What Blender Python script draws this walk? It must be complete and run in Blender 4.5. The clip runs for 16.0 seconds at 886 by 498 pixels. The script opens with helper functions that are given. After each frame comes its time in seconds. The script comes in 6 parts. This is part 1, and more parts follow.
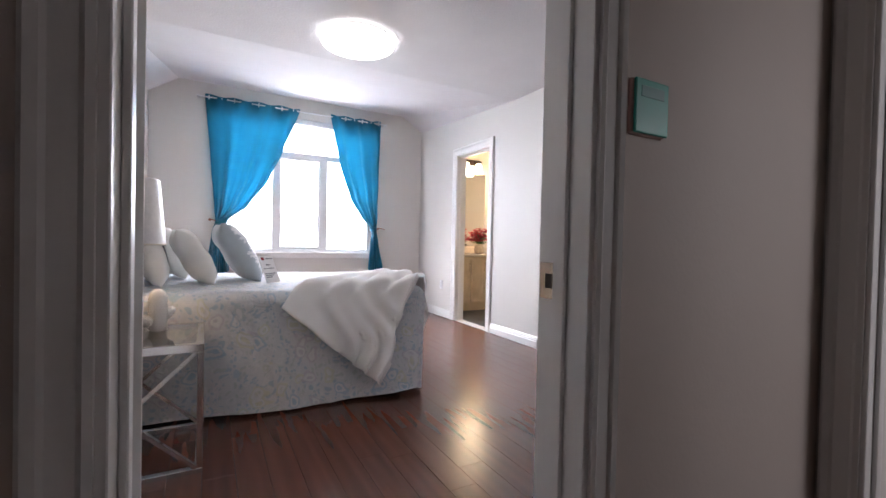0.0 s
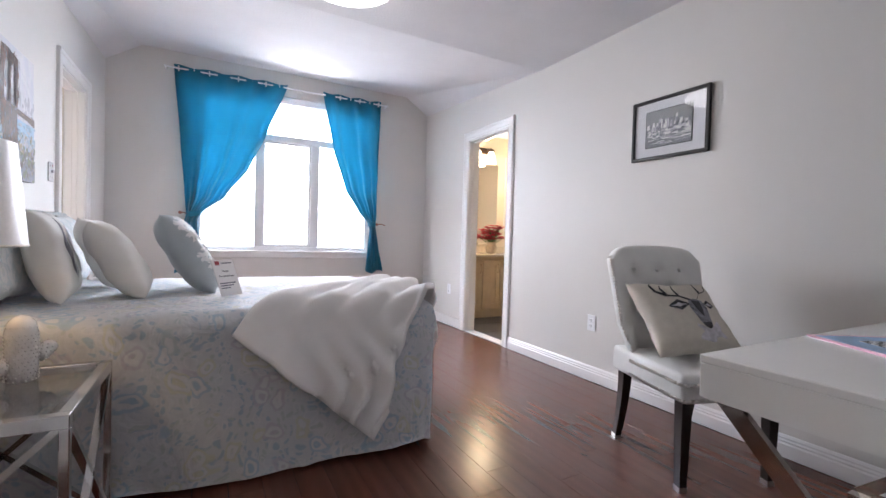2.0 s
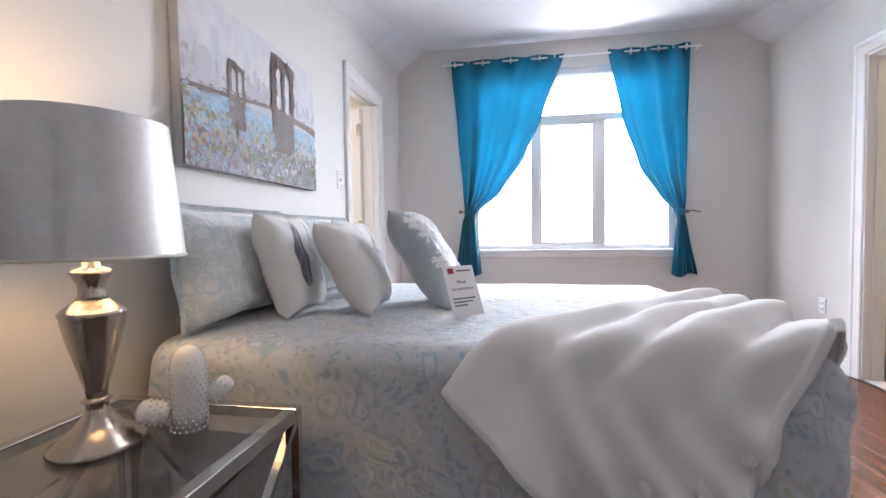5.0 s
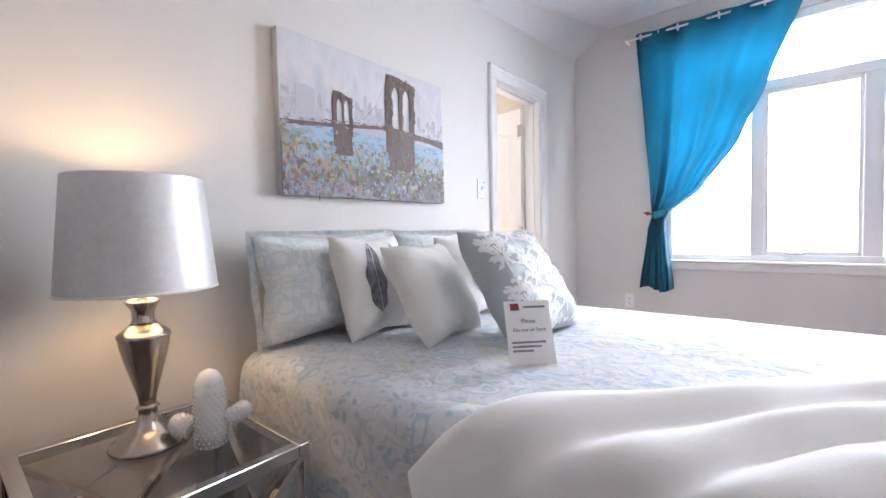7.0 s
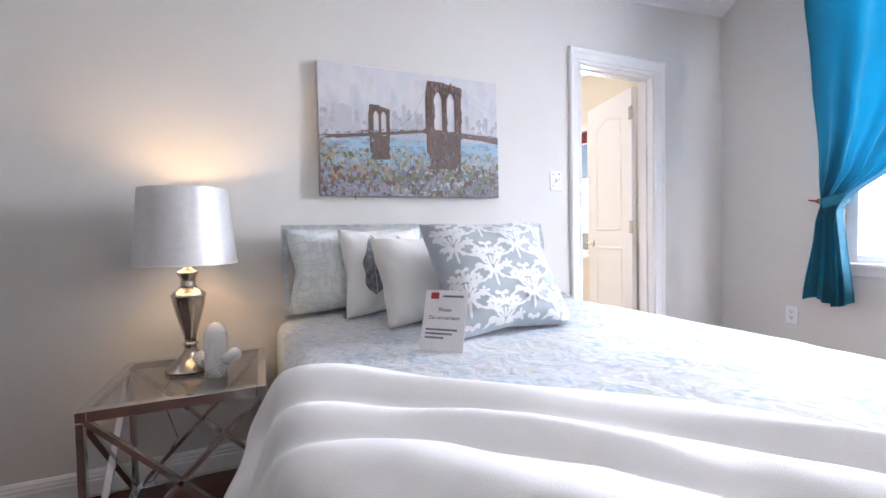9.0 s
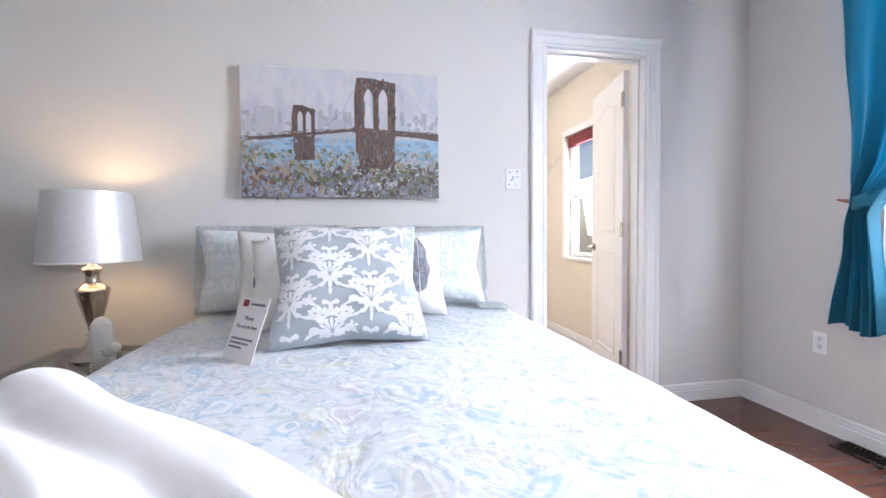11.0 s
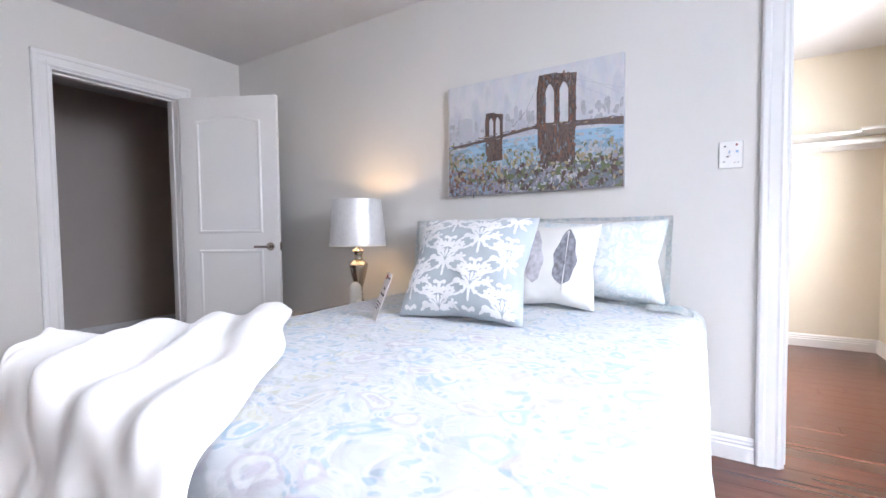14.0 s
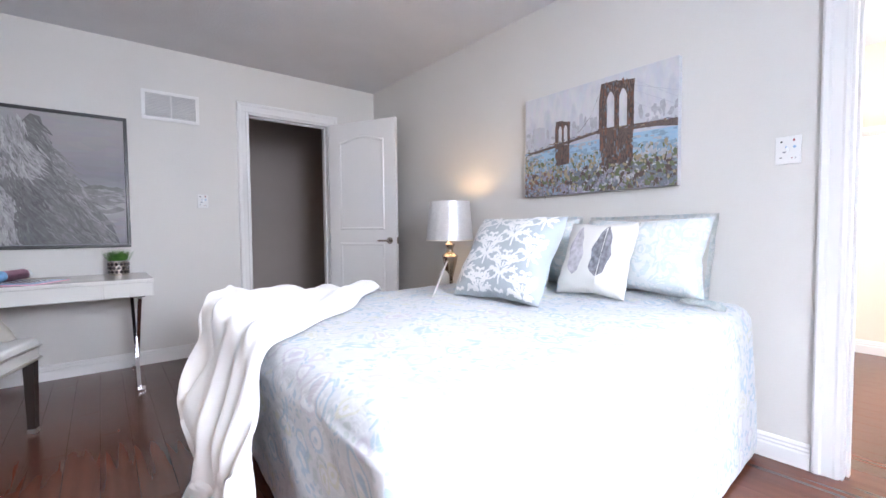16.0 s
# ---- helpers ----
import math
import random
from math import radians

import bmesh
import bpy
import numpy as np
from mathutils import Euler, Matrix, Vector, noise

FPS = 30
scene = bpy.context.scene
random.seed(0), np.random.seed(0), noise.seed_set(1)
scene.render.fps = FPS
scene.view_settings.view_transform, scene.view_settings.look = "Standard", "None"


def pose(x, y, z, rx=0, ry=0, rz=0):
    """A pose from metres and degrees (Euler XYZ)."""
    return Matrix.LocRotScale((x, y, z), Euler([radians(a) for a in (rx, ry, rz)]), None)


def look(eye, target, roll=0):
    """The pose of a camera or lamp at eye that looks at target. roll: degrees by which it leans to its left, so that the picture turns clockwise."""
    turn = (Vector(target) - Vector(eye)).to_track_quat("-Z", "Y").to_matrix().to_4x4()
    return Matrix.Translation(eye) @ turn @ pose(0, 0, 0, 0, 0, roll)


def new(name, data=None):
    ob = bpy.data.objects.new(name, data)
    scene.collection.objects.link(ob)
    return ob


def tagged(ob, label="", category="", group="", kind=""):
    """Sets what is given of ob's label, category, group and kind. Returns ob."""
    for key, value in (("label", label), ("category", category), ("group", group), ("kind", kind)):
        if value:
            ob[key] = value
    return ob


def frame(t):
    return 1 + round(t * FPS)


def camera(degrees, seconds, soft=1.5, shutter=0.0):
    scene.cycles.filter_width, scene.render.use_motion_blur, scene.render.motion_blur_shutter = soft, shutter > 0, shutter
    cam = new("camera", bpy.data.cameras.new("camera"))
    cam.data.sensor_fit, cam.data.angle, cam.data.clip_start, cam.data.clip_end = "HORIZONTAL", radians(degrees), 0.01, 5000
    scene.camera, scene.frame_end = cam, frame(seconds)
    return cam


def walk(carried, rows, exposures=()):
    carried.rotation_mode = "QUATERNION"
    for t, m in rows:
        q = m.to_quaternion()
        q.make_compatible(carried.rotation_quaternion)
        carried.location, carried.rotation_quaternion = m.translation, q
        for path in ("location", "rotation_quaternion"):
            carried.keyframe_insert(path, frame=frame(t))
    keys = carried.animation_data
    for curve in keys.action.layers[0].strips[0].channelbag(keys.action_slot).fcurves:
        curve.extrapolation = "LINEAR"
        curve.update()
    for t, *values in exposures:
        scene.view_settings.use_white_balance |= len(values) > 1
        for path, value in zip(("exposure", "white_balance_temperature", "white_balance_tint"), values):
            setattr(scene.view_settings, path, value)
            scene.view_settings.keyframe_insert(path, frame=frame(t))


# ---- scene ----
cam = camera(92.0, 16.0)
PATH = [
    (0, (1.506, 2.234, 0.972), (2.464, 3.989, 0.941), 1.3),
    (0.5, (1.602, 2.381, 0.983), (2.558, 4.137, 0.944), 1.3),
    (1, (1.658, 2.469, 0.999), (2.619, 4.222, 0.955), 1.7),
    (1.5, (1.719, 2.657, 0.98), (2.673, 4.414, 0.933), 1.6),
    (2, (1.787, 2.907, 0.988), (2.738, 4.666, 0.941), 1.7),
    (2.5, (1.842, 3.145, 0.996), (2.928, 4.825, 0.959), 2.0),
    (3, (1.877, 3.366, 0.976), (3.381, 4.685, 0.973), 2.7),
    (3.5, (1.909, 3.564, 0.993), (3.462, 4.824, 0.99), 2.6),
    (4, (1.946, 3.749, 1.004), (3.054, 5.413, 0.961), 1.4),
    (4.3, (1.974, 3.796, 1.001), (2.672, 5.669, 0.942), 0.5),
    (4.5, (1.999, 3.78, 0.979), (2.397, 5.739, 0.915), 0.1),
    (5, (2.043, 3.734, 0.975), (1.704, 5.704, 0.9), -0.8),
    (5.2, (2.02, 3.743, 0.986), (1.455, 5.66, 0.917), -1.5),
    (7.3, (2.519, 4.253, 1.066), (1.129, 5.688, 0.975), -1.3),
    (7.5, (2.553, 4.324, 1.057), (1.074, 5.667, 0.963), -1.5),
    (8, (2.635, 4.458, 1.032), (1.003, 5.611, 0.953), -1.6),
    (8.2, (2.685, 4.525, 1.027), (0.975, 5.56, 0.953), -1.5),
    (9.2, (3.06, 4.82, 1.03), (1.20, 5.55, 0.955), -1.3),
    (10.3, (3.071, 5.306, 1.029), (1.114, 5.716, 0.957), -1.1),
    (10.5, (3.104, 5.381, 1.036), (1.147, 5.784, 0.964), -0.9),
    (11, (3.154, 5.573, 1.043), (1.191, 5.95, 0.963), -0.5),
    (11.5, (3.158, 5.767, 1.038), (1.192, 6.127, 0.961), -0.1),
    (12, (3.176, 5.941, 1.013), (1.208, 6.288, 0.943), 0.3),
    (12.5, (3.186, 6.063, 1.008), (1.195, 6.243, 0.944), 0.4),
    (13, (3.17, 6.156, 1.011), (1.173, 6.067, 0.943), 0.2),
    (13.5, (3.115, 6.242, 1.042), (1.202, 5.667, 0.942), 0.0),
    (14, (3.135, 6.314, 1.016), (1.433, 5.268, 0.933), -0.7),
    (14.5, (3.136, 6.471, 1.028), (1.688, 5.095, 0.938), -1.3),
    (15, (3.123, 6.61, 1.011), (1.748, 5.16, 0.921), -1.0),
    (15.5, (3.126, 6.777, 1.024), (1.782, 5.299, 0.931), -0.7),
    (16, (3.166, 6.907, 1.006), (1.917, 5.348, 0.92), -0.5),
]
walk(cam, [(t, look(eye, target, roll)) for t, eye, target, roll in PATH],
     [(0, 0.15, 6350, 16), (2, -0.02, 6300, 16), (5, 0.05, 6250, 15), (7.5, 0.2, 6200, 15), (11, 0.10, 6000, 14), (16, 0.05, 6100, 15)])

# ---- light ----
world = bpy.data.worlds.new("overcast_sky")
scene.world = world
world.use_nodes = True
wn = world.node_tree.nodes
sky = wn.new("ShaderNodeTexSky")
sky.sky_type, sky.sun_disc, sky.sun_elevation, sky.sun_rotation = "NISHITA", False, radians(48), radians(20)
wn["Background"].inputs["Strength"].default_value = 0.12
world.node_tree.links.new(sky.outputs["Color"], wn["Background"].inputs["Color"])
sun_data = bpy.data.lights.new("sun", "SUN")
sun_data.energy, sun_data.angle, sun_data.color = 1.0, radians(15), (1, 0.96, 0.9)
sun = new("sun", sun_data)
sun.matrix_world = look((2, 14, 14), (2, 2, 0))


def area(name, eye, target, w, h, watts, color=(1, 1, 1)):
    d = bpy.data.lights.new(name, "AREA")
    d.shape, d.size, d.size_y, d.energy, d.color = "RECTANGLE", w, h, watts, color
    ob = new(name, d)
    ob.matrix_world = look(eye, target)
    return ob


def bulb(name, eye, watts, color, r=0.03):
    d = bpy.data.lights.new(name, "POINT")
    d.energy, d.color, d.shadow_soft_size = watts, color, r
    ob = new(name, d)
    ob.location = eye
    return ob


# Sky light in the window openings, the ceiling fitting, the bedside bulb and the bathroom bulbs.
area("window_daylight", (2.53, 8.38, 1.80), (2.53, 7.62, 1.22), 1.8, 1.2, 275, (0.90, 0.94, 1.0))
area("closet_daylight", (-0.25, 7.58, 1.45), (-0.25, 5.0, 1.0), 0.5, 0.9, 95, (1, 0.98, 0.95))
area("bathroom_daylight", (5.72, 7.98, 1.5), (5.3, 6.0, 1.0), 0.45, 0.8, 12, (1, 0.98, 0.95))
area("next_room_daylight", (4.4, 0.75, 1.5), (3.8, 2.3, 0.1), 0.8, 1.2, 17, (1, 1, 1))
bulb("bedside_bulb", (1.16, 4.49, 1.130), 4.6, (1, 0.66, 0.32), 0.03)
bulb("vanity_bulb", (4.95, 7.55, 1.86), 32, (1, 0.75, 0.45), 0.05)

# ---- materials ----
def mat(name, color, rough=0.6, metal=0.0, spec=0.5, vary=0.0, scale=6.0, bump=0.0, bump_scale=120.0, emit=0.0, sheen=0.0, coat=0.0):
    """A surface with its colour varied at two scales and a fine relief."""
    m = bpy.data.materials.new(name)
    m.use_nodes = True
    nt = m.node_tree
    b = nt.nodes["Principled BSDF"]
    b.inputs["Base Color"].default_value = (*color, 1)
    b.inputs["Roughness"].default_value = rough
    b.inputs["Metallic"].default_value = metal
    b.inputs["Specular IOR Level"].default_value = spec
    b.inputs["Coat Weight"].default_value = coat
    b.inputs["Coat Roughness"].default_value = 0.12
    b.inputs["Sheen Weight"].default_value = sheen
    if emit:
        b.inputs["Emission Color"].default_value = (*color, 1)
        b.inputs["Emission Strength"].default_value = emit
    tc = nt.nodes.new("ShaderNodeTexCoord")
    if vary:
        big = nt.nodes.new("ShaderNodeTexNoise")
        big.inputs["Scale"].default_value, big.inputs["Detail"].default_value = scale, 6
        nt.links.new(tc.outputs["Object"], big.inputs["Vector"])
        ramp = nt.nodes.new("ShaderNodeValToRGB")
        ramp.color_ramp.elements[0].position, ramp.color_ramp.elements[1].position = 0.3, 0.7
        ramp.color_ramp.elements[0].color = (*[c * (1 - vary) for c in color], 1)
        ramp.color_ramp.elements[1].color = (*[min(1, c * (1 + vary)) for c in color], 1)
        nt.links.new(big.outputs["Fac"], ramp.inputs["Fac"])
        nt.links.new(ramp.outputs["Color"], b.inputs["Base Color"])
        rr = nt.nodes.new("ShaderNodeMapRange")
        rr.inputs["To Min"].default_value, rr.inputs["To Max"].default_value = max(0.02, rough - 0.08), min(1, rough + 0.08)
        nt.links.new(big.outputs["Fac"], rr.inputs["Value"])
        nt.links.new(rr.outputs["Result"], b.inputs["Roughness"])
    if bump:
        fine = nt.nodes.new("ShaderNodeTexNoise")
        fine.inputs["Scale"].default_value, fine.inputs["Detail"].default_value = bump_scale, 4
        nt.links.new(tc.outputs["Object"], fine.inputs["Vector"])
        bp = nt.nodes.new("ShaderNodeBump")
        bp.inputs["Strength"].default_value, bp.inputs["Distance"].default_value = bump, 0.01
        nt.links.new(fine.outputs["Fac"], bp.inputs["Height"])
        nt.links.new(bp.outputs["Normal"], b.inputs["Normal"])
    return m


WALL = mat("wall_paint", (0.66, 0.64, 0.61), 0.55, vary=0.02, scale=1.5, bump=0.06, bump_scale=90)
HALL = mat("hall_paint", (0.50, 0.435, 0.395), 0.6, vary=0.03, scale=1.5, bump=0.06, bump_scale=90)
CREAM = mat("cream_paint", (0.74, 0.68, 0.57), 0.6, vary=0.02, scale=1.5, bump=0.06, bump_scale=90)
CEIL = mat("stippled_ceiling", (0.70, 0.69, 0.70), 0.9, vary=0.03, scale=3, bump=0.35, bump_scale=75)
TRIM = mat("white_trim", (0.78, 0.77, 0.76), 0.32, vary=0.012, scale=2)
VINYL = mat("white_vinyl", (0.82, 0.83, 0.85), 0.3)
TEAL = mat("teal_curtain", (0.003, 0.185, 0.29), 0.7, vary=0.12, scale=3, bump=0.12, bump_scale=500, sheen=0.3)
# A little daylight passes through the curtain cloth.
tnt = TEAL.node_tree
trl, tmx = tnt.nodes.new("ShaderNodeBsdfTranslucent"), tnt.nodes.new("ShaderNodeMixShader")
trl.inputs["Color"].default_value = (0.005, 0.30, 0.46, 1)
tmx.inputs[0].default_value = 0.025
tnt.links.new(tnt.nodes["Principled BSDF"].outputs[0], tmx.inputs[1])
tnt.links.new(trl.outputs[0], tmx.inputs[2])
tnt.links.new(tmx.outputs[0], tnt.nodes["Material Output"].inputs["Surface"])
FLEECE = mat("white_fleece", (0.86, 0.85, 0.84), 0.95, vary=0.02, scale=8, bump=0.14, bump_scale=520, sheen=0.5)
CHROME = mat("chrome", (0.72, 0.72, 0.72), 0.12, 1.0)
NICKEL = mat("brushed_nickel", (0.52, 0.47, 0.42), 0.24, 1.0, vary=0.05, scale=8)
LEATHER = mat("white_leather", (0.68, 0.68, 0.66), 0.42, vary=0.04, scale=6, bump=0.08, bump_scale=250)
DARKWOOD = mat("espresso_wood", (0.018, 0.012, 0.010), 0.3, vary=0.2, scale=10)
LACQUER = mat("white_lacquer", (0.74, 0.73, 0.70), 0.18, vary=0.02, scale=2)
BLACK = mat("black_frame", (0.015, 0.014, 0.014), 0.35)
FLOORBED = mat("floor_joint", (0.055, 0.020, 0.014), 0.5, vary=0.2, scale=9)
GLOW = mat("lit_glass", (1, 0.98, 0.95), 0.3, emit=5.0)

# ---- builders ----
def part(name, bm, material, parent=None, label="", smooth=False):
    me = bpy.data.meshes.new(name)
    bm.to_mesh(me)
    bm.free()
    if smooth:
        for p in me.polygons:
            p.use_smooth = True
    for m in (material if isinstance(material, (list, tuple)) else [material]):
        me.materials.append(m)
    ob = new(name, me)
    if parent:
        ob.parent = parent
    if label:
        ob["label"] = label
    return ob


def thing(name, label, category, at=(0, 0, 0), turn=0, group="", kind=""):
    ob = new(name)
    ob.empty_display_size = 0.1
    ob.matrix_world = pose(*at, 0, 0, turn)
    return tagged(ob, label, category, group, kind)


def box(bm, x0, y0, z0, x1, y1, z1, bevel=0.0, seg=1, m=None):
    r = bmesh.ops.create_cube(bm, size=1)
    vs = r["verts"]
    bmesh.ops.transform(bm, matrix=Matrix.Translation(((x0 + x1) / 2, (y0 + y1) / 2, (z0 + z1) / 2)) @ Matrix.Diagonal((abs(x1 - x0), abs(y1 - y0), abs(z1 - z0), 1)), verts=vs)
    if bevel:
        es = list({e for v in vs for e in v.link_edges})
        r2 = bmesh.ops.bevel(bm, geom=es, offset=bevel, segments=seg, profile=0.5, affect="EDGES")
        vs = list({v for f in r2["faces"] for v in f.verts} | {v for v in vs if v.is_valid})
    if m is not None:
        bmesh.ops.transform(bm, matrix=m, verts=[v for v in vs if v.is_valid])
    return vs


def boxed(*a, bevel=0.0, seg=1):
    bm = bmesh.new()
    box(bm, *a, bevel=bevel, seg=seg)
    return bm


def structure(name, bm, material, label, category):
    return tagged(part(name, bm, material), label, category, kind="structure")


def lathe(profile, n=40, bm=None, at=(0, 0, 0), close=True):
    """Turns a profile of (radius, height) about the upright axis."""
    bm = bm or bmesh.new()
    rings = []
    for r, z in profile:
        rings.append([bm.verts.new((at[0] + r * math.cos(2 * math.pi * i / n), at[1] + r * math.sin(2 * math.pi * i / n), at[2] + z)) for i in range(n)])
    for a, b in zip(rings, rings[1:]):
        for i in range(n):
            bm.faces.new((a[i], a[(i + 1) % n], b[(i + 1) % n], b[i]))
    if close:
        bm.faces.new(list(reversed(rings[0])))
        bm.faces.new(rings[-1])
    return bm


def bar(bm, a, b, w, h=None, up=(0, 0, 1)):
    """A square bar from a to b."""
    h = h or w
    a, b = Vector(a), Vector(b)
    d = (b - a).normalized()
    s = d.cross(Vector(up))
    s = s.normalized() if s.length > 1e-4 else Vector((1, 0, 0))
    u = s.cross(d)
    q = []
    for p in (a, b):
        q.append([bm.verts.new(p + s * w / 2 * i + u * h / 2 * j) for i, j in ((-1, -1), (1, -1), (1, 1), (-1, 1))])
    for i in range(4):
        bm.faces.new((q[0][i], q[0][(i + 1) % 4], q[1][(i + 1) % 4], q[1][i]))
    bm.faces.new(list(reversed(q[0])))
    bm.faces.new(q[1])


def rod(bm, a, b, r, n=12):
    a, b = Vector(a), Vector(b)
    m = (b - a).to_track_quat("Z", "Y").to_matrix().to_4x4()
    q = []
    for p in (a, b):
        q.append([bm.verts.new(p + m @ Vector((r * math.cos(2 * math.pi * i / n), r * math.sin(2 * math.pi * i / n), 0))) for i in range(n)])
    for i in range(n):
        bm.faces.new((q[0][i], q[0][(i + 1) % n], q[1][(i + 1) % n], q[1][i]))
    bm.faces.new(list(reversed(q[0])))
    bm.faces.new(q[1])


def rods(*segs, r=0.008):
    bm = bmesh.new()
    for a, b in segs:
        rod(bm, a, b, r)
    return bm


def wall(name, axis, at, thick, a0, a1, z1, holes, material, label):
    """A wall across one axis from at to at+thick, running a0..a1, with holes (b0, b1, zlow, zhigh) through it."""
    bm = bmesh.new()
    cuts = sorted({a0, a1, *[h[0] for h in holes], *[h[1] for h in holes]})
    for p, q in zip(cuts, cuts[1:]):
        spans = [(0.0, z1)]
        for h in holes:
            if h[0] <= p + 1e-6 and h[1] >= q - 1e-6:
                spans = [(h[3], z1)] + ([(0.0, h[2])] if h[2] > 0 else [])
        for lo, hi in spans:
            if axis == "x":
                box(bm, at, p, lo, at + thick, q, hi)
            else:
                box(bm, p, at, lo, q, at + thick, hi)
    bmesh.ops.remove_doubles(bm, verts=bm.verts, dist=1e-5)
    inner = {}
    for f in bm.faces:
        c = f.calc_center_median()
        inner.setdefault((round(c.x, 4), round(c.y, 4), round(c.z, 4)), []).append(f)
    bmesh.ops.delete(bm, geom=[f for fs in inner.values() if len(fs) > 1 for f in fs], context="FACES")
    return structure(name, bm, material, label, "wall")


# ---- the room's shell ----
L, R, E, W, H, TOP = 0.90, 4.205, 2.94, 7.91, 2.43, 2.75
ENTRY = (1.395, 2.146, 0.0, 2.04)
BATH = (6.145, 6.855, 0.0, 2.055)
CLOSET = (6.585, 7.225, 0.0, 2.065)
WIN = (1.62, 3.47, 0.80, 2.50)
wall("wall_window", "y", W, 0.16, L - 0.12, R + 0.12, 3.0, [WIN], WALL, "off-white painted wall with the large window")
wall("wall_headboard", "x", L, -0.12, E - 0.12, W, 3.0, [CLOSET], WALL, "off-white painted wall behind the bed")
wall("wall_bathroom", "x", R, 0.12, E - 0.12, W, 3.0, [BATH], WALL, "off-white painted wall with the bathroom doorway")
wall("wall_entry", "y", E, -0.12, L, R, 3.0, [ENTRY], WALL, "off-white painted wall with the entry doorway")

bm = bmesh.new()
RY = 5.75
v = {k: bm.verts.new(p) for k, p in dict(a=(L, E, H), b=(R, E, H), c=(R, RY, H), d=(L, RY, H), e=(R, W, 2.56), f=(R - 0.30, W, TOP), g=(L + 0.28, W, TOP), h=(L, W, 2.56)).items()}
for face in ("abcd", "dcfg", "cef", "dgh"):
    bm.faces.new([v[k] for k in reversed(face)])
geo = bmesh.ops.extrude_face_region(bm, geom=bm.faces[:])
bmesh.ops.translate(bm, vec=(0, 0, 0.06), verts=[g for g in geo["geom"] if isinstance(g, bmesh.types.BMVert)])
bmesh.ops.recalc_face_normals(bm, faces=bm.faces[:])
structure("ceiling", bm, CEIL, "white stippled ceiling that rises towards the window", "ceiling")
structure("floor", boxed(-1.75, 0.2, -0.10, 6.6, 8.1, -0.008), FLOORBED, "dark red-brown hardwood plank floor, glossy", "floor")
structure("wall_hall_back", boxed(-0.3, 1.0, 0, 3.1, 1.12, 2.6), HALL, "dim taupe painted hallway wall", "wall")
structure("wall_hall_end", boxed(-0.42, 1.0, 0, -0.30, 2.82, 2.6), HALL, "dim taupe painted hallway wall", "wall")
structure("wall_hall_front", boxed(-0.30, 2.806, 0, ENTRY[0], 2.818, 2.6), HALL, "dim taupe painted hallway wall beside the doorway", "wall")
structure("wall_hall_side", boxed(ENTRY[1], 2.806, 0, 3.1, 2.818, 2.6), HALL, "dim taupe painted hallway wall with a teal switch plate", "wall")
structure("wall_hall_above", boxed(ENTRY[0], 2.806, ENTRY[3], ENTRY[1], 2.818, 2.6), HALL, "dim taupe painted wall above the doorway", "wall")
structure("ceiling_hall", boxed(-0.42, 0.2, 2.44, 5.1, 2.82, 2.5), CEIL, "dim white hallway ceiling", "ceiling")
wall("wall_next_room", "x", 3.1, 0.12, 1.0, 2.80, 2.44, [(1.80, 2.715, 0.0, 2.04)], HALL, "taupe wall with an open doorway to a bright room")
structure("wall_next_room_far", boxed(5.0, 0.2, 0, 5.1, 2.82, 2.5), WALL, "pale wall of the neighbouring bright room", "wall")
structure("wall_next_room_back", boxed(3.0, 0.2, 0, 5.1, 0.3, 2.5), WALL, "pale wall of the neighbouring bright room", "wall")
# bathroom
BX, BY = 6.3, 5.2
wall("wall_bathroom_back", "y", W, 0.16, R + 0.12, BX + 0.1, 2.6, [(5.52, 6.0, 1.15, 2.12)], CREAM, "cream bathroom wall with a small window")
structure("wall_bathroom_side", boxed(BX, BY, 0, BX + 0.1, W, 2.6), CREAM, "cream painted bathroom wall", "wall")
structure("wall_bathroom_front", boxed(R + 0.12, BY - 0.1, 0, BX + 0.1, BY, 2.6), CREAM, "cream painted bathroom wall", "wall")
structure("wall_bathroom_door", boxed(R + 0.122, BY, 0, R + 0.132, BATH[0] - 0.01, 2.44), CREAM, "cream painted bathroom wall", "wall")
structure("ceiling_bathroom", boxed(R + 0.12, BY, 2.44, BX, W, 2.5), CEIL, "white bathroom ceiling", "ceiling")
# closet
CX, CY = -1.56, 7.50
wall("wall_closet_window", "y", CY, 0.14, CX - 0.1, L - 0.12, 2.6, [(-0.64, -0.05, 0.80, 1.93)], CREAM, "cream closet wall with a narrow window")
structure("wall_closet_back", boxed(CX - 0.1, 5.4, 0, CX, CY, 2.6), CREAM, "cream painted closet wall", "wall")
structure("wall_closet_side", boxed(CX, 5.3, 0, L - 0.12, 5.4, 2.6), CREAM, "cream painted closet wall", "wall")
structure("ceiling_closet", boxed(CX, 5.4, 2.42, L - 0.12, CY, 2.5), CEIL, "white stippled closet ceiling", "ceiling")


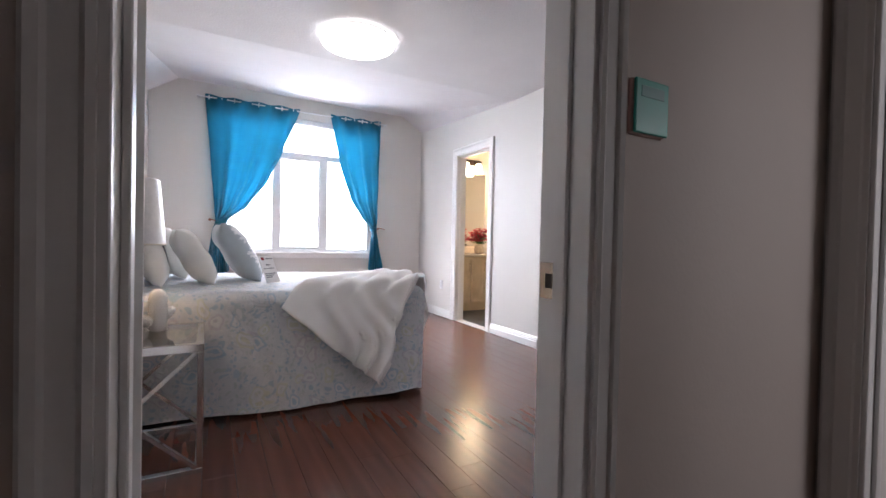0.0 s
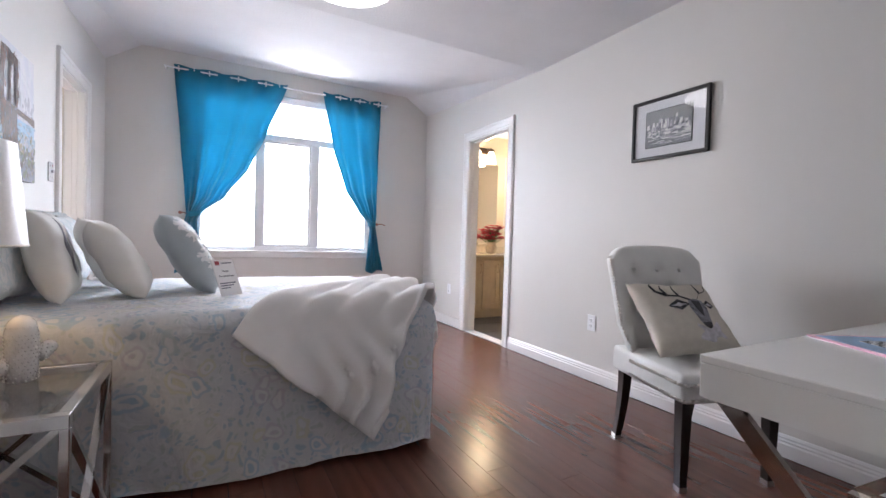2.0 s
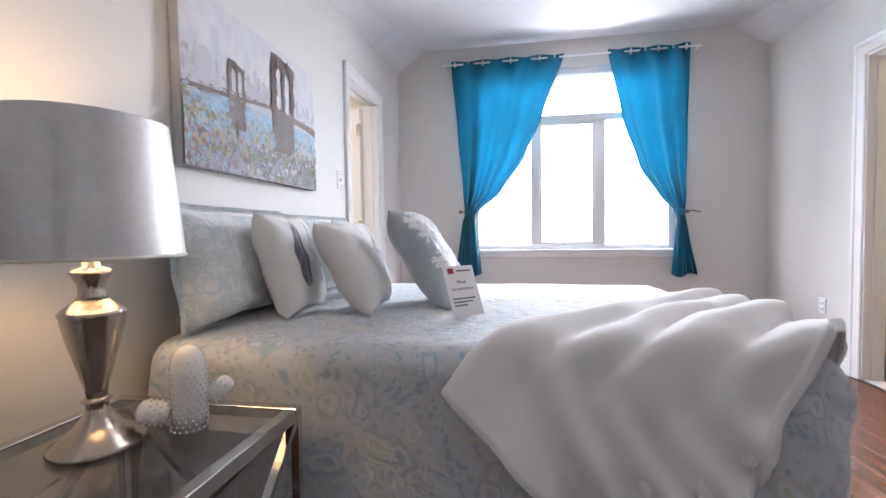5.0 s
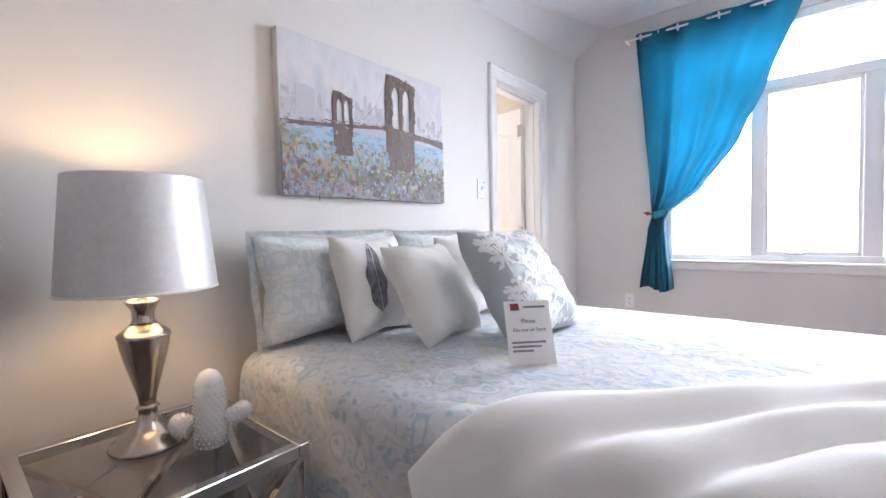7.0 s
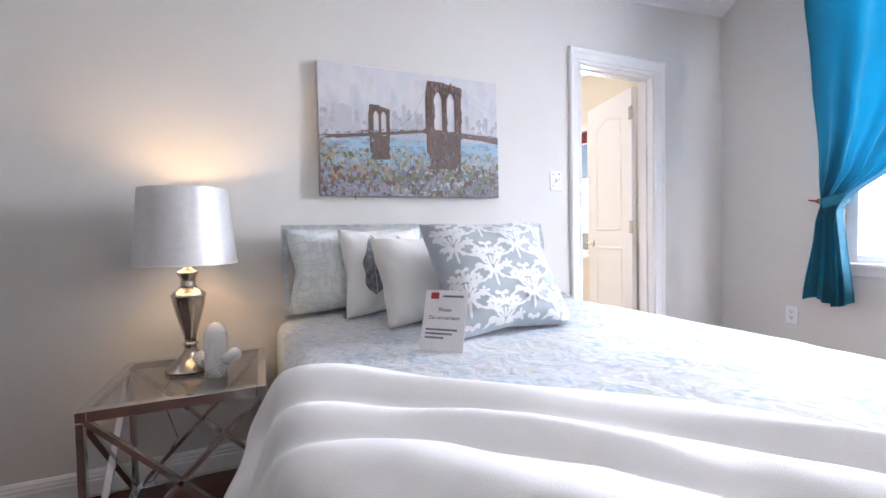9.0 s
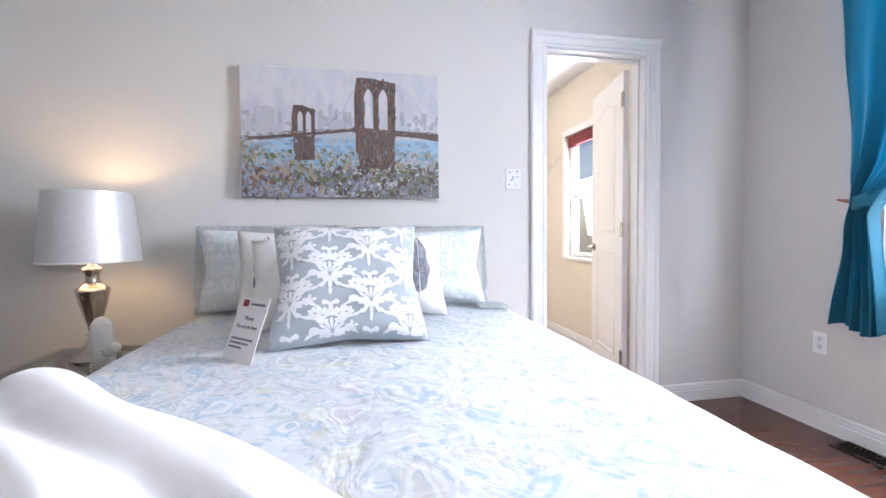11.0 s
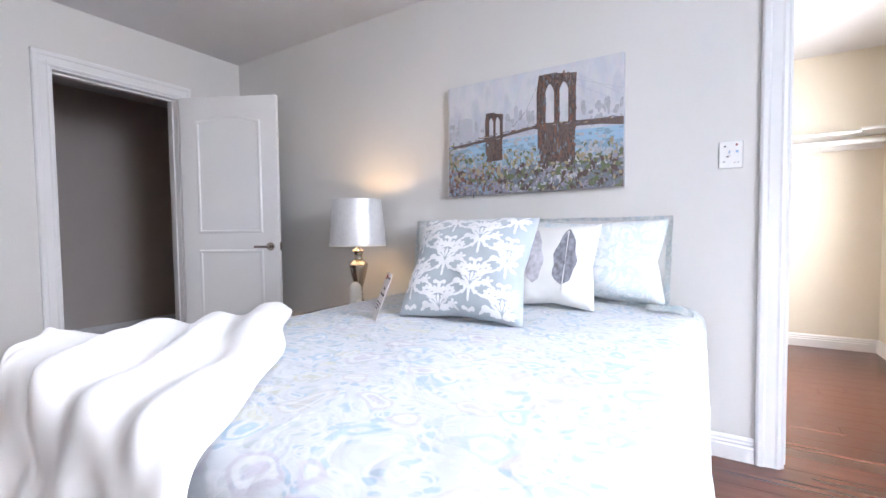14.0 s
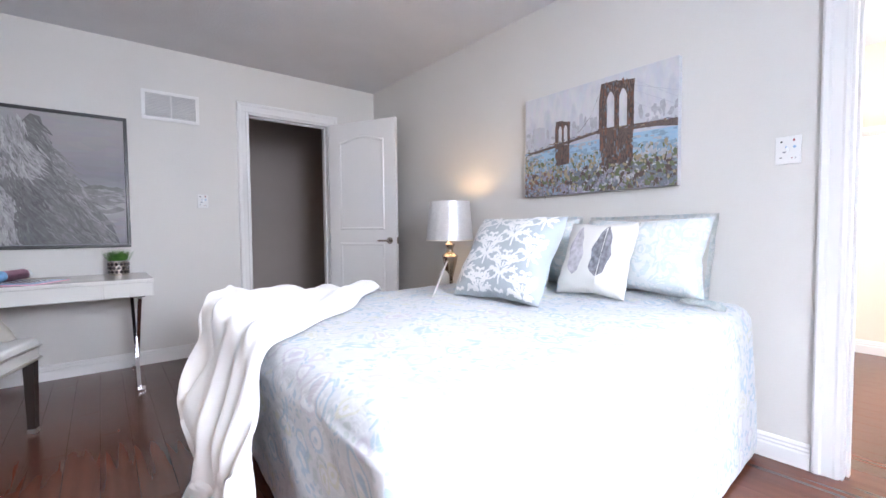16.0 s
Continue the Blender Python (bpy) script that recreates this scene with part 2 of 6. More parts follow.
def casing_bar(bm, a, b, out, width, side):
    """A moulded casing strip from a to b: stepped boards that stand out along 'out'; 'side' points away from the opening."""
    a, b, out, side = Vector(a), Vector(b), Vector(out), Vector(side)
    prof = [(0, 0), (0, 0.010), (0.012, 0.014), (0.020, 0.011), (0.055, 0.014), (0.062, 0.020), (0.078, 0.023), (0.086, 0.018), (0.088, 0)]
    q = [[bm.verts.new(p + side * (s * width / 0.088) + out * o) for s, o in prof] for p in (a, b)]
    n = len(prof)
    for i in range(n - 1):
        bm.faces.new((q[0][i], q[0][i + 1], q[1][i + 1], q[1][i]))
    bm.faces.new(q[0])
    bm.faces.new(list(reversed(q[1])))
    bmesh.ops.recalc_face_normals(bm, faces=bm.faces[:])


def door_frame(name, axis, face, back, o, label, outs=(1, -1), widths=(0.088, 0.088)):
    """Jambs, head, stops and casings round an opening o=(a0, a1, 0, top) through a wall between face and back."""
    top = thing(name, label, "door frame", kind="structure")
    P = (lambda d, a, z: (d, a, z)) if axis == "x" else (lambda d, a, z: (a, d, z))
    lo, hi = min(face, back), max(face, back)
    t = 0.018

    def slab(nm, d0, a0, z0, d1, a1, z1):
        p, q = P(d0, a0, z0), P(d1, a1, z1)
        part(nm, boxed(*p, *q, bevel=0.002), TRIM, top)
    slab("jamb", lo - 0.002, o[0], 0, hi + 0.002, o[0] + t, o[3] - t)
    slab("jamb", lo - 0.002, o[1] - t, 0, hi + 0.002, o[1], o[3] - t)
    slab("head_jamb", lo - 0.002, o[0], o[3] - t, hi + 0.002, o[1], o[3])
    m = (lo + hi) / 2
    slab("door_stop", m - 0.016, o[0] + t, 0, m + 0.016, o[0] + t + 0.011, o[3] - t)
    slab("door_stop", m - 0.016, o[1] - t - 0.011, 0, m + 0.016, o[1] - t, o[3] - t)
    slab("door_stop", m - 0.016, o[0] + t, o[3] - t - 0.011, m + 0.016, o[1] - t, o[3] - t)
    for d, s, cw in ((face, outs[0], widths[0]), (back, outs[1], widths[1])):
        out = Vector(P(s, 0, 0)) if axis == "x" else Vector(P(s, 0, 0))
        sd = Vector(P(0, 1, 0))
        for a, k in ((o[0] + 0.006, -1), (o[1] - 0.006, 1)):
            bm = bmesh.new()
            casing_bar(bm, P(d, a, 0), P(d, a, o[3] + cw - 0.008), out, cw, sd * k)
            part("casing", bm, TRIM, top)
        bm = bmesh.new()
        casing_bar(bm, P(d, o[0] - cw + 0.008, o[3] - 0.006), P(d, o[1] + cw - 0.008, o[3] - 0.006), out * 1.08, cw, Vector((0, 0, 1)))
        part("head_casing", bm, TRIM, top)
    return top


entry_frame = door_frame("door_frame_1", "y", E, E - 0.134, ENTRY, "white moulded door frame of the bedroom entry", (1, -1), (0.088, 0.060))
door_frame("door_frame_2", "x", R, R + 0.12, BATH, "white moulded door frame of the bathroom", (-1, 1))
door_frame("door_frame_3", "x", L, L - 0.12, CLOSET, "white moulded door frame of the closet", (1, -1))
door_frame("door_frame_4", "x", 3.1, 3.22, (1.80, 2.715, 0, 2.04), "white moulded door frame in the hallway", (-1, 1))
strike = part("strike_plate", boxed(ENTRY[1] - 0.021, 2.882, 0.86, ENTRY[1] - 0.0175, 2.935, 0.935, bevel=0.001), NICKEL, entry_frame, "nickel strike plate")
part("latch_hole", boxed(ENTRY[1] - 0.0225, 2.898, 0.882, ENTRY[1] - 0.0205, 2.916, 0.912), BLACK, strike)


def baseboard(a, b, out):
    """A stepped white baseboard along a wall from a to b."""
    a, b, out = Vector((*a, 0)), Vector((*b, 0)), Vector((*out, 0))
    prof = [(0.0, 0), (0.016, 0), (0.016, 0.062), (0.012, 0.070), (0.014, 0.078), (0.010, 0.086), (0.011, 0.094), (0.005, 0.104), (0, 0.106)]
    bm = bmesh.new()
    q = [[bm.verts.new(p + out * o + Vector((0, 0, z))) for o, z in prof] for p in (a, b)]
    for i in range(len(prof) - 1):
        bm.faces.new((q[0][i], q[0][i + 1], q[1][i + 1], q[1][i]))
    bm.faces.new(q[0])
    bm.faces.new(list(reversed(q[1])))
    bmesh.ops.recalc_face_normals(bm, faces=bm.faces[:])
    return structure("baseboard", bm, TRIM, "white moulded wooden baseboard along the wall", "baseboard")


c = 0.083
baseboard((R, E), (R, BATH[0] - c), (-1, 0))
baseboard((R, BATH[1] + c), (R, W), (-1, 0))
baseboard((L, W), (R, W), (0, -1))
baseboard((L, E), (L, CLOSET[0] - c), (1, 0))
baseboard((L, CLOSET[1] + c), (L, W), (1, 0))
baseboard((L, E), (ENTRY[0] - c, E), (0, 1))
baseboard((ENTRY[1] + c, E), (R, E), (0, 1))
baseboard((CX, CY), (L - 0.12, CY), (0, -1))
baseboard((CX, 5.4), (CX, CY), (1, 0))
baseboard((-0.3, 1.12), (3.1, 1.12), (0, 1))
baseboard((ENTRY[1] + c, 2.806), (3.1, 2.806), (0, -1))
baseboard((5.0, 0.3), (5.0, 2.8), (-1, 0))
structure("threshold", boxed(R + 0.01, BATH[0] + 0.02, -0.006, R + 0.11, BATH[1] - 0.02, 0.006, bevel=0.003), TRIM, "pale stone threshold in the bathroom doorway", "threshold")


def door_leaf(name, width, height, label, at, turn, lever_side=1):
    """A white moulded door with an arched upper panel and a square lower one, a lever on both faces and three hinges. Hinge line at the origin, leaf along +x."""
    top = thing(name, label, "door", at, turn)
    slab = part("leaf", boxed(0, -0.0175, 0.008, width, 0.0175, height, bevel=0.002), TRIM, top)
    for s in (-1, 1):
        y = s * 0.0175
        for z0, z1, arch in ((1.02, height - 0.13, 0.045), (0.22, 0.90, 0.0)):
            x0, x1 = 0.12, width - 0.12
            pts = [(x0, z0), (x1, z0)]
            n = 14
            for i in range(n + 1):
                f = i / n
                x = x1 + (x0 - x1) * f
                pts.append((x, z1 + arch * (math.sin(math.pi * f) ** 1.5) - arch))
            bm = bmesh.new()
            rings = []
            cx, cz = (x0 + x1) / 2, (z0 + z1) / 2
            for inset, dep in ((0, 0.0), (0.008, 0.006), (0.018, 0.006), (0.026, 0.001), (0.045, 0.0005)):
                rings.append([bm.verts.new((cx + (x - cx) * (1 - inset / (x1 - x0) * 2), y + s * dep, cz + (z - cz) * (1 - inset / (z1 - z0) * 2))) for x, z in pts])
            for a, b in zip(rings, rings[1:]):
                for i in range(len(pts)):
                    bm.faces.new((a[i], a[(i + 1) % len(pts)], b[(i + 1) % len(pts)], b[i]))
            bm.faces.new(rings[-1])
            bmesh.ops.recalc_face_normals(bm, faces=bm.faces[:])
            part("panel_moulding", bm, TRIM, slab)
        hx = width - 0.065
        bm = bmesh.new()
        rod(bm, (hx, y, 0.92), (hx, y + s * 0.010, 0.92), 0.030, 24)
        rod(bm, (hx, y + s * 0.010, 0.92), (hx, y + s * 0.045, 0.92), 0.010, 14)
        rod(bm, (hx + 0.012, y + s * 0.045, 0.92), (hx - 0.10, y + s * 0.050, 0.921), 0.0085, 14)
        part("lever_handle", bm, NICKEL, top, "brushed nickel lever handle", smooth=False)
    part("latch", boxed(width - 0.001, -0.011, 0.89, width + 0.006, 0.011, 0.95, bevel=0.001), NICKEL, top, "nickel latch plate")
    for z in (0.2, 1.0, 1.8):
        bm = bmesh.new()
        rod(bm, (-0.006, 0.020, z), (-0.006, 0.020, z + 0.09), 0.006, 10)
        box(bm, -0.004, 0.0176, z, 0.03, 0.0195, z + 0.09)
        part("hinge", bm, NICKEL, top)
    return top


door_leaf("door", 0.735, 2.02, "white two-panel door with nickel lever, standing open", (ENTRY[0] + 0.012, E + 0.045, 0), 117)
door_leaf("door", 0.60, 2.02, "white two-panel closet door, standing open inwards", (L - 0.135, CLOSET[1] - 0.045, 0), 167)

# ---- the window ----
PANE = bpy.data.materials.new("clear_glass")
PANE.use_nodes = True
pn = PANE.node_tree.nodes
pb = pn["Principled BSDF"]
pb.inputs["Transmission Weight"].default_value, pb.inputs["Roughness"].default_value, pb.inputs["IOR"].default_value = 1.0, 0.0, 1.45
SKYGLOW = mat("overcast_distance", (0.95, 0.97, 1.0), 1.0, emit=4.5)
win = thing("window_1", "large white vinyl window with a transom over three lights", "window", kind="structure")
wy0, wy1 = W + 0.03, W + 0.10
for nm, a in (("window_frame", (WIN[0], wy0, WIN[2], WIN[0] + 0.06, wy1, WIN[3])), ("window_frame", (WIN[1] - 0.06, wy0, WIN[2], WIN[1], wy1, WIN[3])),
              ("window_frame", (WIN[0] + 0.06, wy0, WIN[2], WIN[1] - 0.06, wy1, WIN[2] + 0.05)), ("window_frame", (WIN[0] + 0.06, wy0, WIN[3] - 0.06, WIN[1] - 0.06, wy1, WIN[3])),
              ("transom_bar", (WIN[0] + 0.06, wy0 - 0.01, 2.00, WIN[1] - 0.06, wy1, 2.07)), ("mullion", (2.185, wy0 - 0.01, WIN[2] + 0.05, 2.265, wy1, 2.00)), ("mullion", (2.765, wy0 - 0.01, WIN[2] + 0.05, 2.86, wy1, 2.00))):
    part(nm, boxed(*a, bevel=0.006, seg=2), VINYL, win)
for x0, x1, z0, z1 in ((WIN[0] + 0.06, 2.185, 0.85, 2.0), (2.265, 2.765, 0.85, 2.0), (2.86, WIN[1] - 0.06, 0.85, 2.0), (WIN[0] + 0.06, WIN[1] - 0.06, 2.07, 2.44)):
    p = part("pane", boxed(x0, wy0 + 0.03, z0, x1, wy0 + 0.036, z1), PANE, win)
    p.visible_shadow = False
bm = bmesh.new()
for a in ((2.265, 0, 0.85, 2.285, 0, 2.0), (2.745, 0, 0.85, 2.765, 0, 2.0), (2.285, 0, 0.85, 2.745, 0, 0.875), (2.285, 0, 1.975, 2.745, 0, 2.0)):
    box(bm, a[0], wy0 + 0.005, a[2], a[3], wy0 + 0.028, a[5])
part("sash", bm, VINYL, win)
sill = part("window_sill", boxed(WIN[0] - 0.05, W - 0.035, 0.785, WIN[1] + 0.05, W + 0.03, 0.805, bevel=0.006, seg=2), TRIM, win)
part("apron", boxed(WIN[0] - 0.03, W - 0.016, 0.730, WIN[1] + 0.03, W + 0.001, 0.785, bevel=0.004), TRIM, win)
bm = bmesh.new()
rod(bm, (2.40, wy0 - 0.01, 0.862), (2.48, wy0 - 0.018, 0.862), 0.012)
rod(bm, (2.44, wy0 - 0.02, 0.868), (2.50, wy0 - 0.045, 0.90), 0.006)
part("crank_handle", bm, VINYL, win)
bd = part("backdrop", boxed(-14, 22, -6, 20, 22.1, 14), SKYGLOW)
tagged(bd, "bright hazy overcast sky beyond the windows", "backdrop", kind="structure")
for w, lab in (((-0.64, -0.05, 0.80, 1.93, CY, 0.14), "narrow white closet window"), ((5.52, 6.0, 1.15, 2.12, W, 0.16), "small white bathroom window")):
    x0, x1, z0, z1, yy, th = w
    o = thing("window_2", lab, "window", kind="structure")
    for a in ((x0, yy + 0.04, z0, x0 + 0.04, yy + 0.10, z1), (x1 - 0.04, yy + 0.04, z0, x1, yy + 0.10, z1), (x0 + 0.04, yy + 0.04, z0, x1 - 0.04, yy + 0.10, z0 + 0.04), (x0 + 0.04, yy + 0.04, z1 - 0.04, x1 - 0.04, yy + 0.10, z1), (x0 + 0.04, yy + 0.045, (z0 + z1) / 2 - 0.015, x1 - 0.04, yy + 0.095, (z0 + z1) / 2 + 0.015)):
        part("window_frame", boxed(*a, bevel=0.004), VINYL, o)
    p = part("pane", boxed(x0 + 0.04, yy + 0.07, z0 + 0.04, x1 - 0.04, yy + 0.075, z1 - 0.04), PANE, o)
    p.visible_shadow = False
    part("window_sill", boxed(x0 - 0.05, yy - 0.02, z0 - 0.03, x1 + 0.05, yy + 0.04, z0, bevel=0.004), TRIM, o)
    for a in ((x0 - 0.06, yy - 0.012, z0, x0, yy + 0.001, z1 + 0.06), (x1, yy - 0.012, z0, x1 + 0.06, yy + 0.001, z1 + 0.06), (x0, yy - 0.012, z1, x1, yy + 0.001, z1 + 0.06)):
        part("casing", boxed(*a, bevel=0.004), TRIM, o)

# ---- curtains ----
def lerp_table(table, z):
    for (z0, a), (z1, b) in zip(table, table[1:]):
        if z <= z0 and z >= z1:
            f = (z0 - z) / (z0 - z1)
            f = f * f * (3 - 2 * f) * 0.35 + f * 0.65
            return a + (b - a) * f
    return table[-1][1]


def curtain(label, outer, inner, pleats, tie_z, tie_x, sgn):
    top = thing("curtain", label, "curtain", group="curtains of the window")
    nu, nz = 110, 90
    z1, z0 = 2.605, 0.585
    grid = []
    bm = bmesh.new()
    for j in range(nz + 1):
        z = z1 + (z0 - z1) * j / nz
        a, b = lerp_table(outer, z), lerp_table(inner, z)
        width = abs(b - a)
        squeeze = min(1.0, width / abs(inner[0][1] - outer[0][1]))
        drop = max(0.0, (z1 - z) / (z1 - tie_z))
        row = []
        for i in range(nu + 1):
            s = i / nu
            x = a + (b - a) * s
            wave = math.sin(2 * math.pi * pleats * s + 0.6)
            fan = math.sin(2 * math.pi * (pleats * 1.7) * s + 1.1 + 2.0 * drop) * min(1, drop)
            amp = 0.030 * (0.85 if drop < 0.15 else 0.62) + 0.016 * (1 - squeeze)
            y = 7.815 + amp * wave * (1 - 0.45 * min(1, drop)) + 0.016 * fan - 0.018 * math.exp(-((z - tie_z - 0.05) / 0.2) ** 2)
            y += 0.010 * noise.noise(Vector((x * 5, z * 3, 2.0 + sgn)))
            top_cut = 0.016 * wave if j == 0 else 0.0
            hem = 0.02 * math.sin(7 * s) if j == nz else 0.0
            row.append(bm.verts.new((x, y, z + top_cut - 0.014 + hem)))
        grid.append(row)
    for j in range(nz):
        for i in range(nu):
            bm.faces.new((grid[j][i], grid[j][i + 1], grid[j + 1][i + 1], grid[j + 1][i]))
    bmesh.ops.solidify(bm, geom=bm.faces[:], thickness=0.003)
    cloth = part("cloth", bm, TEAL, top, smooth=True)
    for k in range(pleats * 2):
        s = (k + 0.5 - 0.19) / (pleats * 2)
        x = outer[0][1] + (inner[0][1] - outer[0][1]) * s
        bm = bmesh.new()
        n, r1, r2 = 20, 0.023, 0.006
        rings = []
        for i in range(n):
            a = 2 * math.pi * i / n
            rings.append([bm.verts.new((x + (r2 * 1.0) * math.cos(b) + 0.0, 7.815 + (r1 + r2 * math.sin(b)) * math.cos(a) * 0.95, 2.562 + (r1 + r2 * math.sin(b)) * math.sin(a))) for b in (0, 1.57, 3.14, 4.71)])
        for i in range(n):
            for q in range(4):
                bm.faces.new((rings[i][q], rings[(i + 1) % n][q], rings[(i + 1) % n][(q + 1) % 4], rings[i][(q + 1) % 4]))
        bmesh.ops.recalc_face_normals(bm, faces=bm.faces[:])
        part("grommet", bm, VINYL, top, "white grommet ring", smooth=True)
    a, b = lerp_table(outer, tie_z), lerp_table(inner, tie_z)
    bm = lathe([(0.5, -0.028), (0.53, -0.02), (0.54, 0), (0.53, 0.02), (0.5, 0.028)], 28)
    bmesh.ops.transform(bm, matrix=Matrix.Translation(((a + b) / 2, 7.812, tie_z)) @ Matrix.Rotation(radians(-14 * sgn), 4, "Y") @ Matrix.Diagonal((abs(b - a) * 1.02, 0.09, 1, 1)), verts=bm.verts)
    part("tieback", bm, TEAL, cloth, smooth=True)
    return top


curtain("bright teal grommet curtain, tied back beside the window", [(2.61, 1.440), (1.9, 1.50), (1.35, 1.545), (1.17, 1.560), (1.05, 1.525), (0.58, 1.465)], [(2.61, 2.485), (2.06, 2.285), (1.70, 2.13), (1.36, 1.90), (1.20, 1.70), (1.12, 1.66), (0.95, 1.675), (0.58, 1.715)], 4, 1.165, 1.6, 1)
curtain("bright teal grommet curtain, tied back beside the window", [(2.61, 3.545), (1.8, 3.53), (1.30, 3.52), (1.13, 3.505), (0.95, 3.54), (0.58, 3.615)], [(2.61, 2.860), (2.0, 2.985), (1.55, 3.135), (1.30, 3.29), (1.16, 3.41), (1.08, 3.435), (0.95, 3.42), (0.58, 3.395)], 3, 1.13, 3.45, -1)
crod = thing("curtain_rod", "thin white metal curtain rod above the window", "curtain rod")
part("rod", rods(((1.36, 7.815, 2.562), (3.63, 7.815, 2.562)), r=0.008), VINYL, crod)
for x in (1.37, 3.62):
    part("bracket", rods(((x, 7.815, 2.562), (x, W, 2.562)), r=0.007), VINYL, crod)
    part("finial", lathe([(0.004, -0.012), (0.012, -0.006), (0.013, 0.004), (0.005, 0.013)], 14, at=(x, 7.815, 2.562)), VINYL, crod, smooth=True)
COPPER = mat("dull_copper", (0.30, 0.10, 0.06), 0.4, 0.8)
for x, z in ((1.505, 1.175), (3.56, 1.14)):
    k = thing("curtain_hook", "small copper tieback hook on the wall", "hook")
    part("hook", rods(((x, W, z), (x, 7.80, z + 0.004)), ((x, 7.80, z + 0.004), (x + 0.06, 7.785, z - 0.012)), r=0.005), COPPER, k)
    part("rosette", rods(((x, W, z), (x, W - 0.008, z)), r=0.016), COPPER, k)

# ---- patterned fabrics ----
def fabric(name, ground, motif, accent, scale=5.0, lo=0.50, hi=0.56, mirror=0.25, rough=0.85, uv=False, line=False, warp=0.35):
    """Woven cloth with a mirrored scroll motif."""
    m = bpy.data.materials.new(name)
    m.use_nodes = True
    nt = m.node_tree
    N, K = nt.nodes.new, nt.links.new
    b = nt.nodes["Principled BSDF"]
    b.inputs["Roughness"].default_value = rough
    b.inputs["Sheen Weight"].default_value = 0.15
    tc = N("ShaderNodeTexCoord")
    sep = N("ShaderNodeSeparateXYZ")
    K(tc.outputs["Object"], sep.inputs[0])
    axes = []
    for ax in ("X", "Y", "Z"):
        pp = N("ShaderNodeMath")
        pp.operation = "PINGPONG"
        pp.inputs[1].default_value = mirror
        K(sep.outputs[ax], pp.inputs[0])
        axes.append(pp)
    com = N("ShaderNodeCombineXYZ")
    for i in range(3):
        K(axes[i].outputs[0], com.inputs[i])
    nz = N("ShaderNodeTexNoise")
    nz.inputs["Scale"].default_value, nz.inputs["Detail"].default_value, nz.inputs["Distortion"].default_value = scale, 2.2, 1.1
    K(com.outputs[0], nz.inputs["Vector"])
    r1 = N("ShaderNodeValToRGB")
    e = r1.color_ramp.elements
    if line:
        e[0].position, e[0].color = lo - 0.05, (0, 0, 0, 1)
        e[1].position, e[1].color = lo, (1, 1, 1, 1)
        x = e.new(hi)
        x.color = (1, 1, 1, 1)
        x = e.new(hi + 0.05)
        x.color = (0, 0, 0, 1)
    else:
        e[0].position, e[0].color, e[1].position, e[1].color = lo, (0, 0, 0, 1), hi, (1, 1, 1, 1)
    K(nz.outputs["Fac"], r1.inputs["Fac"])
    nz2 = N("ShaderNodeTexNoise")
    nz2.inputs["Scale"].default_value, nz2.inputs["Detail"].default_value = scale * 0.8, 2
    K(tc.outputs["Object"], nz2.inputs["Vector"])
    r2 = N("ShaderNodeValToRGB")
    r2.color_ramp.elements[0].position, r2.color_ramp.elements[1].position = 0.52, 0.66
    K(nz2.outputs["Fac"], r2.inputs["Fac"])
    mix1, mix2 = N("ShaderNodeMix"), N("ShaderNodeMix")
    for mx in (mix1, mix2):
        mx.data_type = "RGBA"
    mix1.inputs["A"].default_value, mix1.inputs["B"].default_value = (*motif, 1), (*accent, 1)
    K(r2.outputs["Color"], mix1.inputs["Factor"])
    mix2.inputs["A"].default_value = (*ground, 1)
    K(r1.outputs["Color"], mix2.inputs["Factor"])
    K(mix1.outputs["Result"], mix2.inputs["B"])
    K(mix2.outputs["Result"], b.inputs["Base Color"])
    weave = N("ShaderNodeTexNoise")
    weave.inputs["Scale"].default_value, weave.inputs["Detail"].default_value = 420, 3
    K(tc.outputs["Object"], weave.inputs["Vector"])
    add = N("ShaderNodeMath")
    add.operation = "MULTIPLY_ADD"
    add.inputs[1].default_value = 0.35
    K(weave.outputs["Fac"], add.inputs[0])
    K(r1.outputs["Color"], add.inputs[2])
    bp = N("ShaderNodeBump")
    bp.inputs["Strength"].default_value, bp.inputs["Distance"].default_value = 0.35, 0.003
    K(add.outputs[0], bp.inputs["Height"])
    crease = N("ShaderNodeTexNoise")
    crease.inputs["Scale"].default_value, crease.inputs["Detail"].default_value, crease.inputs["Distortion"].default_value = 7, 3, 1.4
    K(tc.outputs["Object"], crease.inputs["Vector"])
    b2 = N("ShaderNodeBump")
    b2.inputs["Strength"].default_value, b2.inputs["Distance"].default_value = 0.35, 0.035
    K(crease.outputs["Fac"], b2.inputs["Height"])
    K(bp.outputs["Normal"], b2.inputs["Normal"])
    K(b2.outputs["Normal"], b.inputs["Normal"])
    return m


